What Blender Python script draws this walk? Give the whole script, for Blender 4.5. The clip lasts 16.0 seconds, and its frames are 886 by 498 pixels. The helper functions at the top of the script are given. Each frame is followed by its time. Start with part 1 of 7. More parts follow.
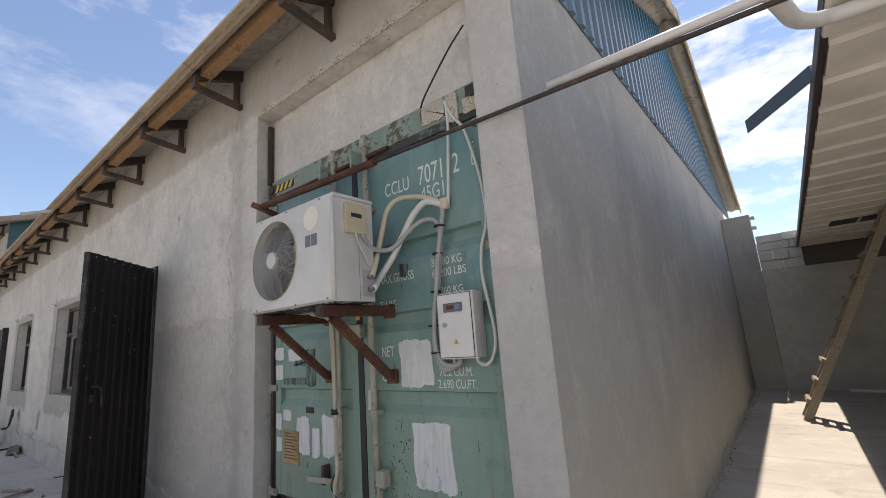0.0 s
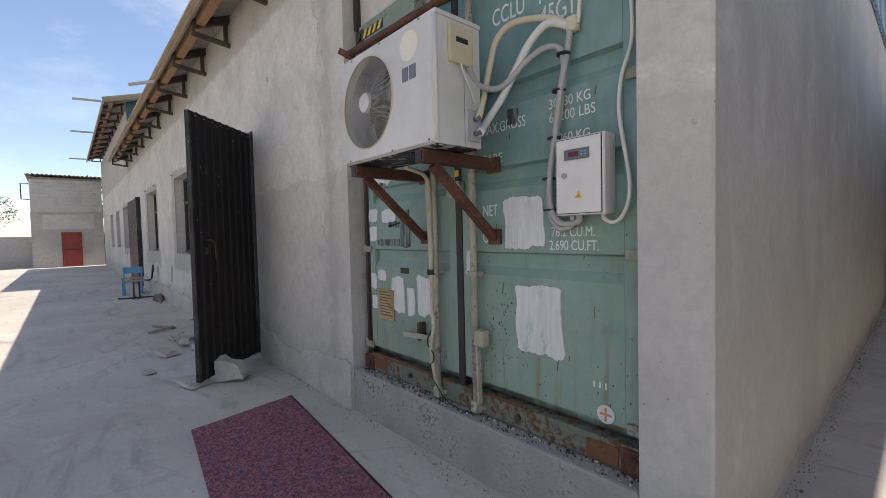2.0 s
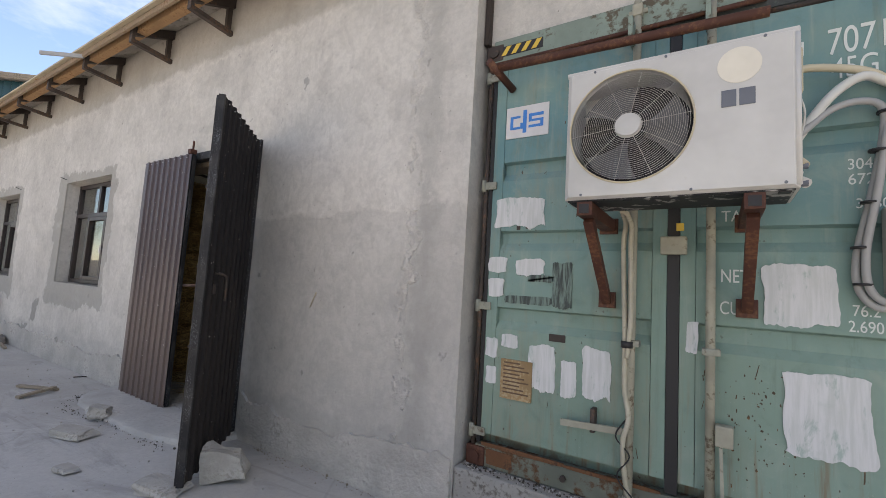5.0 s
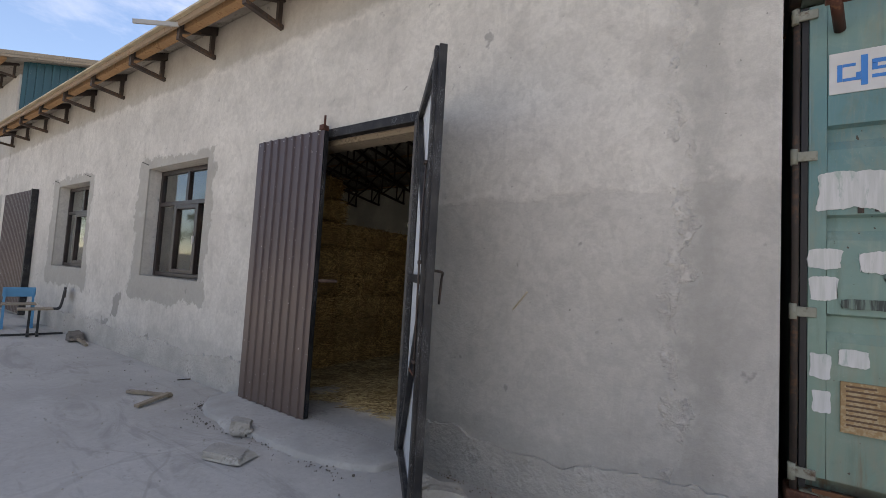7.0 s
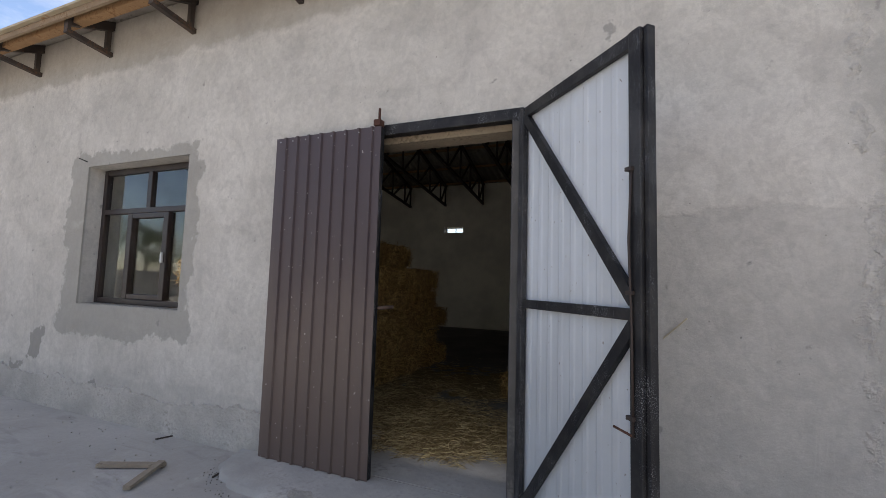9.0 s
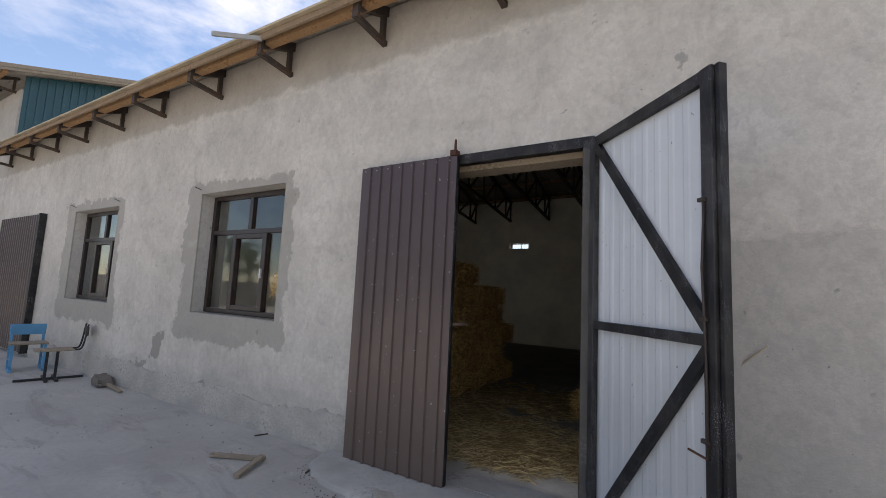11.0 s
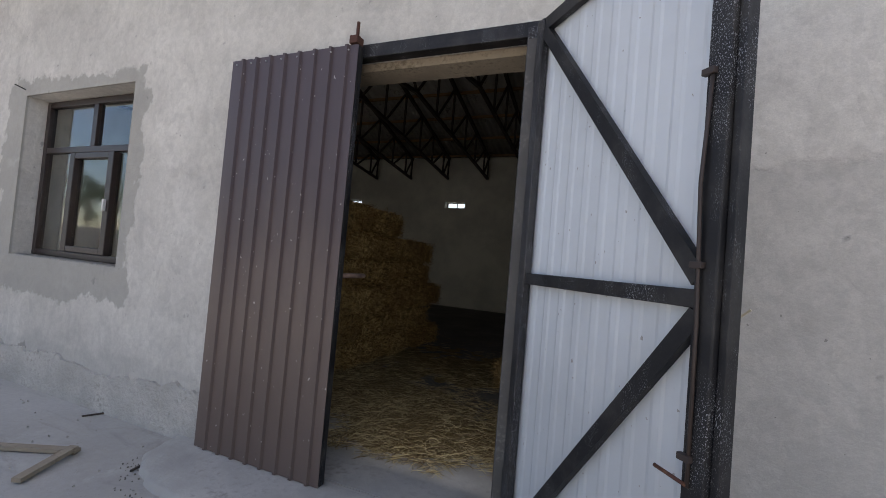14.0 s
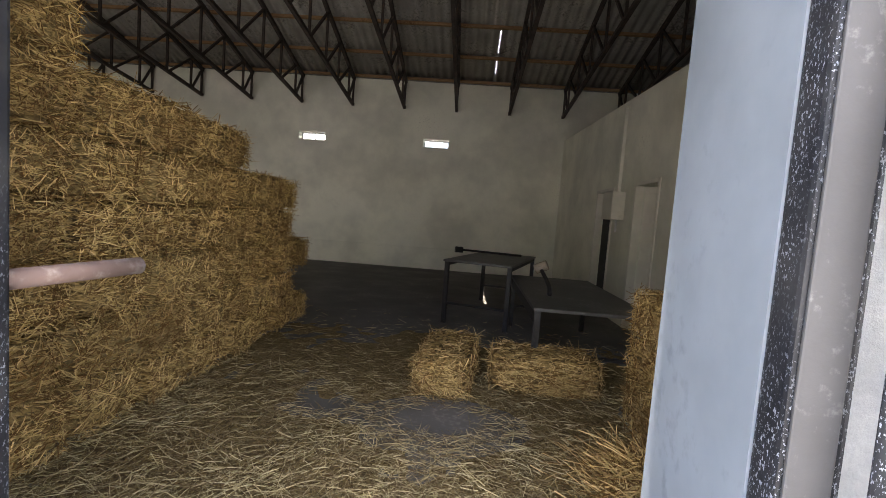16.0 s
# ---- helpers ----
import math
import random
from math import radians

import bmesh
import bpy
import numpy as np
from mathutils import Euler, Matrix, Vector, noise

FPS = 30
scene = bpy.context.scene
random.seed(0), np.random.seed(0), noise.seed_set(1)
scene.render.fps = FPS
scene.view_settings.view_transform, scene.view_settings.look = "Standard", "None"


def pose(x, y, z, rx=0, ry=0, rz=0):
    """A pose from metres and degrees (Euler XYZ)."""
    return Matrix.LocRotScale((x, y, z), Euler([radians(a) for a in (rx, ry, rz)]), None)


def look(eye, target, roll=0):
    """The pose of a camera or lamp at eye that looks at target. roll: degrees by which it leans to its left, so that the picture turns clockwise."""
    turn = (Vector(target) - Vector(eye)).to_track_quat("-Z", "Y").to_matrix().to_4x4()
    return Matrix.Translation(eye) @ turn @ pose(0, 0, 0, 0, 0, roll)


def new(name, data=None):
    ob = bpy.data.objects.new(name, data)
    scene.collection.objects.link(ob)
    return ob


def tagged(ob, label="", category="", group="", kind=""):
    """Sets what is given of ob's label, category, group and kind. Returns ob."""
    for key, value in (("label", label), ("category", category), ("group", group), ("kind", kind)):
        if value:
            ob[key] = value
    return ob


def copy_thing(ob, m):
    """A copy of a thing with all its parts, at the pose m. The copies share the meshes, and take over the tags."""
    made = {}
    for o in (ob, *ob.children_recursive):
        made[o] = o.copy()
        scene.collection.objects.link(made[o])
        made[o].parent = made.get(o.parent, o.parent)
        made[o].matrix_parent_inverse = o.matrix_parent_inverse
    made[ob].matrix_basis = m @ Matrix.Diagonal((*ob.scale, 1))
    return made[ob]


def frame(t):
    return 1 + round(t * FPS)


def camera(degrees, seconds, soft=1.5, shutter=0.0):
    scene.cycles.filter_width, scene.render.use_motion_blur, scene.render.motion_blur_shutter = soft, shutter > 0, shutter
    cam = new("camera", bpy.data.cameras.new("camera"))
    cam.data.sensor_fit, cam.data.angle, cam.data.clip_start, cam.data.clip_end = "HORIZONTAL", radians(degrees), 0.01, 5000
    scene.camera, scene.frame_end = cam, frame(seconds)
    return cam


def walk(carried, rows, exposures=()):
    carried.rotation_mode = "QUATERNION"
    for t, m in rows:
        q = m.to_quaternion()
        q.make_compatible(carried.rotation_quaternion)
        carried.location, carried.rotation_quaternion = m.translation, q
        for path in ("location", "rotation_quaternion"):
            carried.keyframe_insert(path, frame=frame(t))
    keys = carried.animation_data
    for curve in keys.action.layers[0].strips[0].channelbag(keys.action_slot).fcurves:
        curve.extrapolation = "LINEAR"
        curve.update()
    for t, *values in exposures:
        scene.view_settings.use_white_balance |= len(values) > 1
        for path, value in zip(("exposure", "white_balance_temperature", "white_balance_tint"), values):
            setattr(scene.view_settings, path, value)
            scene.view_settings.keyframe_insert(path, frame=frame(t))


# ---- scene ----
cam = camera(91.7, 16.0, 0.6)
METRES, EYE, TILT, LEAN, TURN = 10.2, 1.69, 0.0, 0.0, 37.8
ROWS = [
    (0.0, 0.0, 0.0, 0.0, 0.88, 11.56, 4.29),
    (0.5, -0.0055, 0.0047, -0.0053, 2.16, 7.79, 3.84),
    (1.0, -0.0071, 0.0138, -0.011, 5.21, 2.29, 3.4),
    (1.5, -0.0071, 0.0268, -0.0164, 9.47, -0.23, 3.0),
    (2.0, -0.0207, 0.0332, -0.019, 10.87, -2.17, 1.37),
    (2.5, -0.0434, 0.0402, -0.0184, 4.79, -2.09, -2.08),
    (3.0, -0.0606, 0.0532, -0.0167, -4.26, 6.01, -3.59),
    (3.5, -0.0909, 0.0637, -0.016, -6.92, 5.6, -4.25),
    (4.0, -0.1274, 0.0631, -0.0162, -8.37, 5.65, -4.57),
    (4.5, -0.1604, 0.0806, -0.0176, -8.43, 5.49, -2.34),
    (5.0, -0.2027, 0.0915, -0.0205, -5.39, 5.05, -3.45),
    (7.5, -0.3794, 0.1832, -0.0227, -3.88, 2.93, -3.16),
    (8.0, -0.4136, 0.2007, -0.0204, -7.75, 2.81, -4.57),
    (8.5, -0.4422, 0.2255, -0.0176, -11.88, 4.28, -4.36),
    (9.0, -0.4728, 0.2397, -0.0149, -15.19, 4.59, -1.67),
    (9.5, -0.4908, 0.2511, -0.0134, -17.07, 6.92, -2.56),
    (10.0, -0.5017, 0.2456, -0.0121, -12.17, 6.83, -1.43),
    (12.5, -0.4458, 0.184, -0.0111, -5.12, 6.29, -3.5),
    (13.0, -0.4354, 0.209, -0.0123, -11.23, 6.66, -3.88),
    (13.5, -0.4416, 0.2557, -0.0188, -14.32, 2.77, -4.93),
    (14.0, -0.444, 0.3033, -0.0222, -15.08, 1.86, -4.88),
    (14.5, -0.4442, 0.3528, -0.0244, -16.91, -0.06, -6.08),
    (15.0, -0.4395, 0.3996, -0.026, -20.33, -3.33, -5.0),
    (15.5, -0.4295, 0.4493, -0.0239, -24.77, -4.46, -4.54),
    (16.0, -0.4193, 0.4923, -0.0222, -34.68, -4.12, -4.29),
]
EXPOSURES = [(t, e, k, 16) for t, e, k in ((0.0, 0.60, 7600), (1.0, 0.46, 7600), (1.5, 0.44, 7500), (2.0, 0.62, 7450), (3.0, 0.74, 7650), (5.0, 1.02, 7650), (7.5, 0.74, 7500), (9.0, 0.76, 7450),
                                         (10.0, 0.78, 7550), (12.5, 0.38, 7450), (13.5, 0.78, 7400), (14.5, 1.10, 7150), (15.0, 1.54, 7200), (15.5, 2.08, 7600), (16.0, 3.68, 7450))]
walk(cam, [(t, pose(0, 0, EYE, TILT, LEAN, TURN) @ pose(METRES * x, METRES * y, METRES * z, 90 + pitch, roll, yaw)) for t, x, y, z, yaw, pitch, roll in ROWS], EXPOSURES)

# ---- light ----
SUN_ELEVATION, SUN_AZIMUTH = 66.5, 0.0     # the sun stands over +y
world = bpy.data.worlds.new("world")
scene.world = world
world.use_nodes = True
wt = world.node_tree
wt.nodes.clear()
w_out = wt.nodes.new("ShaderNodeOutputWorld")
w_bg = wt.nodes.new("ShaderNodeBackground")
w_sky = wt.nodes.new("ShaderNodeTexSky")
w_sky.sky_type = "NISHITA"
w_sky.sun_disc = False
w_sky.sun_elevation = radians(SUN_ELEVATION)
w_sky.sun_rotation = radians(SUN_AZIMUTH)
w_sky.dust_density, w_sky.ozone_density = 0.15, 4.0
w_bg.inputs["Strength"].default_value = 0.135
# thin broken cloud over the blue
w_co = wt.nodes.new("ShaderNodeTexCoord")
w_map = wt.nodes.new("ShaderNodeMapping")
w_map.inputs["Scale"].default_value = (1.0, 1.0, 2.6)
w_map.inputs["Location"].default_value = (0.35, 0.1, 0.25)
w_no = wt.nodes.new("ShaderNodeTexNoise")
w_no.inputs["Scale"].default_value = 2.3
w_no.inputs["Detail"].default_value = 9
w_no.inputs["Roughness"].default_value = 0.62
w_rp = wt.nodes.new("ShaderNodeValToRGB")
w_rp.color_ramp.elements[0].position, w_rp.color_ramp.elements[1].position = 0.485, 0.68
w_mix = wt.nodes.new("ShaderNodeMix")
w_mix.data_type = "RGBA"
w_mix.inputs[7].default_value = (9.0, 9.0, 9.2, 1)
wt.links.new(w_co.outputs["Generated"], w_map.inputs["Vector"])
wt.links.new(w_map.outputs["Vector"], w_no.inputs["Vector"])
wt.links.new(w_no.outputs["Fac"], w_rp.inputs["Fac"])
# the cloud thins out towards -x
w_sep = wt.nodes.new("ShaderNodeSeparateXYZ")
w_thin = wt.nodes.new("ShaderNodeMapRange")
for key, value in (("From Min", -0.98), ("From Max", -0.4), ("To Min", 0.12), ("To Max", 1.0)):
    w_thin.inputs[key].default_value = value
w_mul = wt.nodes.new("ShaderNodeMath")
w_mul.operation = "MULTIPLY"
wt.links.new(w_co.outputs["Generated"], w_sep.inputs[0])
wt.links.new(w_sep.outputs["X"], w_thin.inputs["Value"])
wt.links.new(w_rp.outputs["Color"], w_mul.inputs[0])
wt.links.new(w_thin.outputs["Result"], w_mul.inputs[1])
wt.links.new(w_mul.outputs[0], w_mix.inputs[0])
wt.links.new(w_sky.outputs["Color"], w_mix.inputs[6])
wt.links.new(w_mix.outputs[2], w_bg.inputs["Color"])
wt.links.new(w_bg.outputs["Background"], w_out.inputs["Surface"])

sun = new("sun", bpy.data.lights.new("sun", "SUN"))
sun.data.energy, sun.data.angle, sun.data.color = 4.6, radians(0.5), (1.0, 0.95, 0.88)


def opening_lamp(name, at, aim, w, h, watts):
    """The sky's light that comes in through an opening of the barn."""
    lamp = new(name, bpy.data.lights.new(name, "AREA"))
    lamp.data.shape, lamp.data.size, lamp.data.size_y, lamp.data.energy = "RECTANGLE", w, h, watts
    lamp.data.color = (0.92, 0.96, 1.0)
    lamp.matrix_world = look(at, aim)


opening_lamp("daylight_gate", (-6.56, 2.33, 1.4), (-6.56, 6.0, 1.2), 1.0, 2.5, 2.0)
opening_lamp("daylight_window", (-10.2, 2.36, 2.0), (-10.2, 6.0, 1.9), 1.5, 1.4, 4.6)
opening_lamp("daylight_window", (-14.3, 2.36, 2.0), (-14.3, 6.0, 1.9), 1.5, 1.4, 5.8)
sun.matrix_world = look((0, 0, 0), (-math.sin(radians(SUN_AZIMUTH)), -math.cos(radians(SUN_AZIMUTH)), -math.tan(radians(SUN_ELEVATION))))


# ---- materials ----
class Nodes:
    """A small helper that wires a principled material."""

    def __init__(self, name, rough=0.8, metal=0.0, spec=0.4):
        self.m = bpy.data.materials.new(name)
        self.m.use_nodes = True
        self.t = self.m.node_tree
        self.b = self.t.nodes["Principled BSDF"]
        self.b.inputs["Roughness"].default_value = rough
        self.b.inputs["Metallic"].default_value = metal
        self.b.inputs["Specular IOR Level"].default_value = spec
        self.co = self.t.nodes.new("ShaderNodeTexCoord").outputs["Object"]

    def link(self, a, b):
        self.t.links.new(a, b)

    def put(self, socket, v):
        if hasattr(v, "node"):
            self.link(v, socket)
        elif isinstance(v, (tuple, list)) and len(v) == 3 and socket.type == "RGBA":
            socket.default_value = (*v, 1)
        else:
            socket.default_value = v

    def noise(self, scale, detail=6, rough=0.6, stretch=(1, 1, 1), distort=0.0):
        mp = self.t.nodes.new("ShaderNodeMapping")
        mp.inputs["Scale"].default_value = stretch
        self.link(self.co, mp.inputs["Vector"])
        n = self.t.nodes.new("ShaderNodeTexNoise")
        n.inputs["Scale"].default_value, n.inputs["Detail"].default_value, n.inputs["Roughness"].default_value = scale, detail, rough
        n.inputs["Distortion"].default_value = distort
        self.link(mp.outputs["Vector"], n.inputs["Vector"])
        return n.outputs["Fac"]

    def cells(self, scale, stretch=(1, 1, 1)):
        mp = self.t.nodes.new("ShaderNodeMapping")
        mp.inputs["Scale"].default_value = stretch
        self.link(self.co, mp.inputs["Vector"])
        n = self.t.nodes.new("ShaderNodeTexVoronoi")
        n.inputs["Scale"].default_value = scale
        self.link(mp.outputs["Vector"], n.inputs["Vector"])
        return n.outputs["Distance"]

    def cracks(self, scale, width):
        n = self.t.nodes.new("ShaderNodeTexVoronoi")
        n.feature = "DISTANCE_TO_EDGE"
        n.inputs["Scale"].default_value = scale
        wob = self.t.nodes.new("ShaderNodeTexNoise")
        wob.inputs["Scale"].default_value, wob.inputs["Detail"].default_value = 0.9, 3
        add = self.t.nodes.new("ShaderNodeVectorMath")
        add.operation = "MULTIPLY_ADD"
        add.inputs[1].default_value = (0.35, 0.35, 0.35)
        self.link(self.co, wob.inputs["Vector"])
        self.link(wob.outputs["Color"], add.inputs[0])
        self.link(self.co, add.inputs[2])
        self.link(add.outputs[0], n.inputs["Vector"])
        return self.ramp(n.outputs["Distance"], width, width * 0.3)

    def ramp(self, fac, lo, hi, a=0.0, b=1.0):
        n = self.t.nodes.new("ShaderNodeMapRange")
        n.interpolation_type = "SMOOTHSTEP"
        for k, v in zip(("From Min", "From Max", "To Min", "To Max"), (lo, hi, a, b)):
            n.inputs[k].default_value = v
        self.put(n.inputs["Value"], fac)
        return n.outputs["Result"]

    def math(self, op, a, b=0.0):
        n = self.t.nodes.new("ShaderNodeMath")
        n.operation = op
        self.put(n.inputs[0], a)
        self.put(n.inputs[1], b)
        return n.outputs[0]

    def mix(self, fac, a, b, mode="MIX"):
        n = self.t.nodes.new("ShaderNodeMix")
        n.data_type, n.blend_type = "RGBA", mode
        self.put(n.inputs[0], fac)
        self.put(n.inputs[6], a)
        self.put(n.inputs[7], b)
        return n.outputs[2]

    def axes(self):
        s = self.t.nodes.new("ShaderNodeSeparateXYZ")
        self.link(self.co, s.inputs[0])
        return s.outputs

    def random(self):
        return self.t.nodes.new("ShaderNodeObjectInfo").outputs["Random"]

    def island(self):
        return self.t.nodes.new("ShaderNodeNewGeometry").outputs["Random Per Island"]

    def bump(self, height, strength=0.3, distance=0.01):
        n = self.t.nodes.new("ShaderNodeBump")
        n.inputs["Strength"].default_value, n.inputs["Distance"].default_value = strength, distance
        self.put(n.inputs["Height"], height)
        self.link(n.outputs["Normal"], self.b.inputs["Normal"])

    def colour(self, c):
        self.put(self.b.inputs["Base Color"], c)
        return self

    def rough(self, v):
        self.put(self.b.inputs["Roughness"], v)

    def patch(self, x0, x1, z0, z1, ragged, edge=0.02):
        """1 inside an upright rectangle whose outline is ragged by a noise."""
        x, y, z = self.axes()
        dx = self.math("SUBTRACT", self.math("ABSOLUTE", self.math("SUBTRACT", x, (x0 + x1) / 2)), (x1 - x0) / 2)
        dz = self.math("SUBTRACT", self.math("ABSOLUTE", self.math("SUBTRACT", z, (z0 + z1) / 2)), (z1 - z0) / 2)
        d = self.math("ADD", self.math("MAXIMUM", dx, dz), ragged)
        return self.ramp(d, edge, -edge)


def speckled(name, base, spot, rough=0.7, metal=0.0, scale=3.0, grain=60.0, lo=0.55, hi=0.7, bump=0.2, spec=0.4, dist=0.004):
    """A base colour that drifts, with spots of a second colour and fine relief."""
    n = Nodes(name, rough, metal, spec)
    big = n.noise(scale, 5)
    fine = n.noise(grain, 4)
    shade = n.mix(n.ramp(big, 0.3, 0.7), tuple(c * 0.82 for c in base), tuple(min(1, c * 1.12) for c in base))
    mask = n.ramp(n.math("ADD", n.math("MULTIPLY", big, 0.5), n.math("MULTIPLY", fine, 0.5)), lo, hi)
    n.colour(n.mix(mask, shade, spot))
    n.bump(fine, bump, dist)
    return n.m


def flat(name, base, rough=0.5, metal=0.0, spec=0.5):
    """Small plain things: a colour with a faint drift."""
    n = Nodes(name, rough, metal, spec)
    n.colour(n.mix(n.noise(9, 3), tuple(c * 0.85 for c in base), tuple(min(1, c * 1.1) for c in base)))
    return n.m


FRONT, BACK = 1.94, 2.34           # faces of the front wall


def plaster_front():
    n = Nodes("cement_plaster", 0.92, 0, 0.2)
    big = n.noise(0.55, 6, 0.6)
    mid = n.noise(2.4, 9, 0.62, distort=0.25)
    fine = n.noise(55, 6, 0.7)
    c = n.mix(n.ramp(big, 0.35, 0.65), (0.53, 0.508, 0.465), (0.635, 0.608, 0.558))
    c = n.mix(n.ramp(mid, 0.46, 0.66, 0, 0.38), c, (0.72, 0.69, 0.635))
    c = n.mix(n.ramp(mid, 0.46, 0.32, 0, 0.36), c, (0.34, 0.32, 0.295))
    # arcs left by the trowel
    sweep = n.noise(4.2, 3, 0.5, stretch=(1, 1, 0.55), distort=2.6)
    c = n.mix(n.ramp(sweep, 0.50, 0.56, 0, 0.2), c, (0.40, 0.385, 0.355))
    c = n.mix(n.ramp(n.noise(11, 6, 0.7), 0.5, 0.68, 0, 0.28), c, (0.36, 0.345, 0.32))
    c = n.mix(n.ramp(n.noise(150, 4, 0.7), 0.38, 0.66, 0, 0.16), c, (0.30, 0.29, 0.27))
    rag = n.math("MULTIPLY", n.math("SUBTRACT", n.noise(2.6, 6, 0.65), 0.5), 0.55)
    x, y, z = n.axes()
    # lower render coat ends in an uneven line about man-high
    low = n.ramp(n.math("ADD", z, n.math("MULTIPLY", rag, 0.9)), 2.06, 2.0)
    c = n.mix(n.math("MULTIPLY", low, n.ramp(x, -6.5, -5.9, 0.12, 0.30)), c, (0.31, 0.30, 0.285))
    crust = n.math("MULTIPLY", n.ramp(n.noise(5, 7, 0.7), 0.45, 0.62), 1.0)
    # the later coats: around the windows, along the pilaster, under the eave
    face = n.ramp(y, FRONT + 0.03, FRONT + 0.01)
    for x0, x1, z0, z1 in ((-11.42, -9.22, 0.86, 2.92), (-15.55, -13.3, 0.85, 2.93), (-22.0, -19.8, 0.95, 2.9)):
        c = n.mix(n.math("MULTIPLY", n.math("MULTIPLY", n.patch(x0, x1, z0, z1, n.math("MULTIPLY", rag, 1.1), 0.02), 0.62), face), c, (0.25, 0.243, 0.218))
    c = n.mix(n.math("MULTIPLY", n.patch(-4.02, -3.4, -0.2, 4.2, n.math("MULTIPLY", rag, 1.0), 0.012), 0.12), c, (0.28, 0.275, 0.265))
    c = n.mix(n.math("MULTIPLY", n.patch(-4.04, -3.85, -0.2, 4.2, n.math("MULTIPLY", rag, 1.0), 0.07), 0.32), c, (0.23, 0.225, 0.205))
    # pale crust where the pilaster coat was laid over the older one
    rim = n.math("SUBTRACT", n.patch(-4.12, -3.4, -0.2, 4.2, rag, 0.03), n.patch(-4.05, -3.4, -0.2, 4.2, rag, 0.012))
    rim = n.math("MULTIPLY", n.math("MULTIPLY", n.math("MAXIMUM", rim, 0.0), crust), face)
    c = n.mix(n.math("MULTIPLY", rim, 0.45), c, (0.70, 0.67, 0.62))
    # the corner pier is mixed towards a darker grey
    c = n.mix(n.ramp(x, -1.3, -1.2, 0, 0.42), c, (0.37, 0.365, 0.355))
    top = n.ramp(n.math("ADD", z, n.math("MULTIPLY", rag, 0.6)), 3.86, 3.95)
    c = n.mix(n.math("MULTIPLY", top, 0.5), c, (0.27, 0.24, 0.195))
    lip = n.ramp(n.math("ABSOLUTE", n.math("SUBTRACT", n.math("ADD", z, n.math("MULTIPLY", rag, 0.6)), 3.85)), 0.035, 0.0)
    c = n.mix(n.math("MULTIPLY", lip, n.math("MULTIPLY", crust, 0.6)), c, (0.66, 0.63, 0.57))
    for x0, x1, z0, z1 in ((-11.96, -11.72, 0.55, 0.80), (-10.75, -10.62, 0.22, 0.38), (-12.35, -12.1, 0.2, 0.42)):
        c = n.mix(n.math("MULTIPLY", n.math("MULTIPLY", n.patch(x0, x1, z0, z1, n.math("MULTIPLY", rag, 0.9), 0.012), 0.7), face), c, (0.19, 0.18, 0.165))
    skirt = n.ramp(n.math("ADD", z, n.math("MULTIPLY", rag, 0.8)), 0.5, 0.43)
    c = n.mix(n.math("MULTIPLY", skirt, 0.22), c, (0.27, 0.265, 0.255))
    c = n.mix(n.ramp(n.noise(7.5, 4, 0.5), 0.70, 0.76, 0, 0.6), c, (0.2, 0.195, 0.19))
    c = n.mix(n.ramp(n.noise(34, 2, 0.5), 0.73, 0.76, 0, 0.7), c, (0.16, 0.15, 0.14))
    c = n.mix(n.ramp(n.noise(26, 7, 0.78), 0.62, 0.38, 0, 0.22), c, (0.29, 0.28, 0.265))
    # a lime-pale scrape along the edge of each coat
    edge_line = n.ramp(n.math("ABSOLUTE", n.math("SUBTRACT", n.math("ADD", z, n.math("MULTIPLY", rag, 0.9)), 2.10)), 0.05, 0.0)
    c = n.mix(n.math("MULTIPLY", edge_line, n.math("MULTIPLY", crust, n.ramp(x, -6.5, -5.9, 0.15, 0.6))), c, (0.68, 0.655, 0.61))
    n.colour(c)
    h = n.math("ADD", n.math("MULTIPLY", mid, 1.0), n.math("MULTIPLY", fine, 0.17))
    h = n.math("ADD", h, n.math("MULTIPLY", low, -0.25))
    h = n.math("ADD", h, n.math("MULTIPLY", rim, 0.8))
    h = n.math("ADD", h, n.math("MULTIPLY", sweep, 0.35))
    n.bump(h, 0.9, 0.016)
    return n.m


def plaster_side():
    n = Nodes("smooth_grey_render", 0.85, 0, 0.3)
    big = n.noise(0.7, 6, 0.6, stretch=(1, 0.6, 1))
    mid = n.noise(2.8, 9, 0.7, stretch=(1, 1.2, 0.7), distort=0.5)
    fine = n.noise(70, 5)
    c = n.mix(n.ramp(big, 0.3, 0.7), (0.29, 0.287, 0.28), (0.37, 0.365, 0.352))
    c = n.mix(n.ramp(mid, 0.48, 0.68, 0, 0.6), c, (0.44, 0.43, 0.41))
    c = n.mix(n.ramp(n.noise(20, 7, 0.78), 0.62, 0.4, 0, 0.3), c, (0.23, 0.225, 0.215))
    c = n.mix(n.ramp(n.noise(1.2, 5, 0.6, stretch=(1, 1.0, 0.5)), 0.5, 0.32, 0, 0.4), c, (0.22, 0.22, 0.215))
    x, y, z = n.axes()
    # ochre tint that grows stronger towards the ground
    ochre_low = n.ramp(n.math("ADD", z, n.math("MULTIPLY", n.math("SUBTRACT", big, 0.5), 2.4)), 2.3, 0.2)
    c = n.mix(n.math("MULTIPLY", ochre_low, 0.34), c, (0.40, 0.35, 0.265))
    n.colour(c)
    n.bump(n.math("ADD", mid, n.math("MULTIPLY", fine, 0.15)), 0.3, 0.01)
    return n.m


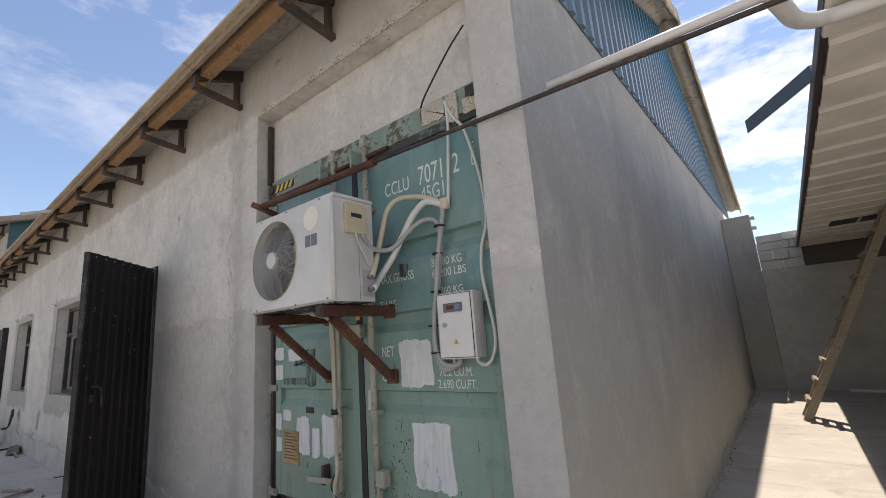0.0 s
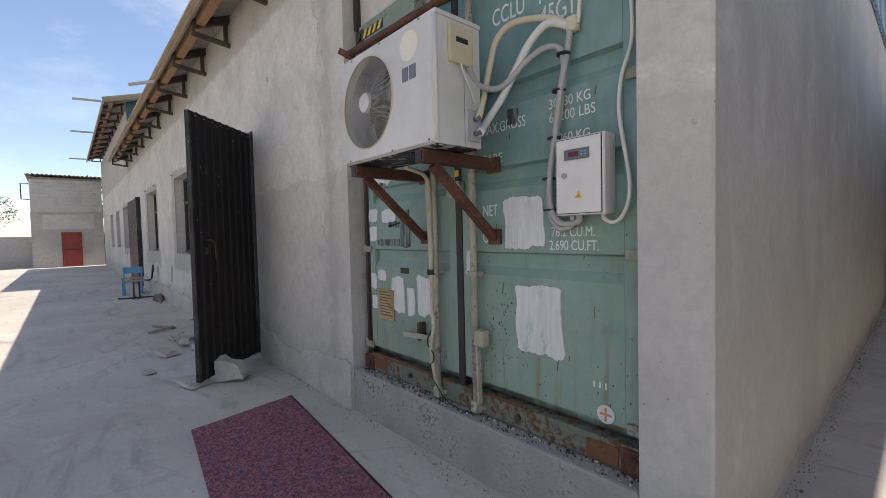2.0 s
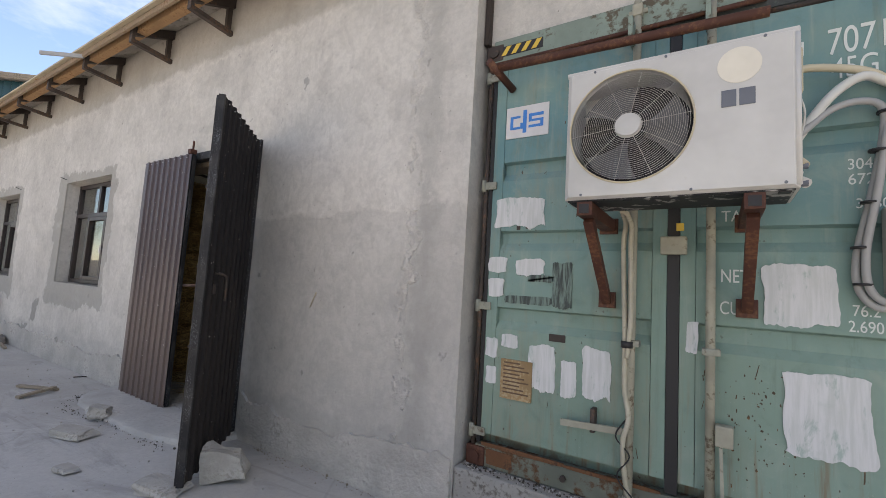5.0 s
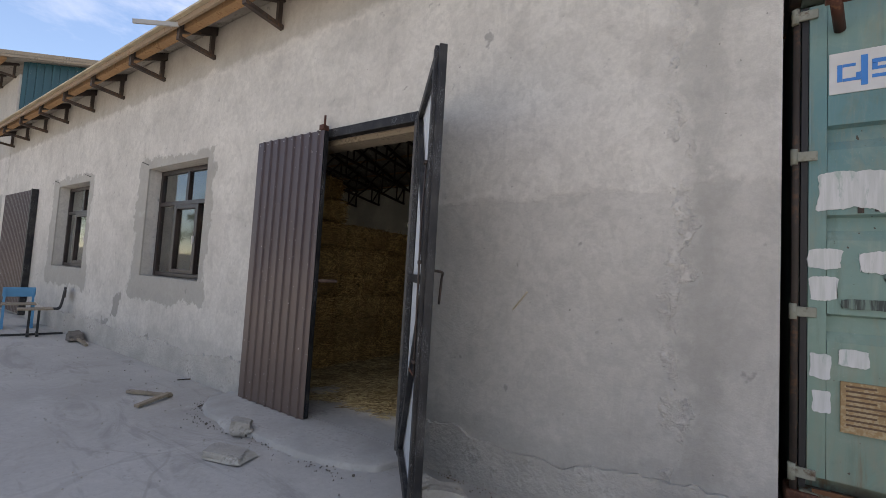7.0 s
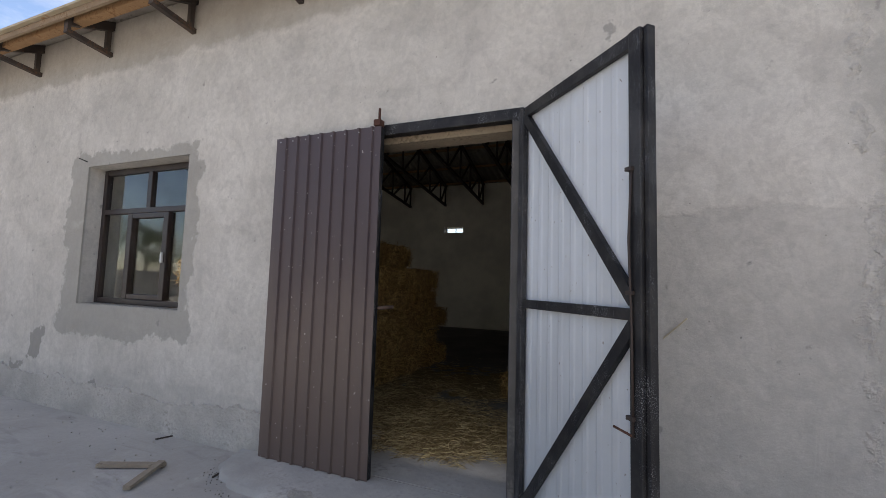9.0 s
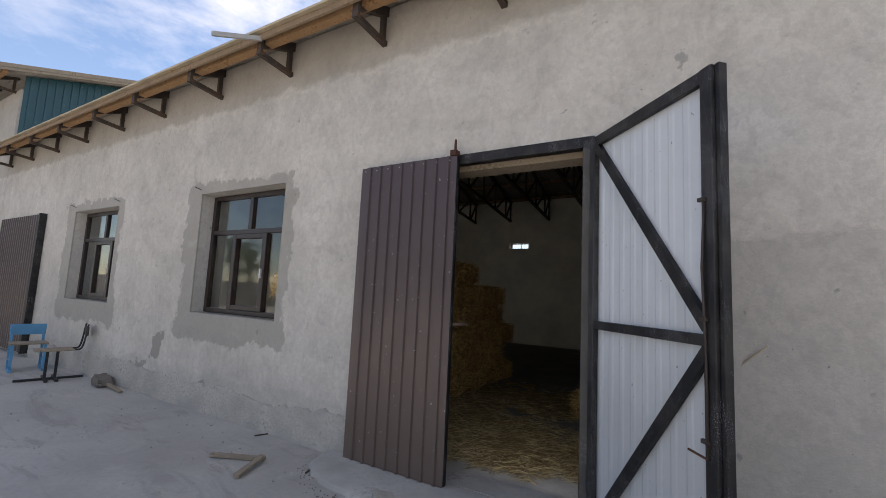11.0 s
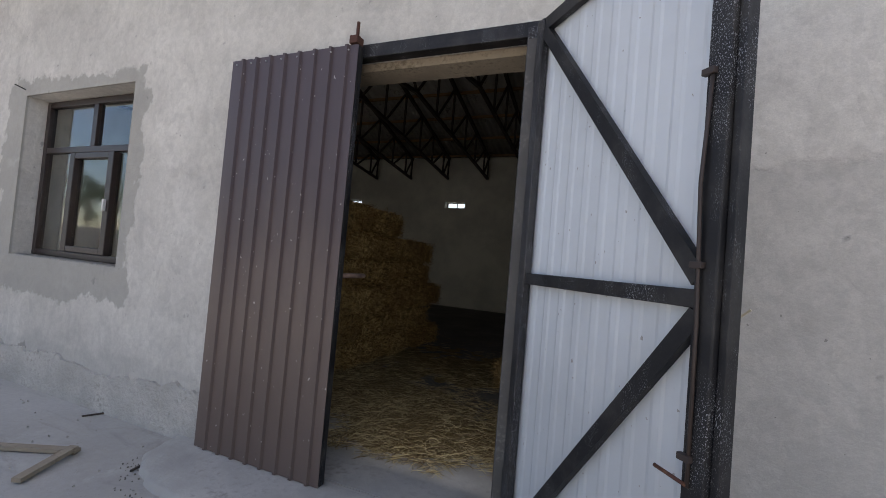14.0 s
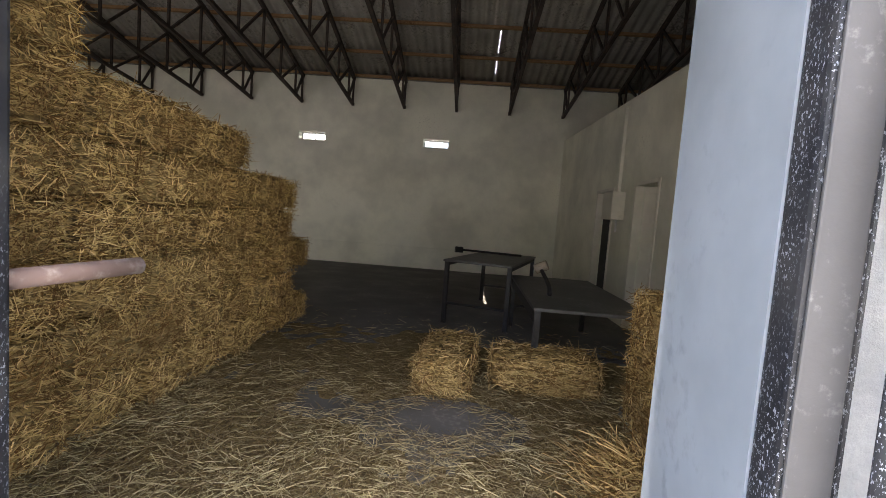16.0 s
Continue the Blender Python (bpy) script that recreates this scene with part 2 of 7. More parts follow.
def concrete_ground():
    n = Nodes("dusty_concrete", 0.9, 0, 0.25)
    big = n.noise(0.35, 6, 0.6)
    mid = n.noise(2.0, 8, 0.7, distort=0.8)
    fine = n.noise(45, 6, 0.7)
    c = n.mix(n.ramp(big, 0.35, 0.65), (0.345, 0.333, 0.31), (0.445, 0.432, 0.405))
    c = n.mix(n.ramp(mid, 0.5, 0.75, 0, 0.5), c, (0.52, 0.506, 0.475))
    c = n.mix(n.ramp(mid, 0.42, 0.25, 0, 0.6), c, (0.30, 0.285, 0.26))
    c = n.mix(n.ramp(n.noise(14, 3, 0.5), 0.70, 0.76, 0, 0.6), c, (0.22, 0.2, 0.17))
    crack = n.cracks(0.42, 0.006)
    c = n.mix(n.math("MULTIPLY", crack, n.ramp(big, 0.5, 0.64, 0, 0.3)), c, (0.22, 0.205, 0.18))
    stain = n.noise(0.9, 8, 0.72, stretch=(0.6, 1.6, 1), distort=1.2)
    c = n.mix(n.ramp(stain, 0.53, 0.66, 0, 0.55), c, (0.25, 0.24, 0.225))
    scrape = n.noise(1.7, 5, 0.65, stretch=(0.35, 2.2, 1), distort=0.7)
    c = n.mix(n.ramp(scrape, 0.58, 0.66, 0, 0.4), c, (0.24, 0.23, 0.215))
    c = n.mix(n.ramp(n.noise(22, 6, 0.75), 0.36, 0.66, 0, 0.2), c, (0.25, 0.24, 0.22))
    c = n.mix(n.ramp(n.noise(90, 2, 0.5), 0.68, 0.72, 0, 0.55), c, (0.25, 0.23, 0.2))
    n.colour(c)
    n.bump(n.math("ADD", mid, n.math("MULTIPLY", fine, 0.3)), 0.5, 0.012)
    return n.m


def container_paint():
    """Chalky teal paint; heights count from the container's foot."""
    n = Nodes("faded_container_paint", 0.6, 0, 0.35)
    big = n.noise(1.1, 6, 0.6)
    mid = n.noise(4.5, 8, 0.7, distort=0.6)
    streak = n.noise(5, 7, 0.7, stretch=(2.6, 2.2, 0.2))
    fine = n.noise(60, 5, 0.7)
    x, y, z = n.axes()
    c = n.mix(n.ramp(n.math("ADD", z, n.math("MULTIPLY", big, 1.2)), 1.3, 2.5), (0.185, 0.275, 0.225), (0.115, 0.235, 0.245))
    c = n.mix(n.ramp(big, 0.42, 0.62, 0, 0.5), c, (0.22, 0.32, 0.275))
    c = n.mix(n.ramp(mid, 0.5, 0.72, 0, 0.45), c, (0.28, 0.35, 0.30))
    c = n.mix(n.ramp(mid, 0.46, 0.30, 0, 0.5), c, (0.12, 0.19, 0.165))
    c = n.mix(n.ramp(streak, 0.54, 0.75, 0, 0.5), c, (0.30, 0.35, 0.30))
    c = n.mix(n.ramp(streak, 0.45, 0.30, 0, 0.45), c, (0.12, 0.165, 0.135))
    # small chips, rust runs low down, and a thin rust seam at the foot of the doors
    where = n.ramp(n.math("ADD", n.noise(1.7, 4), n.math("MULTIPLY", z, -0.10)), 0.36, 0.5)
    chips = n.ramp(n.noise(42, 2, 0.5, stretch=(1, 1, 0.7)), 0.70, 0.73)
    c = n.mix(n.math("MULTIPLY", chips, where), c, (0.06, 0.042, 0.028))
    scuff = n.ramp(n.noise(120, 3, 0.6), 0.66, 0.72, 0, 0.5)
    c = n.mix(n.math("MULTIPLY", scuff, where), c, (0.36, 0.40, 0.36))
    runs = n.ramp(n.noise(11, 5, 0.65, stretch=(2.2, 1, 0.10)), 0.53, 0.70, 0, 0.8)
    c = n.mix(n.math("MULTIPLY", runs, n.ramp(z, 1.0, 0.15)), c, (0.20, 0.13, 0.075))
    # the door beside the hinge post is the dirtier one
    grime = n.ramp(n.noise(3.2, 8, 0.75, stretch=(1.6, 1, 0.35), distort=0.4), 0.46, 0.68, 0, 0.65)
    c = n.mix(n.math("MULTIPLY", grime, n.ramp(x, 0.05, -0.3, 0.25, 1.0)), c, (0.25, 0.255, 0.195))
    seam = n.ramp(n.math("ADD", z, n.math("MULTIPLY", n.math("SUBTRACT", n.noise(9, 6), 0.5), 0.16)), 0.22, 0.12)
    c = n.mix(n.math("MULTIPLY", seam, n.ramp(n.noise(7, 5, 0.6), 0.42, 0.58, 0.1, 0.8)), c, (0.13, 0.075, 0.04))
    n.colour(c)
    n.bump(n.math("ADD", mid, n.math("MULTIPLY", fine, 0.2)), 0.22, 0.005)
    return n.m


def smear_paint():
    """Dark paint dragged out thin with a dry brush over teal."""
    n = Nodes("dry_brushed_dark_paint", 0.6, 0, 0.35)
    s = n.noise(26, 5, 0.65, stretch=(1.6, 1, 0.18), distort=0.5)
    c = n.mix(n.ramp(s, 0.42, 0.6), (0.045, 0.055, 0.052), (0.155, 0.22, 0.19))
    n.colour(c)
    n.bump(s, 0.2, 0.003)
    return n.m


def white_brush():
    """White paint laid on with a wide brush."""
    n = Nodes("brushed_white_paint", 0.6, 0, 0.4)
    s = n.noise(30, 5, 0.65, stretch=(1.5, 1, 0.12))
    g = n.noise(6, 5)
    c = n.mix(n.ramp(s, 0.35, 0.65), (0.50, 0.52, 0.505), (0.60, 0.605, 0.605))
    thin = n.noise(9, 6, 0.7, stretch=(1.4, 1, 0.35), distort=0.5)
    c = n.mix(n.ramp(thin, 0.55, 0.66, 0, 0.75), c, (0.27, 0.37, 0.33))
    c = n.mix(n.ramp(g, 0.56, 0.72, 0, 0.5), c, (0.42, 0.47, 0.44))
    n.colour(c)
    n.bump(s, 0.12, 0.003)
    return n.m


def sheet_paint(name, base, rough=0.35, chip=(0.45, 0.42, 0.39), dirty=(0.24, 0.18, 0.135), dusty=0.3):
    """Painted profiled steel sheet with small chips; dust and the brown leaf's painted-in glare tint it towards the
    foot.
    """
    n = Nodes(name, rough, 0.0, 0.5)
    c = n.mix(n.noise(2.0, 5), tuple(v * 0.85 for v in base), tuple(v * 1.15 for v in base))
    x, y, z = n.axes()
    # tan tone: dust, plus the brown leaf's glare put into the colour
    dust_glare = n.ramp(n.math("ADD", z, n.math("MULTIPLY", n.math("SUBTRACT", n.noise(2.2, 6, 0.6, stretch=(1.5, 1.5, 0.4)), 0.5), 1.6)), 1.8, 0.7, 0, dusty)
    c = n.mix(dust_glare, c, dirty)
    c = n.mix(n.ramp(n.noise(52, 2, 0.4, stretch=(1, 1, 0.6)), 0.74, 0.765, 0, 0.8), c, chip)
    n.colour(c)
    n.bump(n.noise(8, 4), 0.08, 0.01)
    return n.m


def straw_mat(name, a, b, dark):
    n = Nodes(name, 0.75, 0, 0.3)
    c = n.mix(n.ramp(n.island(), 0.1, 0.8), a, b)
    c = n.mix(n.ramp(n.noise(2.5, 5), 0.45, 0.75, 0, 0.6), c, dark)
    c = n.mix(n.ramp(n.random(), 0.5, 1.0, 0, 0.35), c, dark)
    n.colour(c)
    return n.m


def bale_mat():
    n = Nodes("packed_straw", 0.85, 0, 0.2)
    f = n.noise(34, 5, 0.7, stretch=(0.35, 1.0, 1.6), distort=0.8)
    g = n.noise(5, 4)
    c = n.mix(n.ramp(f, 0.38, 0.64), (0.03, 0.016, 0.006), (0.64, 0.42, 0.16))
    c = n.mix(n.ramp(g, 0.4, 0.75, 0, 0.5), c, (0.24, 0.15, 0.055))
    c = n.mix(n.math("MULTIPLY", n.random(), 0.35), c, (0.40, 0.31, 0.15))
    n.colour(c)
    n.bump(f, 0.8, 0.02)
    return n.m


def chipped_black(name="black_angle_iron", lo=0.47, hi=0.64):
    """Black paint on angle iron, flecked with white and worn to dusty grey."""
    n = Nodes(name, 0.55, 0.0, 0.35)
    big = n.noise(5.5, 5, 0.7, stretch=(1, 1, 0.3))
    c = n.mix(n.ramp(n.noise(6, 5), 0.4, 0.7), (0.010, 0.010, 0.012), (0.035, 0.033, 0.032))
    flecks = n.math("MULTIPLY", n.ramp(n.noise(290, 3, 0.65, stretch=(1, 1, 0.55)), 0.56, 0.63), n.ramp(big, lo, hi, 0, 0.8))
    c = n.mix(flecks, c, (0.42, 0.43, 0.46))
    n.colour(c)
    n.bump(n.noise(40, 4), 0.3, 0.004)
    return n.m


M_FRONT, M_SIDE, M_GROUND, M_CONT = plaster_front(), plaster_side(), concrete_ground(), container_paint()
M_INNER = speckled("whitewashed_plaster", (0.77, 0.75, 0.65), (0.55, 0.52, 0.46), 0.9, 0, 0.9, 30, 0.58, 0.75, 0.3, 0.2)
M_FLOOR = speckled("dark_dusty_floor", (0.17, 0.16, 0.15), (0.30, 0.28, 0.25), 0.9, 0, 1.3, 25, 0.55, 0.7, 0.4, 0.2)
M_PLINTH = speckled("rough_plinth_cement", (0.455, 0.435, 0.40), (0.27, 0.255, 0.23), 0.95, 0, 3.0, 26, 0.52, 0.70, 0.9, 0.2, 0.02)
M_HEADER = speckled("dirty_header_paint", (0.21, 0.265, 0.225), (0.10, 0.085, 0.06), 0.7, 0, 3.6, 26, 0.51, 0.60, 0.3, 0.3)
M_MORTAR = speckled("crumbling_mortar", (0.50, 0.46, 0.38), (0.25, 0.22, 0.16), 0.95, 0, 8, 60, 0.48, 0.6, 0.8, 0.1, 0.01)
M_LEDGE = speckled("ledge_concrete", (0.30, 0.29, 0.27), (0.15, 0.135, 0.12), 0.92, 0, 2.5, 40, 0.53, 0.66, 0.9, 0.2, 0.01)
M_BROWN = sheet_paint("brown_profiled_sheet", (0.070, 0.049, 0.052), 0.42)
M_BLACK_SHEET = sheet_paint("black_profiled_sheet", (0.014, 0.012, 0.0125), 0.68, dusty=0.05)
M_BLACK_SHEET.node_tree.nodes["Principled BSDF"].inputs["Specular IOR Level"].default_value = 0.22
M_WHITE_SHEET = sheet_paint("white_profiled_sheet", (0.60, 0.64, 0.675), 0.4, (0.25, 0.22, 0.2), (0.36, 0.37, 0.37), 0.5)
M_BLUE = sheet_paint("blue_profiled_sheet", (0.035, 0.15, 0.26), 0.3)
M_TEAL = sheet_paint("teal_profiled_sheet", (0.012, 0.07, 0.085), 0.35)
M_ANGLE = chipped_black()
M_FLECKED = chipped_black("flecked_angle_iron", 0.37, 0.55)
M_LIMEWASH = speckled("blue_grey_limewash", (0.25, 0.27, 0.29), (0.21, 0.228, 0.245), 0.85, 0, 1.5, 20, 0.55, 0.7, 0.2, 0.2)
M_RUST = speckled("rust_brown_steel", (0.085, 0.035, 0.024), (0.16, 0.075, 0.04), 0.65, 0.1, 5, 50, 0.5, 0.65, 0.3, 0.3)
M_OLDSTEEL = speckled("sooty_steel", (0.06, 0.048, 0.042), (0.14, 0.08, 0.05), 0.7, 0.1, 4, 40, 0.52, 0.66, 0.3, 0.3)
M_TIMBER = speckled("raw_timber", (0.34, 0.205, 0.108), (0.20, 0.105, 0.045), 0.8, 0, 4, 35, 0.5, 0.66, 0.4, 0.2)
M_GREYTIMBER = speckled("weathered_timber", (0.30, 0.25, 0.19), (0.17, 0.14, 0.10), 0.85, 0, 4, 35, 0.5, 0.66, 0.4, 0.2)
M_SLATE = speckled("asbestos_cement_sheet", (0.34, 0.32, 0.29), (0.16, 0.145, 0.13), 0.9, 0, 2.0, 18, 0.5, 0.68, 0.4, 0.2)
M_TILE = speckled("dusty_verge_sheet", (0.42, 0.36, 0.26), (0.36, 0.16, 0.06), 0.8, 0, 2.2, 8, 0.58, 0.66, 0.3, 0.3)
M_SIDING = speckled("cream_siding", (0.72, 0.68, 0.60), (0.60, 0.56, 0.48), 0.45, 0, 1.0, 6, 0.5, 0.7, 0.05, 0.4)
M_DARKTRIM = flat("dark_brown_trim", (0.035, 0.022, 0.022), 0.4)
M_AC = speckled("ac_white_enamel", (0.50, 0.492, 0.462), (0.40, 0.365, 0.295), 0.38, 0, 1.5, 25, 0.62, 0.8, 0.05, 0.5)
M_YELLOWED = flat("yellowed_plastic", (0.47, 0.41, 0.28), 0.5)
M_BLACK = flat("black_rubber", (0.016, 0.016, 0.017), 0.6)
M_WHITEPAINT = white_brush()
M_GREYHOSE = flat("grey_conduit", (0.33, 0.33, 0.32), 0.55)
M_CREAMHOSE = flat("cream_insulation", (0.52, 0.46, 0.33), 0.7)
M_WHITEHOSE = flat("white_cable", (0.56, 0.56, 0.52), 0.5)
M_PIPEWHITE = flat("white_drainpipe", (0.60, 0.59, 0.57), 0.4)
M_STONE = speckled("broken_concrete", (0.40, 0.38, 0.34), (0.27, 0.25, 0.22), 0.95, 0, 6, 45, 0.5, 0.66, 0.7, 0.2, 0.012)
M_BLOCK = speckled("pale_block", (0.52, 0.50, 0.465), (0.30, 0.285, 0.26), 0.95, 0, 1.5, 30, 0.5, 0.68, 0.5, 0.2, 0.01)
M_REAR = speckled("rough_rear_render", (0.42, 0.405, 0.38), (0.29, 0.275, 0.255), 0.95, 0, 0.9, 9, 0.45, 0.8, 0.6, 0.2, 0.012)
M_WINFRAME = flat("brown_upvc_frame", (0.028, 0.018, 0.017), 0.4)
M_STRAW = straw_mat("loose_straw", (0.80, 0.57, 0.25), (0.17, 0.09, 0.027), (0.17, 0.09, 0.028))
M_FLOORSTRAW = straw_mat("trampled_straw", (0.68, 0.56, 0.31), (0.16, 0.108, 0.052), (0.14, 0.09, 0.04))
M_BALE = bale_mat()
M_BLUEPAINT = flat("sky_blue_paint", (0.07, 0.27, 0.47), 0.5)
M_REDDOOR = speckled("red_oxide_door", (0.26, 0.045, 0.035), (0.16, 0.035, 0.03), 0.6, 0, 3, 20, 0.5, 0.7, 0.1)
M_LEAF = flat("dusty_leaves", (0.06, 0.095, 0.03), 0.7)
M_BARK = flat("grey_bark", (0.12, 0.09, 0.06), 0.9)


def glass_mat():
    n = Nodes("window_glass", 0.03, 0, 0.5)
    n.colour((0.9, 0.95, 0.95))
    n.b.inputs["Transmission Weight"].default_value = 1.0
    n.b.inputs["IOR"].default_value = 1.45
    return n.m


M_GLASS = glass_mat()


def rug_mat():
    n = Nodes("tufted_rug", 0.95, 0, 0.1)
    f = n.noise(75, 3, 0.6)
    g = n.noise(38, 4, 0.6, distort=1.2)
    c = n.mix(n.ramp(g, 0.44, 0.54), (0.15, 0.055, 0.065), (0.29, 0.125, 0.145))
    c = n.mix(n.ramp(n.noise(52, 3, 0.6, distort=0.8), 0.54, 0.6), c, (0.085, 0.075, 0.15))
    c = n.mix(n.ramp(f, 0.6, 0.68, 0, 0.7), c, (0.48, 0.26, 0.28))
    c = n.mix(n.ramp(f, 0.42, 0.34, 0, 0.7), c, (0.04, 0.02, 0.03))
    n.colour(c)
    n.bump(f, 0.8, 0.01)
    return n.m


M_RUG = rug_mat()

# ---- building blocks ----
ORIGIN = {}


def box(bm, x0, y0, z0, x1, y1, z1, bevel=0.0):
    r = bmesh.ops.create_cube(bm, size=1.0)
    vs = r["verts"]
    bmesh.ops.scale(bm, verts=vs, vec=(x1 - x0, y1 - y0, z1 - z0))
    bmesh.ops.translate(bm, verts=vs, vec=((x0 + x1) / 2, (y0 + y1) / 2, (z0 + z1) / 2))
    if bevel > 0:
        es = list({e for v in vs for e in v.link_edges})
        bmesh.ops.bevel(bm, geom=es, offset=bevel, segments=2, affect="EDGES", profile=0.6)
    return bm


def a_box(*a, bevel=0.0):
    return box(bmesh.new(), *a, bevel=bevel)


def beam(bm, p, q, w, h, up=(0, 0, 1)):
    """A bar from p to q, w across and h along up."""
    p, q = Vector(p), Vector(q)
    d = (q - p).normalized()
    side = d.cross(Vector(up))
    if side.length < 1e-4:
        side = d.cross(Vector((1, 0, 0)))
    side.normalize()
    top = side.cross(d).normalized()
    ring = lambda c: [bm.verts.new(c + side * (w / 2 * a) + top * (h / 2 * b)) for a, b in ((-1, -1), (1, -1), (1, 1), (-1, 1))]
    a, b = ring(p), ring(q)
    for i in range(4):
        bm.faces.new((a[i], a[(i + 1) % 4], b[(i + 1) % 4], b[i]))
    bm.faces.new(a[::-1])
    bm.faces.new(b)
    return bm


def a_beam(p, q, w, h, up=(0, 0, 1)):
    return beam(bmesh.new(), p, q, w, h, up)


def tube(bm, pts, r, seg=10, smooth=4):
    """A round tube along a smooth line through pts."""
    pts = [Vector(p) for p in pts]
    line = []
    if len(pts) > 2 and smooth > 1:
        ext = [pts[0] * 2 - pts[1]] + pts + [pts[-1] * 2 - pts[-2]]
        for i in range(1, len(ext) - 2):
            a, b, c, d = ext[i - 1:i + 3]
            for k in range(smooth):
                t = k / smooth
                line.append(0.5 * ((2 * b) + (c - a) * t + (2 * a - 5 * b + 4 * c - d) * t * t + (3 * b - a - 3 * c + d) * t ** 3))
        line.append(pts[-1])
    else:
        line = pts
    rings, last = [], None
    for i, c in enumerate(line):
        d = (line[min(i + 1, len(line) - 1)] - line[max(i - 1, 0)]).normalized()
        n = last - d * last.dot(d) if last else d.orthogonal()
        n.normalize()
        last = n
        b = d.cross(n)
        rings.append([bm.verts.new(c + (n * math.cos(2 * math.pi * k / seg) + b * math.sin(2 * math.pi * k / seg)) * r) for k in range(seg)])
    for a, b in zip(rings, rings[1:]):
        for k in range(seg):
            f = bm.faces.new((a[k], a[(k + 1) % seg], b[(k + 1) % seg], b[k]))
            f.smooth = True
    bm.faces.new(rings[0][::-1])
    bm.faces.new(rings[-1])
    return bm


def a_tube(pts, r, seg=10, smooth=4):
    return tube(bmesh.new(), pts, r, seg, smooth)


def prism(bm, pts, axis, a, b):
    """A flat outline pushed along an axis from a to b. pts are the two other coordinates in order."""
    i = "xyz".index(axis)

    def v(p, s):
        c = list(p)
        c.insert(i, s)
        return bm.verts.new(c)
    lo, hi = [v(p, a) for p in pts], [v(p, b) for p in pts]
    n = len(pts)
    for k in range(n):
        bm.faces.new((lo[k], lo[(k + 1) % n], hi[(k + 1) % n], hi[k]))
    bm.faces.new(lo[::-1])
    bm.faces.new(hi)
    return bm


def a_prism(pts, axis, a, b):
    return prism(bmesh.new(), pts, axis, a, b)


def sheet(origin, across, along, width, length, pitch=0.2, depth=0.02, flat_part=0.62, thick=0.0012):
    """A profiled sheet: ribs repeat across its width and run along its length, raised along the normal."""
    o, u, v = Vector(origin), Vector(across).normalized(), Vector(along).normalized()
    n = u.cross(v).normalized()
    bm = bmesh.new()
    prof, k = [], 0
    s = 0.0
    ramp_w = pitch * (1 - flat_part) / 4
    while s < width - 1e-6:
        for ds, h in ((0, 0), (pitch * flat_part, 0), (pitch * flat_part + ramp_w, depth), (pitch - ramp_w, depth)):
            if s + ds <= width:
                prof.append((s + ds, h))
        s += pitch
    prof.append((width, 0))
    rows = []
    for off in (0.0, -thick):
        for l in (0.0, length):
            rows.append([bm.verts.new(o + u * a + v * l + n * (h + off)) for a, h in prof])
    for i in range(len(prof) - 1):
        bm.faces.new((rows[0][i], rows[0][i + 1], rows[1][i + 1], rows[1][i]))
        bm.faces.new((rows[2][i + 1], rows[2][i], rows[3][i], rows[3][i + 1]))
        bm.faces.new((rows[0][i + 1], rows[0][i], rows[2][i], rows[2][i + 1]))
        bm.faces.new((rows[1][i], rows[1][i + 1], rows[3][i + 1], rows[3][i]))
    bm.faces.new((rows[0][0], rows[1][0], rows[3][0], rows[2][0]))
    bm.faces.new((rows[1][-1], rows[0][-1], rows[2][-1], rows[3][-1]))
    return bm


def wavy(origin, across, along, width, length, pitch=0.15, depth=0.022, thick=0.006, per=6):
    """A wave-profile roofing sheet."""
    o, u, v = Vector(origin), Vector(across).normalized(), Vector(along).normalized()
    n = u.cross(v).normalized()
    cnt = max(2, int(width / pitch * per))
    bm = bmesh.new()
    rows = []
    for off in (0.0, -thick):
        for l in (0.0, length):
            rows.append([bm.verts.new(o + u * (width * i / cnt) + v * l + n * (depth * math.sin(2 * math.pi * width * i / cnt / pitch) + off)) for i in range(cnt + 1)])
    for i in range(cnt):
        for f in ((rows[0][i], rows[0][i + 1], rows[1][i + 1], rows[1][i]), (rows[2][i + 1], rows[2][i], rows[3][i], rows[3][i + 1])):
            bm.faces.new(f).smooth = True
        bm.faces.new((rows[0][i + 1], rows[0][i], rows[2][i], rows[2][i + 1]))
        bm.faces.new((rows[1][i], rows[1][i + 1], rows[3][i + 1], rows[3][i]))
    return bm


def put_mesh(name, bm, material):
    bmesh.ops.recalc_face_normals(bm, faces=bm.faces)
    me = bpy.data.meshes.new(name)
    bm.to_mesh(me)
    bm.free()
    me.materials.append(material)
    return new(name, me)


def part(name, bm, material, parent, label=""):
    """One mesh, given in the world's metres, as a part of a thing or of a part."""
    o = ORIGIN[parent.name]
    bmesh.ops.translate(bm, verts=bm.verts, vec=-o)
    ob = put_mesh(name, bm, material)
    ob.parent = parent
    ORIGIN[ob.name] = o
    return tagged(ob, label)


def thing(name, at, label, category, group="", kind=""):
    ob = new(name)
    ob.empty_display_size = 0.1
    ob.location = at
    ORIGIN[ob.name] = Vector(at)
    return tagged(ob, label, category, group, kind)


def structure(name, bm, material, label, category):
    ob = put_mesh(name, bm, material)
    ORIGIN[ob.name] = Vector((0, 0, 0))
    return tagged(ob, label, category, "", "structure")


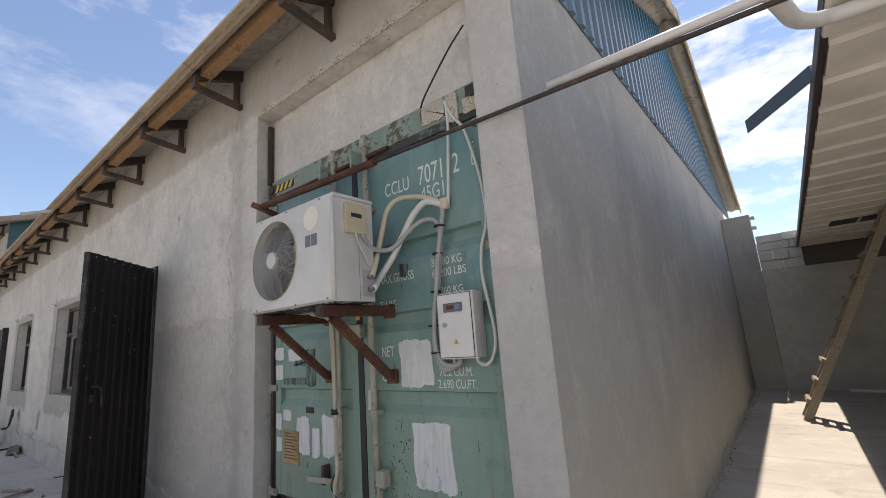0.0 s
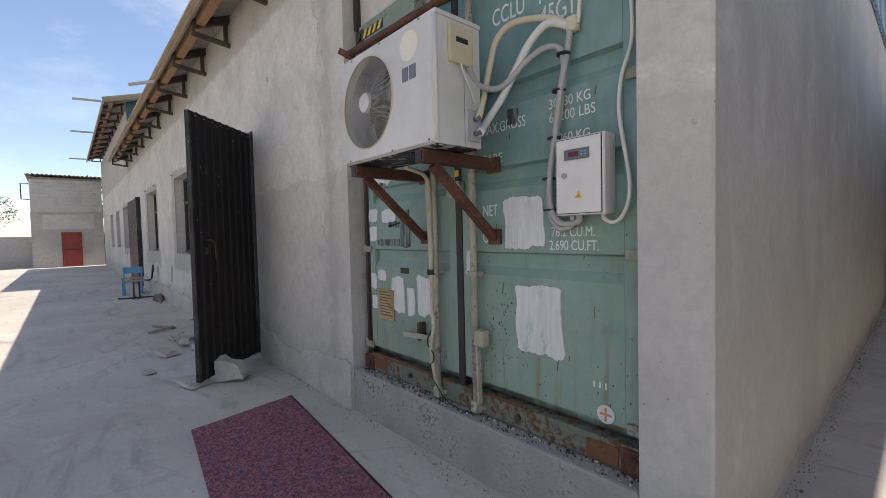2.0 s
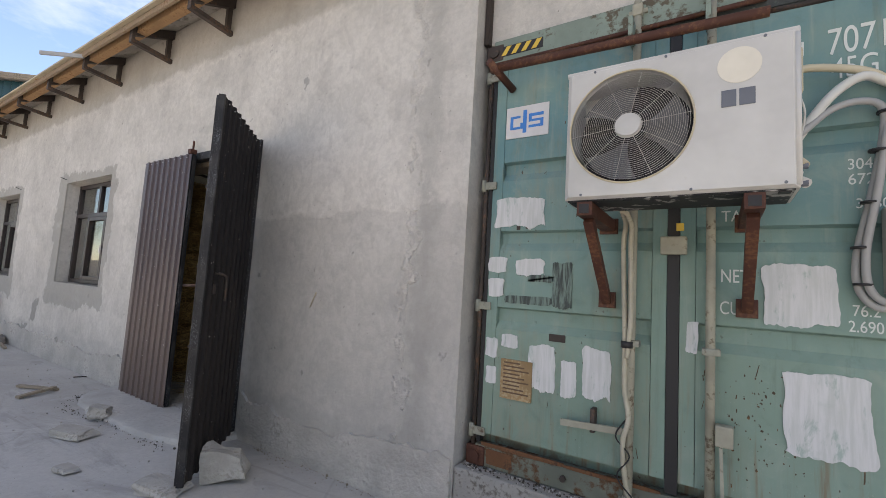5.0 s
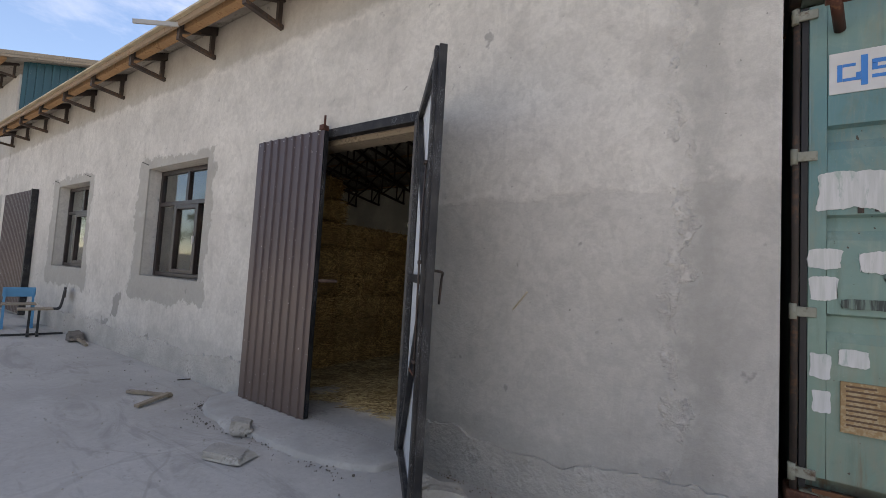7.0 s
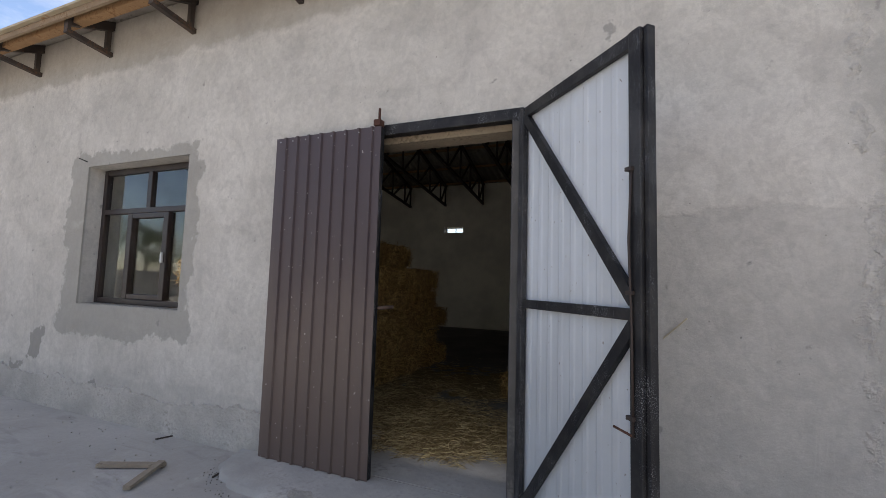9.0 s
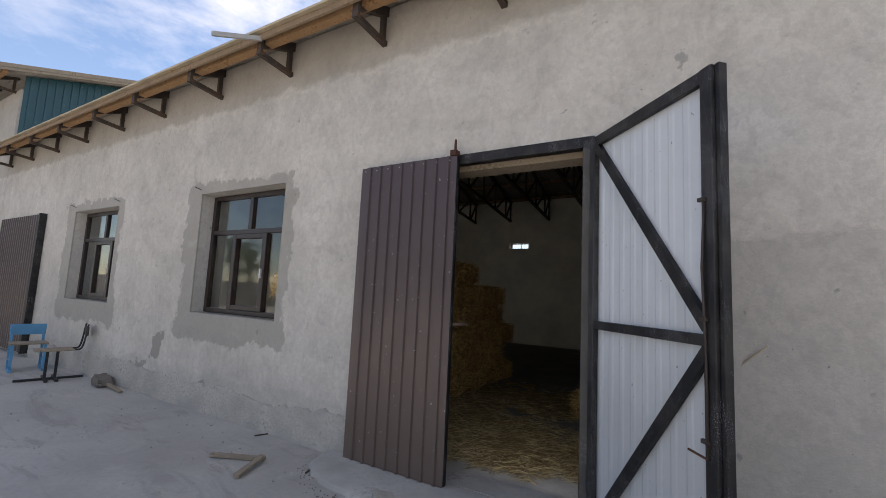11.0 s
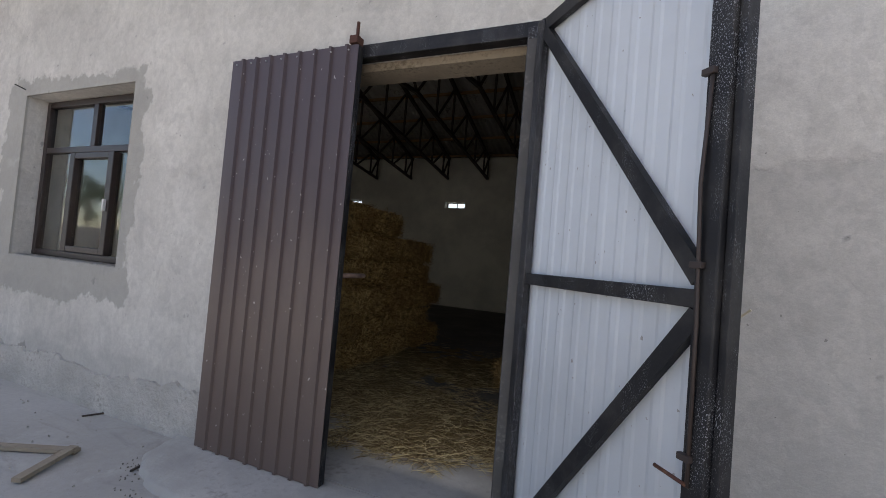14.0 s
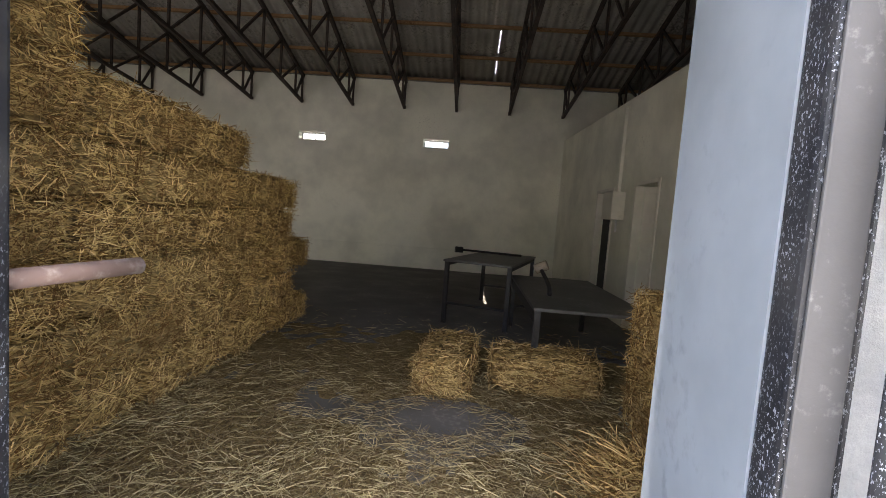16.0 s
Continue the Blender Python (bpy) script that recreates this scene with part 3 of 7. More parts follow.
def wall_with_holes(axis, a, b, lo, hi, z0, z1, holes):
    """A wall slab with rectangular holes, as one mesh. axis: the way it runs; a, b: its faces; holes: (from, to, bottom, top)."""
    bm = bmesh.new()
    us = sorted({lo, hi, *[h[0] for h in holes], *[h[1] for h in holes]})
    zs = sorted({z0, z1, *[h[2] for h in holes], *[h[3] for h in holes]})
    solid = {}
    for i in range(len(us) - 1):
        for k in range(len(zs) - 1):
            mu, mz = (us[i] + us[i + 1]) / 2, (zs[k] + zs[k + 1]) / 2
            solid[i, k] = not any(h[0] < mu < h[1] and h[2] < mz < h[3] for h in holes)
    cache = {}

    def v(s, u, z):
        key = (s, u, z)
        if key not in cache:
            cache[key] = bm.verts.new((u, s, z) if axis == "x" else (s, u, z))
        return cache[key]
    for (i, k), full in solid.items():
        if not full:
            continue
        u0, u1, w0, w1 = us[i], us[i + 1], zs[k], zs[k + 1]
        for s in (a, b):
            bm.faces.new((v(s, u0, w0), v(s, u1, w0), v(s, u1, w1), v(s, u0, w1)))
        for di, dk, p, q in ((-1, 0, (u0, w0), (u0, w1)), (1, 0, (u1, w0), (u1, w1)), (0, -1, (u0, w0), (u1, w0)), (0, 1, (u0, w1), (u1, w1))):
            if not solid.get((i + di, k + dk), False):
                bm.faces.new((v(a, *p), v(a, *q), v(b, *q), v(b, *p)))
    return bm


# ---- the place: numbers ----
EAVE_Y, EAVE_Z, SLOPE, RIDGE_Y = 1.43, 4.345, 0.378, 7.6
SLOPE_R, REAR_EAVE = 0.293, 14.66
X_SIDE, X_LEFT = -0.906, -19.5      # ends of the long barn
REAR = 13.0                        # inner face of its rear wall
X_PART = -4.05                     # partition inside
FLOOR = 0.05
DOOR_L, DOOR_R, DOOR_TOP = -8.15, -5.95, 2.74
WINDOWS = [(-11.09, -9.39), (-15.2, -13.5)]
WIN_Z0, WIN_Z1 = 1.19, 2.78
roof_z = lambda y: EAVE_Z + SLOPE * (y - EAVE_Y) if y < RIDGE_Y else EAVE_Z + SLOPE * (RIDGE_Y - EAVE_Y) - SLOPE_R * (y - RIDGE_Y)

# ---- ground ----
def ground_sheet():
    """One sheet to the horizon, finer near the walk, with faint unevenness of the poured yard."""
    bm = bmesh.new()
    xs = [-900, -300, -120, -60, -42] + [-36 + 0.75 * i for i in range(55)] + [8, 20, 60, 200, 900]
    ys = [-900, -300, -120, -50, -25, -12] + [-6 + 0.4 * i for i in range(20)] + [2.0, 6, 12.5, 14, 30, 100, 900]
    grid = [[bm.verts.new((x, y, 0.0 if (y > 1.6 or abs(x) > 40 or y < -20) else 0.014 * noise.noise(Vector((x * 0.5, y * 0.8, 0))) - 0.004)) for y in ys] for x in xs]
    for i in range(len(xs) - 1):
        for k in range(len(ys) - 1):
            bm.faces.new((grid[i][k], grid[i + 1][k], grid[i + 1][k + 1], grid[i][k + 1])).smooth = True
    return bm


structure("ground", ground_sheet(), M_GROUND, "pale dusty poured-concrete yard with hairline cracks", "ground")

# ---- the long barn ----
holes = [(DOOR_L, DOOR_R, 0.0, DOOR_TOP), *[(a, b, WIN_Z0, WIN_Z1) for a, b in WINDOWS]]
structure("wall_front", wall_with_holes("x", FRONT, BACK, X_LEFT, -3.62, -0.1, 4.49, holes), M_FRONT, "rough grey cement-plastered barn front with patched coats", "wall")
# pilasters and panel round the cold-store container
structure("wall_pier_face", a_prism([(-1.19, FRONT), (X_SIDE - 0.012, FRONT), (X_SIDE - 0.002, FRONT + 0.012), (X_SIDE - 0.002, FRONT + 0.02), (-1.19, FRONT + 0.02)], "z", -0.1, 4.49), M_FRONT, "grey plastered corner pier of the barn", "wall")
structure("wall_panel", a_box(-3.616, FRONT + 0.15, 3.22, -1.194, 2.3, 3.86), M_FRONT, "smooth plaster panel over the container", "wall")
structure("wall_lintel", a_box(-3.616, FRONT - 0.0, 3.864, -1.194, 2.3, 4.49), M_FRONT, "rough plaster band under the eave", "wall")
structure("wall_ledge", a_box(-3.616, FRONT + 0.004, -0.1, -1.194, 2.3, 0.355, bevel=0.015), M_LEDGE, "rough concrete ledge under the container strewn with debris", "ledge")


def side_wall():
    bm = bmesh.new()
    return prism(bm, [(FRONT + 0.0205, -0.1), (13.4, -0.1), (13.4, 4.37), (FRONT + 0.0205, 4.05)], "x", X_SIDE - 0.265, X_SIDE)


structure("wall_side", side_wall(), M_SIDE, "long smooth grey rendered side wall, more ochre towards its foot", "wall")
structure("wall_rear", wall_with_holes("x", REAR, REAR + 0.35, X_LEFT, X_SIDE - 0.304, -0.1, 5.02, [(-11.18, -10.45, 3.33, 3.54), (-7.77, -7.08, 3.33, 3.54), (-15.2, -14.5, 3.33, 3.54)]), M_INNER, "whitewashed rear wall of the barn with small high windows", "wall")
structure("wall_left", a_prism([(BACK + 0.004, -0.1), (REAR - 0.004, -0.1), (REAR - 0.004, roof_z(REAR) - 0.1), (RIDGE_Y, roof_z(RIDGE_Y) - 0.1), (BACK + 0.004, roof_z(BACK) - 0.1)], "x", X_LEFT, X_LEFT + 0.3), M_INNER, "whitewashed end wall of the barn", "wall")
structure("wall_inner_front", wall_with_holes("x", BACK + 0.004, BACK + 0.02, X_LEFT + 0.31, X_PART - 0.26, FLOOR, 4.3, [(DOOR_L - 0.02, DOOR_R + 0.02, FLOOR, DOOR_TOP + 0.02), *[(a, b, WIN_Z0, WIN_Z1) for a, b in WINDOWS]]), M_INNER, "whitewashed inner face of the barn front", "wall")


structure("baseboard", a_box(X_LEFT + 0.31, REAR - 0.03, FLOOR, X_PART - 0.004, REAR - 0.004, 0.62, bevel=0.006), M_INNER, "whitewashed footing along the rear wall", "baseboard")


def partition():
    """Upright wall with a slanting top and two doorways."""
    bm = wall_with_holes("y", X_PART, X_PART + 0.2, 2.37, REAR - 0.004, -0.1, 3.2, [(7.0, 7.72, FLOOR, 2.13), (8.7, 9.52, FLOOR, 2.14)])
    prism(bm, [(2.37, 3.2), (REAR - 0.004, 3.2), (REAR - 0.004, 3.72), (2.37, 3.25)], "x", X_PART, X_PART + 0.2)
    return bm


structure("wall_partition", partition(), M_INNER, "whitewashed partition wall inside the barn with two doorways", "wall")
structure("floor", a_box(X_LEFT + 0.3, FRONT + 0.02, -0.05, X_PART + 0.19, REAR, FLOOR), M_FLOOR, "dark dusty barn floor", "floor")

# roof sheets, ridge and verge
ROOF_L = X_SIDE + 0.295
half = RIDGE_Y - EAVE_Y
slant = math.hypot(half, half * SLOPE)
structure("roof_front", wavy((X_LEFT - 0.1, EAVE_Y, EAVE_Z), (1, 0, 0), (0, 1, SLOPE), ROOF_L - X_LEFT + 0.1, slant, 0.2, 0.022), M_SLATE, "grey wave-profile cement roof sheets", "roof")
REAR_SLANT = math.hypot(REAR_EAVE - RIDGE_Y, SLOPE_R * (REAR_EAVE - RIDGE_Y))
SLIT = -6.02                       # a narrow gap between two rear sheets
for name, x0, x1 in (("roof_rear", ROOF_L, SLIT + 0.006), ("roof_rear_far", SLIT - 0.006, X_LEFT - 0.1)):
    structure(name, wavy((x0, REAR_EAVE, roof_z(REAR_EAVE)), (-1, 0, 0), (0, -1, SLOPE_R), x0 - x1, REAR_SLANT, 0.2, 0.022), M_SLATE, "grey wave-profile cement roof sheets", "roof")
for i, (y0, y1) in enumerate(((RIDGE_Y + 0.02, 11.1), (11.85, 12.02), (12.6, REAR_EAVE))):
    structure("roof_lap_%d" % (i + 1), a_beam((SLIT, y0, roof_z(y0)), (SLIT, y1, roof_z(y1)), 0.07, 0.05), M_SLATE, "lapped seam of the roof sheets", "roof")


structure("roof_ridge", a_prism([(RIDGE_Y - 0.28, roof_z(RIDGE_Y) - 0.06), (RIDGE_Y, roof_z(RIDGE_Y) + 0.07), (RIDGE_Y + 0.28, roof_z(RIDGE_Y) - 0.04), (RIDGE_Y + 0.28, roof_z(RIDGE_Y) - 0.02), (RIDGE_Y, roof_z(RIDGE_Y) + 0.10), (RIDGE_Y - 0.28, roof_z(RIDGE_Y) - 0.035)], "x", X_LEFT - 0.1, ROOF_L), M_SLATE, "grey ridge capping of the barn roof", "roof")


def verge(y0, y1, z0, z1):
    """Lapped verge pieces along the gable edge, each tipped over the one below."""
    out = []
    n = 9
    for i in range(n):
        a, b = i / n, (i + 1.06) / n
        ya, yb = y0 + (y1 - y0) * a, y0 + (y1 - y0) * b
        za, zb = z0 + (z1 - z0) * a, z0 + (z1 - z0) * b
        bm = beam(bmesh.new(), (ROOF_L - 0.06, ya, za + 0.02), (ROOF_L - 0.06, yb, zb + 0.085), 0.24, 0.045)
        beam(bm, (ROOF_L + 0.05, ya, za - 0.05), (ROOF_L + 0.05, yb, zb - 0.02), 0.025, 0.17)
        out.append(bm)
    return out


roof_edge = thing("verge_trim", (ROOF_L, RIDGE_Y, 4.4), "dusty tan lapped verge pieces along the roof edge", "roof trim", "", "structure")
for bm in verge(EAVE_Y, RIDGE_Y, EAVE_Z, EAVE_Z + half * SLOPE) + verge(REAR_EAVE, RIDGE_Y, roof_z(REAR_EAVE), EAVE_Z + half * SLOPE):
    part("verge_piece", bm, M_TILE, roof_edge)


def gable_sheet(y0, ribs):
    """One blue ribbed sheet of the gable, cut to the slope: a folded strip with thickness."""
    bm = bmesh.new()
    step, x = 0.21, X_SIDE + 0.012
    prof = []
    for k in range(ribs):
        y = y0 + k * step
        prof += [(y, 0.0), (y + step * 0.55, 0.0), (y + step * 0.64, 0.03), (y + step * 0.92, 0.03)]
    prof.append((y0 + ribs * step - 0.002, 0.0))
    rows = []
    for y, d in prof:
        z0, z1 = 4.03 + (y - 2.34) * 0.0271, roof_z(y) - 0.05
        z1 = max(z1, z0 + 0.02)
        rows.append([bm.verts.new(c) for c in ((x + d, y, z0), (x + d, y, z1), (x - 0.006, y, z1), (x - 0.006, y, z0))])
    for p, q in zip(rows, rows[1:]):
        for i in range(4):
            bm.faces.new((p[i], q[i], q[(i + 1) % 4], p[(i + 1) % 4]))
    bm.faces.new(rows[0])
    bm.faces.new(rows[-1][::-1])
    bmesh.ops.recalc_face_normals(bm, faces=bm.faces)
    return bm


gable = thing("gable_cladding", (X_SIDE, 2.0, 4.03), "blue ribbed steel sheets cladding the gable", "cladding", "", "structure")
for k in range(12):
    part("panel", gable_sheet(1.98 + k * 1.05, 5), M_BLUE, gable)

# eave: fascia board, batten, gutter edge
M_EAVEWOOD = speckled("sun_bleached_timber", (0.29, 0.215, 0.15), (0.20, 0.12, 0.07), 0.8, 0, 3, 30, 0.5, 0.66, 0.4, 0.2)
eave = thing("eave_board", (-10, EAVE_Y, EAVE_Z - 0.1), "weathered timber eave boards under the roof edge", "eave", "", "structure")
part("fascia", a_box(X_LEFT - 0.1, EAVE_Y + 0.0, EAVE_Z - 0.095, ROOF_L - 0.1, EAVE_Y + 0.03, EAVE_Z - 0.03), M_EAVEWOOD, eave)
part("batten", a_box(X_LEFT - 0.1, EAVE_Y + 0.10, EAVE_Z - 0.085, ROOF_L - 0.1, EAVE_Y + 0.20, EAVE_Z + 0.0), M_TIMBER, eave, "orange raw timber batten")
part("drip_edge", a_box(X_LEFT - 0.1, EAVE_Y - 0.05, EAVE_Z - 0.03, ROOF_L, EAVE_Y - 0.004, EAVE_Z - 0.005), M_TILE, eave)


def bracket(x, wall_y, reach, z_low, z_out, name="roof_bracket"):
    """The end of a roof truss that sticks out through the wall and carries the eave."""
    t = thing(name, (x, wall_y, z_low), "rusty welded angle-iron bracket under the eave", "bracket", "eave brackets")
    y1 = wall_y - reach
    part("top_chord", a_beam((x, wall_y + 0.02, z_out + SLOPE * reach - 0.08), (x, y1 + 0.02, z_out - 0.10), 0.06, 0.10), M_OLDSTEEL, t)
    part("lower_chord", a_beam((x, wall_y + 0.02, z_low), (x, y1 + 0.02, z_out - 0.215), 0.055, 0.05), M_OLDSTEEL, t)
    part("post", a_beam((x, wall_y - 0.05, z_low + 0.03), (x, wall_y - 0.05, z_out + SLOPE * reach - 0.08), 0.045, 0.05, (0, 1, 0)), M_OLDSTEEL, t)
    part("end_plate", a_box(x - 0.035, y1, z_out - 0.235, x + 0.035, y1 + 0.035, z_out - 0.05), M_OLDSTEEL, t)
    return t


TRUSS_X = [-6.74 - 1.39 * k for k in range(-3, 10)]
BRACKET_X = [-2.45, -3.94, -5.30, -6.72, -8.04, -9.46, -10.86, -12.33, -13.66, -15.08, -16.45, -17.85, -19.2]
first_bracket = bracket(BRACKET_X[0], FRONT, 0.46, 4.10, EAVE_Z + 0.02)
for x in BRACKET_X[1:]:
    copy_thing(first_bracket, pose(x, FRONT, 4.10))


# trusses and purlins inside
def truss(x):
    t = thing("roof_truss", (x, RIDGE_Y, 4.25), "sooty welded steel roof truss", "roof truss", "roof trusses")
    for s in (1, -1):
        y = lambda d: RIDGE_Y + s * d
        up = lambda d: roof_z(RIDGE_Y + s * d) - 0.14
        lo = lambda d: 4.2 + (half - d) * 0.13
        e = REAR - RIDGE_Y - 0.05
        part("rafter", a_beam((x, y(e), up(e)), (x, y(0), up(0)), 0.07, 0.09), M_OLDSTEEL, t)
        part("bottom_chord", a_beam((x, y(e), lo(e)), (x, y(0), lo(0)), 0.07, 0.07), M_OLDSTEEL, t)
        ds = [e, 4.9, 4.0, 3.1, 2.1, 1.1, 0.0]
        for a, b in zip(ds, ds[1:]):
            part("web_post", a_beam((x, y(a - 0.05), lo(a - 0.05)), (x, y(a - 0.05), up(a - 0.05)), 0.045, 0.045, (0, 1, 0)), M_OLDSTEEL, t)
            part("web_diagonal", a_beam((x, y(a - 0.05), up(a)), (x, y(b), lo(b)), 0.045, 0.045), M_OLDSTEEL, t)
    return t


first_truss = truss(TRUSS_X[0] - 0.2)
for x in TRUSS_X[1:-1]:
    copy_thing(first_truss, pose(x - 0.2, RIDGE_Y, 4.25))
for s in (1, -1):
    for d in (0.35, 1.35, 2.35, 3.35, 4.35, 5.3):
        y = RIDGE_Y + s * d
        z = roof_z(y) - 0.065
        p = put_mesh("purlin", a_box(X_LEFT + 0.3, y - 0.035, z - 0.03, X_SIDE - 0.3, y + 0.035, z + 0.03), M_TIMBER)
        tagged(p, "brown timber purlin under the roof sheets", "purlin", "roof purlins", "structure")


# ragged plinth coat along the foot of the front
def ragged_plinth(x0, x1, seed):
    r = random.Random(seed)
    n = max(4, int((x1 - x0) / 0.022))
    pts = [(x0, -0.05)]
    for i in range(n + 1):
        x = x0 + (x1 - x0) * i / n
        pts.append((x, 0.35 + 0.11 * noise.noise(Vector((x * 0.9, seed, 0))) + 0.06 * noise.noise(Vector((x * 5, seed, 0))) + 0.025 * noise.noise(Vector((x * 17, seed, 0))) + r.uniform(-0.006, 0.006)))
    pts.append((x1, -0.05))
    return a_prism(pts, "y", FRONT - 0.024, FRONT + 0.004)


for i, (a, b) in enumerate(((X_LEFT, -19.1), (-16.5, DOOR_L - 0.02), (DOOR_R + 0.06, -3.63))):
    structure("plinth_%d" % (i + 1), ragged_plinth(a, b, i + 1), M_PLINTH, "rough broken cement plinth coat along the barn foot", "plinth")


def side_plinth():
    """Broken skirt of render at the foot of the side wall."""
    r = random.Random(4)
    pts = [(1.95, -0.05)]
    for i in range(140):
        y = 1.95 + i * 0.0735
        pts.append((y, max(0.01, 0.07 + 0.09 * noise.noise(Vector((y * 1.3, 7, 0))) + 0.06 * noise.noise(Vector((y * 7, 3, 0))))))
    pts.append((12.19, -0.05))
    return a_prism(pts, "x", X_SIDE - 0.002, X_SIDE + 0.010)


structure("plinth_4", side_plinth(), M_SIDE, "broken render skirt at the foot of the side wall", "plinth")

# ---- barn windows ----
def window(name, x0, x1, z0, z1, y):
    """A brown four-light window set back in its reveal: two lights above, a sash with a casement below."""
    t = thing(name, ((x0 + x1) / 2, y, z0), "brown plastic-framed window set in a plaster reveal", "window", "barn windows", "structure")
    f, d = 0.06, 0.035
    zt = z0 + (z1 - z0) * 0.68
    fr = bmesh.new()
    for b in ((x0, z0, x0 + f, z1), (x1 - f, z0, x1, z1)):
        box(fr, b[0], y - d, b[1], b[2], y + d, b[3], bevel=0.006)
    for za, zb in ((z0, z0 + f), (z1 - f, z1), (zt - f / 2, zt + f / 2)):
        box(fr, x0 + f + 0.001, y - d + 0.003, za, x1 - f - 0.001, y + d - 0.003, zb, bevel=0.006)
    xm = x0 + (x1 - x0) * 0.50
    box(fr, xm - 0.035, y - d + 0.002, zt + f / 2, xm + 0.035, y + d - 0.002, z1 - f, bevel=0.005)
    part("window_frame", fr, M_WINFRAME, t)
    xa, xb = x0 + (x1 - x0) * 0.335, x0 + (x1 - x0) * 0.70
    cs = bmesh.new()
    for a in (xa, xb):
        box(cs, a - 0.04, y - d - 0.012, z0 + f + 0.004, a + 0.04, y + d, zt - f / 2 - 0.004, bevel=0.008)
    for z in (z0 + f + 0.03, zt - f / 2 - 0.035):
        box(cs, xa + 0.041, y - d - 0.01, z - 0.026, xb - 0.041, y + d - 0.002, z + 0.03, bevel=0.006)
    sash = part("casement", cs, M_WINFRAME, t)
    part("handle", a_box(xb - 0.012, y - d - 0.04, (z0 + zt) / 2 - 0.06, xb + 0.012, y - d - 0.014, (z0 + zt) / 2 + 0.05, bevel=0.005), M_PIPEWHITE, sash)
    for a, b, za, zb in ((x0 + f, xm - 0.035, zt + f / 2, z1 - f), (xm + 0.035, x1 - f, zt + f / 2, z1 - f), (x0 + f, xa - 0.04, z0 + f, zt - f / 2), (xa + 0.04, xb - 0.04, z0 + 0.12, zt - 0.09), (xb + 0.04, x1 - f, z0 + f, zt - f / 2)):
        g = part("pane", a_box(a - 0.004, y - 0.004, za - 0.004, b + 0.004, y + 0.004, zb + 0.004), M_GLASS, t)
        g.visible_shadow = False
    part("window_sill", a_box(x0 - 0.005, FRONT + 0.005, z0 - 0.03, x1 + 0.005, y - d - 0.002, z0 - 0.002, bevel=0.004), M_LEDGE, t)
    return t


for i, (a, b) in enumerate(WINDOWS):
    window("window_%d" % (i + 1), a + 0.012, b - 0.012, WIN_Z0 + 0.01, WIN_Z1 - 0.01, FRONT + 0.205)


def vent_window(x0, x1, z0, z1, name):
    t = thing(name, ((x0 + x1) / 2, REAR + 0.3, z0), "small high window in the rear wall full of daylight", "window", "high windows", "structure")
    bm = bmesh.new()
    box(bm, x0, REAR + 0.25, z0, x0 + 0.035, REAR + 0.29, z1)
    box(bm, x1 - 0.035, REAR + 0.25, z0, x1, REAR + 0.29, z1)
    box(bm, x0 + 0.036, REAR + 0.25, z0, x1 - 0.036, REAR + 0.29, z0 + 0.03)
    box(bm, x0 + 0.036, REAR + 0.25, z1 - 0.03, x1 - 0.036, REAR + 0.29, z1)
    box(bm, (x0 + x1) / 2 - 0.012, REAR + 0.255, z0 + 0.031, (x0 + x1) / 2 + 0.012, REAR + 0.285, z1 - 0.031)
    part("window_frame", bm, M_PIPEWHITE, t)
    g = part("pane", a_box(x0 + 0.03, REAR + 0.268, z0 + 0.025, x1 - 0.03, REAR + 0.274, z1 - 0.025), M_GLASS, t)
    g.visible_shadow = False


vent_window(-11.18, -10.45, 3.33, 3.54, "window_5")
vent_window(-7.77, -7.08, 3.33, 3.54, "window_6")
vent_window(-15.2, -14.5, 3.33, 3.54, "window_7")

# ---- barn gate ----
M_DUSTGREY = speckled("dusty_grey_primer", (0.085, 0.080, 0.076), (0.16, 0.15, 0.14), 0.6, 0.1, 3, 60, 0.52, 0.64, 0.2)
gate_jamb = thing("door_frame", ((DOOR_L + DOOR_R) / 2, FRONT, 0.0), "black angle-iron frame of the barn gate", "door frame", "", "structure")
part("jamb", a_box(DOOR_R - 0.082, FRONT - 0.036, 0.03, DOOR_R + 0.0, FRONT + 0.017, DOOR_TOP + 0.03, bevel=0.008), M_FLECKED, gate_jamb, "black jamb flecked with white paint")
part("jamb", a_box(DOOR_L, FRONT - 0.02, 0.03, DOOR_L + 0.07, FRONT + 0.06, DOOR_TOP + 0.03, bevel=0.005), M_ANGLE, gate_jamb)
part("jamb_face", a_box(DOOR_R - 0.076, FRONT - 0.042, 0.03, DOOR_R - 0.016, FRONT - 0.0365, DOOR_TOP - 0.04, bevel=0.003), M_DUSTGREY, gate_jamb, "dusty grey primer on the jamb face")
part("head", a_box(DOOR_L - 0.0, FRONT - 0.024, DOOR_TOP - 0.02, DOOR_R, FRONT + 0.056, DOOR_TOP + 0.065, bevel=0.005), M_ANGLE, gate_jamb)
part("timber_head", a_box(DOOR_L + 0.1, FRONT + 0.1, DOOR_TOP - 0.055, DOOR_R - 0.1, FRONT + 0.3, DOOR_TOP - 0.002), M_GREYTIMBER, gate_jamb, "pale board above the opening")


structure("wall_reveal", a_prism([(-6.033, FRONT + 0.018), (-5.954, FRONT + 0.018), (-5.954, BACK + 0.022), (-5.988, BACK + 0.022)], "z", FLOOR, DOOR_TOP - 0.122), M_LIMEWASH, "whitewashed reveal of the gate opening", "wall")


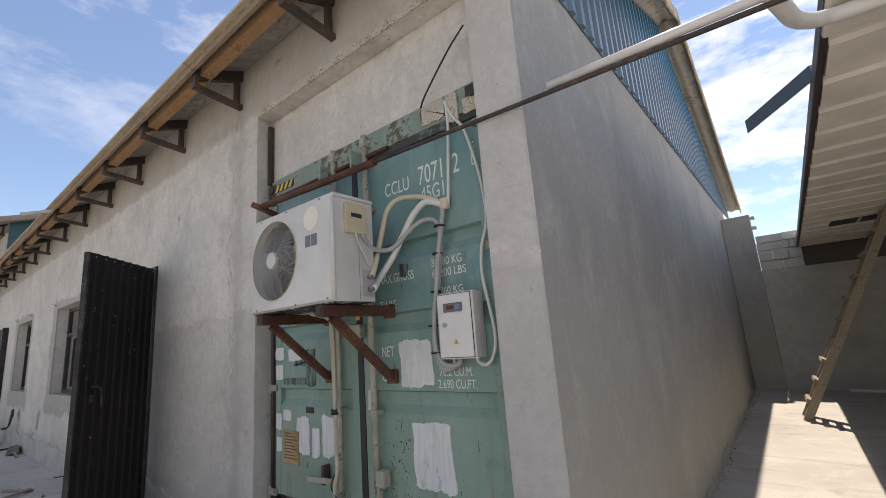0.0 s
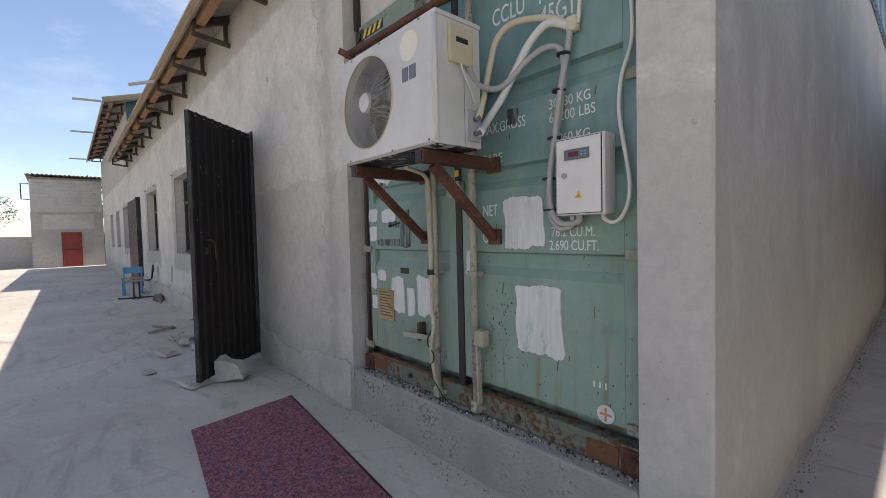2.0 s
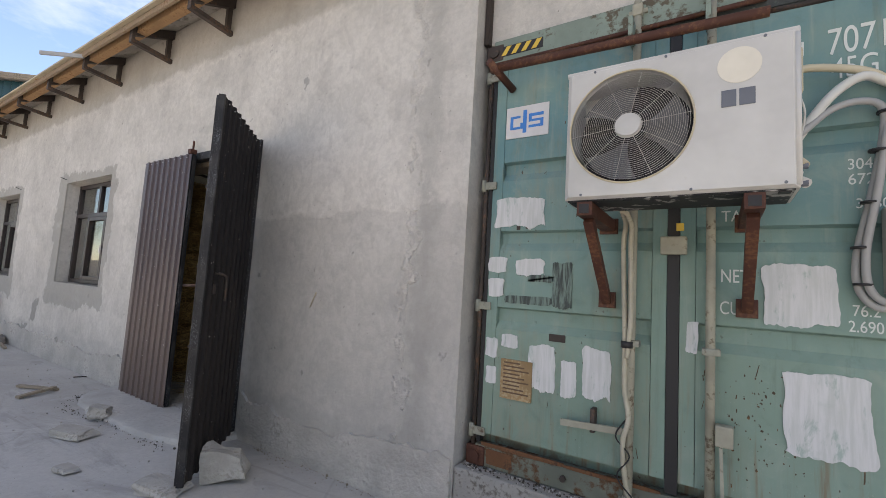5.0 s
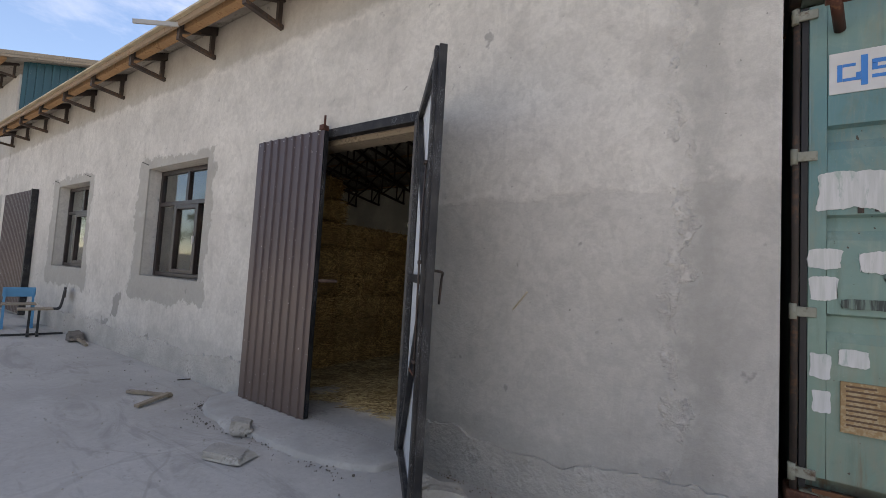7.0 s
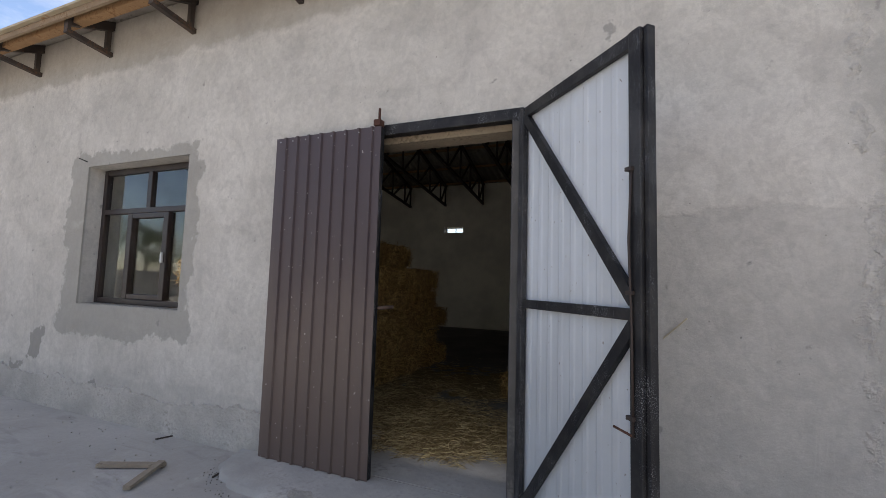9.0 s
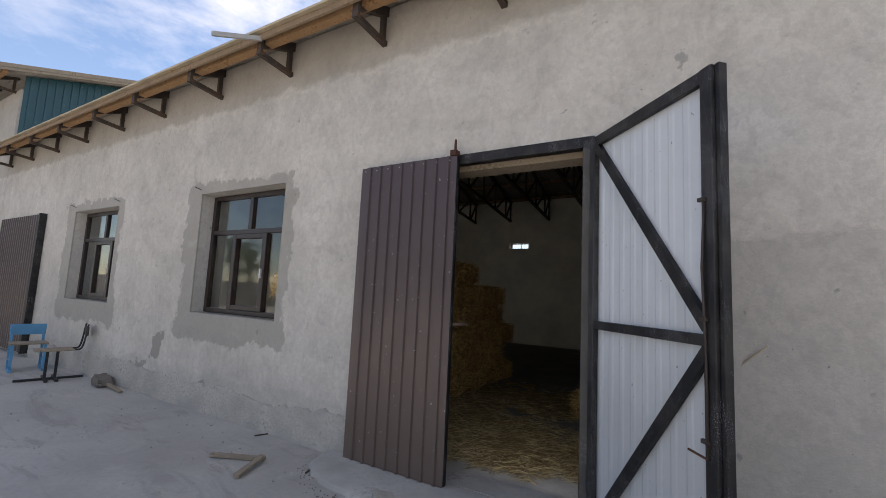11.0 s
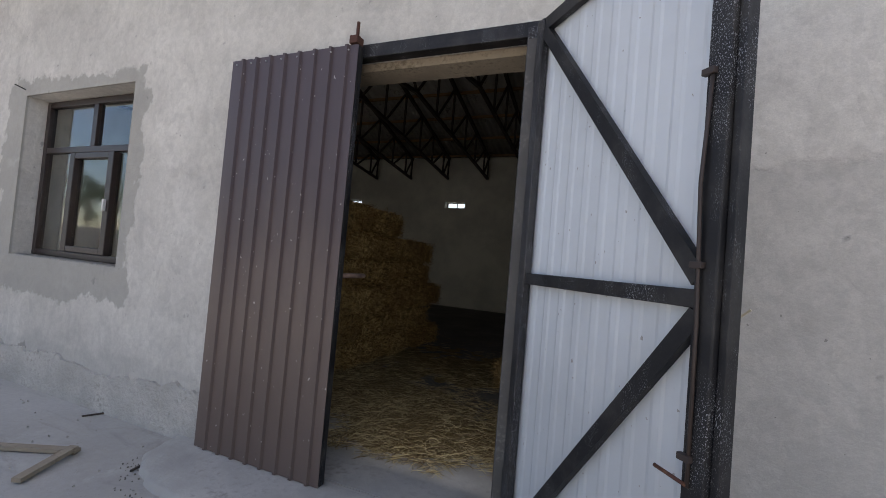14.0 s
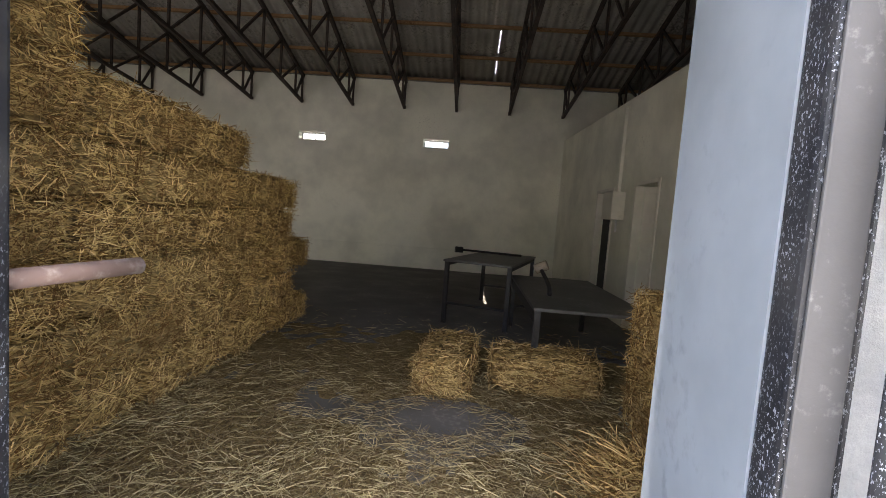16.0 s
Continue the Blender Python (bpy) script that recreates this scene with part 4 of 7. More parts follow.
def gate_leaf(name, width, height, label, braces):
    """A leaf of welded angle iron with profiled sheet, built from its hinge along +x; its outside faces -y."""
    t = thing(name, (0, 0, 0), label, "gate leaf", "barn gate leaves")
    s = 0.07
    out = sheet((0.0, 0.0, 0.0), (1, 0, 0), (0, 0, 1), width, height, 0.125, 0.018, 0.74 if braces == 0 else 0.62)
    bmesh.ops.translate(out, verts=out.verts, vec=(0, -0.006, 0))
    part("outer_sheet", out, M_BROWN if braces == 0 else M_BLACK_SHEET, t)
    inn = sheet((width - 0.02, 0.004, 0.02), (-1, 0, 0), (0, 0, 1), width - 0.04, height - 0.04, 0.11, 0.003, 0.5)
    part("inner_sheet", inn, M_WHITE_SHEET, t, "white ribbed inner sheet")
    y0, y1 = 0.010, 0.052
    for a in (0.0, width - s):
        part("stile", a_box(a, y0, 0.0, a + (0.056 if a == 0.0 else s), y1, height, bevel=0.006), M_FLECKED if braces and a == 0.0 else M_ANGLE, t)
    zm = height * 0.508
    for z in (0.0, zm - s / 2, height - s):
        part("rail", a_box(0.058, y0 + 0.002, z, width - s - 0.002, y1 - 0.008, z + (0.055 if 0.2 < z < 2 else s), bevel=0.004), M_ANGLE, t)
    if braces:
        part("brace", a_beam((0.05, 0.028, height - 0.06), (width - 0.062, 0.028, zm + 0.05), 0.034, 0.056), M_ANGLE, t)
        part("brace", a_beam((0.05, 0.028, 0.06), (width - 0.062, 0.028, zm - 0.05), 0.034, 0.056), M_ANGLE, t)
    for z in (0.25, height - 0.3):
        part("hinge", a_tube([(-0.012, 0.03, z), (-0.012, 0.03, z + 0.14)], 0.014, 10), M_ANGLE, t)
    for k in range(8):
        part("screw", a_box(0.06 + k * (width - 0.12) / 7 - 0.004, -0.027, height - 0.043, 0.06 + k * (width - 0.12) / 7 + 0.004, -0.02, height - 0.035), M_GREYHOSE, t)
    return t


LEAF_W, LEAF_H = 1.065, 2.715
leaf_right = gate_leaf("gate_leaf", 1.075, 2.695, "open black sheet gate leaf with white back and iron braces", 1)
# pull handle and bolt on the open leaf
M_BOLT = flat("dark_rusty_bolt", (0.04, 0.028, 0.024), 0.6)
part("edge_flange", a_box(1.077, -0.016, 0.0, 1.103, 0.03, 2.695, bevel=0.004), M_ANGLE, leaf_right)
hd = part("handle", a_tube([(0.93, -0.02, 1.42), (0.93, -0.085, 1.41), (0.89, -0.09, 1.37), (0.87, -0.085, 1.22)], 0.008, 8), M_OLDSTEEL, leaf_right, "rusty bent pull handle")
part("lock_plate", a_box(0.90, -0.028, 1.27, 0.95, -0.02, 1.34, bevel=0.003), M_BOLT, leaf_right)
part("bolt", a_tube([(1.03, 0.058, 0.83), (1.03, 0.062, 1.3), (1.018, 0.066, 1.7), (1.03, 0.058, 2.04)], 0.006, 8, 1), M_BOLT, leaf_right, "long rusty bolt rod")
part("bolt_handle", a_tube([(1.03, 0.06, 0.835), (0.93, 0.075, 0.85)], 0.006, 8, 1), M_RUST, leaf_right)
for z in (0.9, 1.45, 2.02):
    part("bolt_guide", a_box(1.0, 0.052, z, 1.04, 0.072, z + 0.02, bevel=0.003), M_BOLT, leaf_right)
# this leaf hangs on the other side: turn it over
for o in leaf_right.children:
    for v in o.data.vertices:
        v.co.y = -v.co.y
    o.data.flip_normals()
leaf_right.matrix_basis = pose(-5.93, FRONT - 0.052, 0.06, 0, 0, -47)
leaf_left = gate_leaf("gate_leaf", LEAF_W, LEAF_H, "closed brown ribbed sheet gate leaf", 0)
part("latch_bar", a_tube([(1.03, 0.05, 1.275), (1.075, 0.27, 1.278)], 0.016, 10), speckled("dusty_rust_bar", (0.19, 0.12, 0.095), (0.30, 0.23, 0.19), 0.8, 0, 8, 40, 0.48, 0.62, 0.2), leaf_left, "rusty round bar handle sticking inwards")
part("top_bolt", a_tube([(1.03, 0.02, 2.64), (1.03, 0.02, 2.87)], 0.011, 8), M_RUST, leaf_left)
part("top_bolt_guide", a_box(1.0, -0.02, 2.72, 1.06, 0.05, 2.77, bevel=0.004), M_RUST, leaf_left)
leaf_left.matrix_basis = pose(-8.135, FRONT - 0.095, 0.055)

# ---- cold-store container in the barn's end ----
CX0, CX1, CY, CZ0, CZ1 = -3.61, -1.16, 2.07, 0.36, 3.20
box_store = thing("shipping_container", ((CX0 + CX1) / 2, 2.4, CZ0), "faded teal shipping container end with patched doors", "container")
part("body", a_box(CX0 + 0.06, 2.16, CZ0 + 0.02, CX1 - 0.06, 8.2, CZ1 - 0.02), M_CONT, box_store)


def container_door(x0, x1):
    """A door leaf with pressed horizontal recesses."""
    bm = bmesh.new()
    z0, z1 = CZ0 + 0.2, CZ1 - 0.2
    prof = [(CY, z0)]
    for lo, hi in ((1.235, 1.375), (1.745, 1.875), (2.21, 2.34)):
        prof += [(CY, lo), (CY + 0.034, lo + 0.05), (CY + 0.036, hi - 0.012), (CY, hi)]
    prof += [(CY, z1), (CY + 0.06, z1), (CY + 0.06, z0)]
    prism(bm, prof, "x", x0 + 0.075, x1 - 0.075)
    for a in (x0, x1 - 0.073):
        box(bm, a, CY - 0.004, z0, a + 0.073, CY + 0.06, z1, bevel=0.004)
    return bm


XM = -2.405
part("door", container_door(-3.50, XM - 0.03), M_CONT, box_store, "teal container door with painted-out patches")
part("door", container_door(XM + 0.03, -1.235), M_CONT, box_store, "teal container door with white stencilled text")
part("gasket", a_box(XM - 0.028, CY - 0.008, CZ0 + 0.14, XM + 0.028, CY + 0.05, CZ1 - 0.2), M_BLACK, box_store, "black rubber door gasket")
part("gasket", a_box(-1.233, CY - 0.002, CZ0 + 0.14, -1.196, CY + 0.05, CZ1 - 0.2), M_BLACK, box_store, "black rubber door gasket")
part("gasket", a_box(-3.53, CY - 0.0, CZ0 + 0.14, -3.503, CY + 0.05, CZ1 - 0.2), M_BLACK, box_store, "black rubber door gasket")
M_SILL = speckled("grimy_rusted_sill", (0.15, 0.165, 0.135), (0.10, 0.052, 0.026), 0.8, 0, 5, 28, 0.47, 0.60, 0.5, 0.2)
part("sill", a_box(-3.53, CY - 0.02, CZ0, -1.2, CY + 0.08, CZ0 + 0.13, bevel=0.008), M_SILL, box_store, "rusted grimy sill")
M_HEADERDARK = speckled("dark_header_strip", (0.045, 0.05, 0.048), (0.12, 0.16, 0.14), 0.7, 0, 4, 30, 0.52, 0.62, 0.2)
part("header", a_box(-3.53, CY - 0.03, CZ1 - 0.16, -1.2, CY + 0.08, CZ1 + 0.01, bevel=0.008), M_HEADER, box_store)
part("header_strip", a_box(-2.50, CY - 0.024, CZ1 - 0.215, -1.22, CY + 0.05, CZ1 - 0.163), M_HEADERDARK, box_store, "black strip under the header")
part("rust_seam", a_tube([(-3.5, CY - 0.045, CZ1 - 0.172), (-2.0, CY - 0.045, CZ1 - 0.172)], 0.014, 8), M_RUST, box_store)


def corner_casting(x, z):
    bm = a_box(x, CY - 0.035, z, x + 0.13, CY + 0.12, z + 0.12, bevel=0.012)
    tube(bm, [(x + 0.065, CY - 0.036, z + 0.06), (x + 0.065, CY - 0.05, z + 0.06)], 0.034, 12)
    return bm


for x, z in ((-3.585, CZ0 + 0.0), (-3.585, CZ1 - 0.14), (-1.32, CZ0), (-1.32, CZ1 - 0.12)):
    part("corner_casting", corner_casting(x, z), M_RUST if z < 1 else M_OLDSTEEL, box_store, "rusted corner casting")


def hinge(x0, x1, z):
    bm = a_box(x0, CY - 0.024, z - 0.026, x1, CY - 0.006, z + 0.026, bevel=0.007)
    xe = x0 if abs(x0 + 3.6) < 0.2 else x1
    tube(bm, [(xe, CY - 0.018, z - 0.04), (xe, CY - 0.018, z + 0.04)], 0.017, 10)
    return bm


M_HINGE = speckled("dirty_cream_hinge", (0.27, 0.275, 0.225), (0.10, 0.06, 0.035), 0.7, 0, 7, 30, 0.52, 0.64, 0.3)
for z in (0.57, 1.375, 2.185, 2.95):
    part("hinge", hinge(-3.56, -3.465, z), M_HINGE, box_store)
    part("hinge", hinge(-1.295, -1.2, z), M_HINGE, box_store)
part("hinge_pin", a_tube([(-3.552, CY - 0.0, CZ0 + 0.1), (-3.552, CY - 0.0, CZ1 - 0.2)], 0.016, 8), M_OLDSTEEL, box_store)


def locking_rod(x, z0, z1, lever):
    """An upright lock bar with keepers top and bottom and its guides."""
    bm = a_tube([(x, CY - 0.05, z0), (x, CY - 0.05, z1)], 0.022, 12)
    rod = part("locking_rod", bm, M_ROD, box_store, "cream painted locking rod")
    for z in (z0 + 0.02, z1 - 0.06):
        part("cam", box(a_box(x - 0.028, CY - 0.075, z - 0.035, x + 0.028, CY - 0.03, z + 0.035, bevel=0.008), x - 0.05, CY - 0.045, z - 0.012, x + 0.05, CY - 0.012, z + 0.012), M_ROD, rod)
    for z in (1.24, 2.62):
        part("rod_guide", a_box(x - 0.036, CY - 0.076, z - 0.017, x + 0.044, CY - 0.006, z + 0.017, bevel=0.007), M_HINGE, rod)
    if lever:
        part("lever", a_beam((x - 0.02, CY - 0.075, 0.775), (x - 0.36, CY - 0.07, 0.755), 0.014, 0.035), M_ROD, rod)
        part("lever_catch", a_box(x - 0.20, CY - 0.07, 0.73, x - 0.175, CY - 0.006, 0.86, bevel=0.006), M_OLDSTEEL, rod)
    else:
        part("lever", a_beam((x + 0.045, CY - 0.075, 0.80), (x + 0.055, CY - 0.075, 0.45), 0.014, 0.032, (0, 1, 0)), M_ROD, rod)
    return rod


M_ROD = speckled("cream_rod_paint", (0.34, 0.33, 0.26), (0.13, 0.10, 0.065), 0.65, 0, 6, 34, 0.53, 0.64, 0.25)
locking_rod(-2.60, CZ0 + 0.03, CZ1 + 0.0, True)
locking_rod(-2.235, CZ0 + 0.03, CZ1 + 0.0, False)
part("hasp_box", a_box(-2.465, CY - 0.06, 1.725, -2.34, CY - 0.012, 1.82, bevel=0.008), M_ROD, box_store)
M_YELLOW = flat("hazard_yellow", (0.62, 0.42, 0.06), 0.6)
part("hazard_strip", a_box(-3.475, CY - 0.0335, 3.085, -3.175, CY - 0.0295, 3.155), M_BLACK, box_store, "black strip with yellow hazard bars")
for i in range(4):
    x = -3.47 + i * 0.072
    part("hazard_stripe", a_prism([(x, 3.09), (x + 0.034, 3.09), (x + 0.072, 3.15), (x + 0.038, 3.15)], "y", CY - 0.036, CY - 0.0338), M_YELLOW, box_store)

# paint patches: ragged brushed rectangles, a few millimetres proud
M_DARKBRUSH = smear_paint()


def brushed(x0, x1, z0, z1, seed, rough=0.02):
    """A hand-brushed patch: a soft rectangle with wavering sides and bristle ends at the foot."""
    rnd = random.Random(seed)
    cx, cz, hx, hz = (x0 + x1) / 2, (z0 + z1) / 2, (x1 - x0) / 2, (z1 - z0) / 2
    pts, n = [], 34
    lean = rnd.uniform(-0.05, 0.05)
    wave = lambda k, v, f: noise.noise(Vector((seed * 3.7 + k * 11, v * f, 0.5)))
    rough *= min(1.0, hx / 0.09)
    amp = min(1.0, hz / 0.1)
    for i in range(n + 1):
        u = -1 + 2 * i / n
        z = cz - hz + amp * rough * (1.5 * wave(1, u, 1.7) + 0.6 * wave(2, u, 7) + rnd.uniform(-0.15, 0.15)) + rough * 0.8 * abs(u) ** 8
        pts.append((cx + u * hx - lean * hz, z))
    for i in range(1, 12):
        v = -1 + 2 * i / 12
        pts.append((cx + hx + lean * hz * v + rough * (0.7 * wave(3, v, 1.2) + 0.22 * wave(4, v, 6)), cz + v * hz))
    for i in range(n + 1):
        u = 1 - 2 * i / n
        z = cz + hz + amp * rough * (0.9 * wave(5, u, 1.4) + 0.35 * wave(6, u, 8)) - rough * 0.6 * abs(u) ** 8
        pts.append((cx + u * hx + lean * hz, z))
    for i in range(1, 12):
        v = 1 - 2 * i / 12
        pts.append((cx - hx + lean * hz * v + rough * (0.7 * wave(7, v, 1.2) + 0.22 * wave(8, v, 6)), cz + v * hz))
    return a_prism(pts, "y", CY - 0.0072, CY + 0.002)


for i, (x0, x1, z0, z1, m) in enumerate((
        (-2.02, -1.75, 1.40, 1.69, M_WHITEPAINT), (-1.945, -1.64, 0.81, 1.19, M_WHITEPAINT), (-3.46, -3.13, 1.885, 2.09, M_WHITEPAINT),
        (-3.50, -3.37, 1.60, 1.70, M_WHITEPAINT), (-3.49, -3.385, 1.44, 1.56, M_WHITEPAINT), (-3.30, -3.12, 1.58, 1.69, M_WHITEPAINT),
        (-3.38, -3.27, 1.12, 1.205, M_WHITEPAINT), (-3.49, -3.41, 1.05, 1.17, M_WHITEPAINT), (-3.19, -3.03, 0.89, 1.165, M_WHITEPAINT), (-2.99, -2.90, 0.88, 1.09, M_WHITEPAINT),
        (-2.865, -2.71, 0.90, 1.185, M_WHITEPAINT), (-3.48, -3.41, 0.88, 0.99, M_WHITEPAINT), (-2.34, -2.29, 1.22, 1.38, M_WHITEPAINT))):
    part("paint_patch", brushed(x0, x1, z0, z1, i + 3, 0.022), m, box_store, "brushed white paint patch")
for i, (x0, x1, z0, z1) in enumerate(((-1.985, -1.91, 2.10, 2.185), (-3.06, -2.94, 1.40, 1.67), (-3.37, -3.06, 1.40, 1.455), (-3.22, -3.05, 1.545, 1.59))):
    bm = brushed(x0, x1, z0, z1, i + 40, 0.02)
    bmesh.ops.translate(bm, verts=bm.verts, vec=(0, -0.002, 0))
    part("paint_patch", bm, M_DARKBRUSH, box_store, "dark brushed paint smear")
M_PLATE = speckled("tarnished_plate", (0.30, 0.20, 0.10), (0.42, 0.33, 0.20), 0.6, 0.2, 5, 60, 0.5, 0.62, 0.1)
data_plate = part("data_plate", a_box(-3.375, CY - 0.012, 0.805, -3.165, CY - 0.0, 1.05, bevel=0.003), M_PLATE, box_store, "brown tarnished data plate")
M_PLATEINK = flat("plate_ink", (0.12, 0.07, 0.04), 0.7)
for i in range(9):
    part("line_of_print", a_box(-3.355, CY - 0.0135, 1.025 - i * 0.023, -3.355 + 0.11 + 0.06 * ((i * 7) % 3) / 2, CY - 0.0119, 1.034 - i * 0.023), M_PLATEINK, data_plate)

M_STENCIL = flat("white_stencil", (0.62, 0.66, 0.63), 0.6)


def lettering(text, x0, z0, height, width, y, material, parent, name="lettering", depth=0.0015, rot=(90, 0, 0)):
    """Words as a thin raised mesh, fitted to a height and a width."""
    cu = bpy.data.curves.new(name, "FONT")
    cu.body = text
    cu.extrude = 0.004
    tmp = bpy.data.objects.new(name, cu)
    me = bpy.data.meshes.new_from_object(tmp)
    bpy.data.objects.remove(tmp)
    bpy.data.curves.remove(cu)
    bm = bmesh.new()
    bm.from_mesh(me)
    bpy.data.meshes.remove(me)
    xs, ys = [v.co.x for v in bm.verts], [v.co.y for v in bm.verts]
    sx, sy = width / (max(xs) - min(xs)), height / (max(ys) - min(ys))
    for v in bm.verts:
        v.co = Vector((x0 + (v.co.x - min(xs)) * sx, y - (v.co.z + 0.004) / 0.008 * depth, z0 + (v.co.y - min(ys)) * sy))
    return part(name, bm, material, parent)


LY = CY - 0.0015
for text, x0, x1, z0, h in (("CCLU", -2.085, -1.855, 2.685, 0.095), ("707112", -1.765, -1.43, 2.685, 0.13), ("45G1", -1.755, -1.56, 2.565, 0.10), ("1", -1.31, -1.28, 2.715, 0.10),
                            ("30480 KG", -1.705, -1.47, 2.125, 0.05), ("67200 LBS", -1.705, -1.445, 2.055, 0.05), ("MAX.GROSS", -2.19, -1.86, 2.075, 0.06),
                            ("TARE", -2.19, -2.03, 1.90, 0.055), ("3860 KG", -1.68, -1.475, 1.945, 0.045), ("NET", -2.19, -2.075, 1.59, 0.065), ("CU.", -2.195, -2.10, 1.43, 0.065),
                            ("76.2 CU.M.", -1.70, -1.455, 1.462, 0.05), ("2.690 CU.FT.", -1.715, -1.435, 1.392, 0.05)):
    lettering(text, x0, z0, h, x1 - x0, LY, M_STENCIL, box_store, "stencilled_text")
bm = bmesh.new()
for b in ((-1.335, 2.695, -1.329, 2.84), (-1.256, 2.695, -1.25, 2.84)):
    box(bm, b[0], LY - 0.0015, b[1], b[2], LY + 0.001, b[3])
for z in (2.695, 2.834):
    box(bm, -1.3285, LY - 0.0015, z, -1.2565, LY + 0.001, z + 0.006)
part("stencilled_box", bm, M_STENCIL, box_store)
# shipping-line plate: plain blue shapes on white
plate = part("owner_sticker", a_box(-3.42, CY - 0.006, 2.50, -3.125, CY - 0.0, 2.715), M_PIPEWHITE, box_store, "white sticker with blue block emblem")
M_LOGOBLUE = flat("logo_blue", (0.03, 0.20, 0.55), 0.5)
bm = bmesh.new()
for a, z, b, c in ((-3.39, 2.56, -3.37, 2.65), (-3.369, 2.635, -3.32, 2.65), (-3.369, 2.56, -3.319, 2.575), (-3.30, 2.53, -3.275, 2.685), (-3.3185, 2.56, -3.301, 2.60), (-3.26, 2.635, -3.16, 2.655), (-3.26, 2.60, -3.24, 2.634), (-3.2399, 2.60, -3.18, 2.615), (-3.1799, 2.56, -3.16, 2.615), (-3.26, 2.56, -3.181, 2.577)):
    box(bm, a, CY - 0.0085, z, b, CY - 0.0058, c)
part("emblem", bm, M_LOGOBLUE, plate)
disc = part("round_sticker", a_tube([(-1.405, CY - 0.0, 0.60), (-1.405, CY - 0.008, 0.60)], 0.045, 24), M_WHITEPAINT, box_store, "round orange and white sticker")
M_ORANGE = flat("faded_orange", (0.55, 0.22, 0.10), 0.6)
bm = bmesh.new()
box(bm, -1.435, CY - 0.0095, 0.594, -1.375, CY - 0.0078, 0.606)
box(bm, -1.411, CY - 0.0095, 0.607, -1.399, CY - 0.0078, 0.632)
box(bm, -1.411, CY - 0.0095, 0.568, -1.399, CY - 0.0078, 0.593)
part("emblem", bm, M_ORANGE, disc)

M_RUSTORANGE = speckled("orange_rust", (0.155, 0.07, 0.032), (0.075, 0.038, 0.022), 0.85, 0, 7, 45, 0.48, 0.62, 0.5)
for i, (x0, x1, z0, z1, dy) in enumerate(((-3.44, -3.27, 0.385, 0.475, -0.018), (-1.50, -1.335, 0.37, 0.465, -0.018), (-3.48, -2.95, 0.488, 0.512, -0.017), (-2.95, -2.45, 0.487, 0.506, -0.017), (-2.3, -1.9, 0.488, 0.505, -0.017))):
    bm = brushed(x0, x1, z0, z1, 60 + i, 0.006)
    bmesh.ops.translate(bm, verts=bm.verts, vec=(0, dy, 0))
    part("rust_patch", bm, M_RUSTORANGE, box_store, "orange rust patch")
chips = random.Random(15)
M_CHIP = speckled("bare_rusty_chip", (0.075, 0.055, 0.035), (0.16, 0.085, 0.035), 0.85, 0, 9, 60, 0.5, 0.6, 0.3)
for i in range(120):
    # paint chips gather round the middle of the lower door
    x, z = chips.gauss(-2.05, 0.15), chips.gauss(0.90, 0.20)
    if not (-2.2 < x < -1.3 and 0.57 < z < 1.2):
        continue
    w, h = chips.uniform(0.0015, 0.004), chips.uniform(0.002, 0.008)
    if i % 9 == 0:
        w, h = w * 2, h * 1.7
    pts = [(x + w * math.cos(a) * chips.uniform(0.6, 1.2), z + h * math.sin(a) * chips.uniform(0.6, 1.2)) for a in [6.283 * k / 7 for k in range(7)]]
    part("paint_chip", a_prism(pts, "y", CY - 0.0018, CY + 0.001), M_CHIP, box_store)
for x in (-1.47, -1.44, -1.41):
    part("chalk_mark", a_box(x, CY - 0.003, 0.72, x + 0.008, CY + 0.001, 0.75), M_STENCIL, box_store)
for x, h in ((-2.95, 0.055), (-1.93, 0.06)):
    part("sill_bolt", a_tube([(x, CY - 0.02, 0.43), (x, CY - 0.04, 0.43)], 0.018, 8), M_OLDSTEEL, box_store)

# rusty strip whose dark colour also gives the shade of the gap
part("frame_angle", a_box(-3.612, FRONT + 0.10, 3.21, -3.575, FRONT + 0.148, 3.80), M_OLDSTEEL, box_store, "dark rusty strip standing in for the gap at the recess edge")
for x, z, w, h in ((-3.02, 1.215, 0.05, 0.022), (-2.835, 1.03, 0.018, 0.07), (-3.30, 1.90, 0.012, 0.02), (-3.24, 1.905, 0.01, 0.018)):
    part("slot_plate", a_box(x - w, CY - 0.007, z - h, x + w, CY + 0.001, z + h, bevel=0.003), M_OLDSTEEL, box_store, "small dark slotted plate")
part("handle_box", a_box(-2.215, CY - 0.085, 0.80, -2.14, CY - 0.02, 0.90, bevel=0.01), M_ROD, box_store, "cream handle catch")
part("seal_tag", a_box(-2.39, CY - 0.05, 1.85, -2.355, CY - 0.044, 1.89), M_YELLOW, box_store, "yellow seal tag")
scr = random.Random(51)
for i in range(34):
    x, z = scr.uniform(-3.45, -1.3), scr.uniform(0.6, 1.15) if i % 3 else scr.uniform(1.3, 2.6)
    h, w, k = scr.uniform(0.012, 0.07), scr.uniform(0.0012, 0.003), scr.uniform(-0.2, 0.2)
    part("scratch", a_prism([(x - w, z), (x + w, z + 0.004), (x + w + k * h, z + h), (x - w * 0.4 + k * h, z + h * 0.97)], "y", CY - 0.0016, CY + 0.001), M_CHIP, box_store)

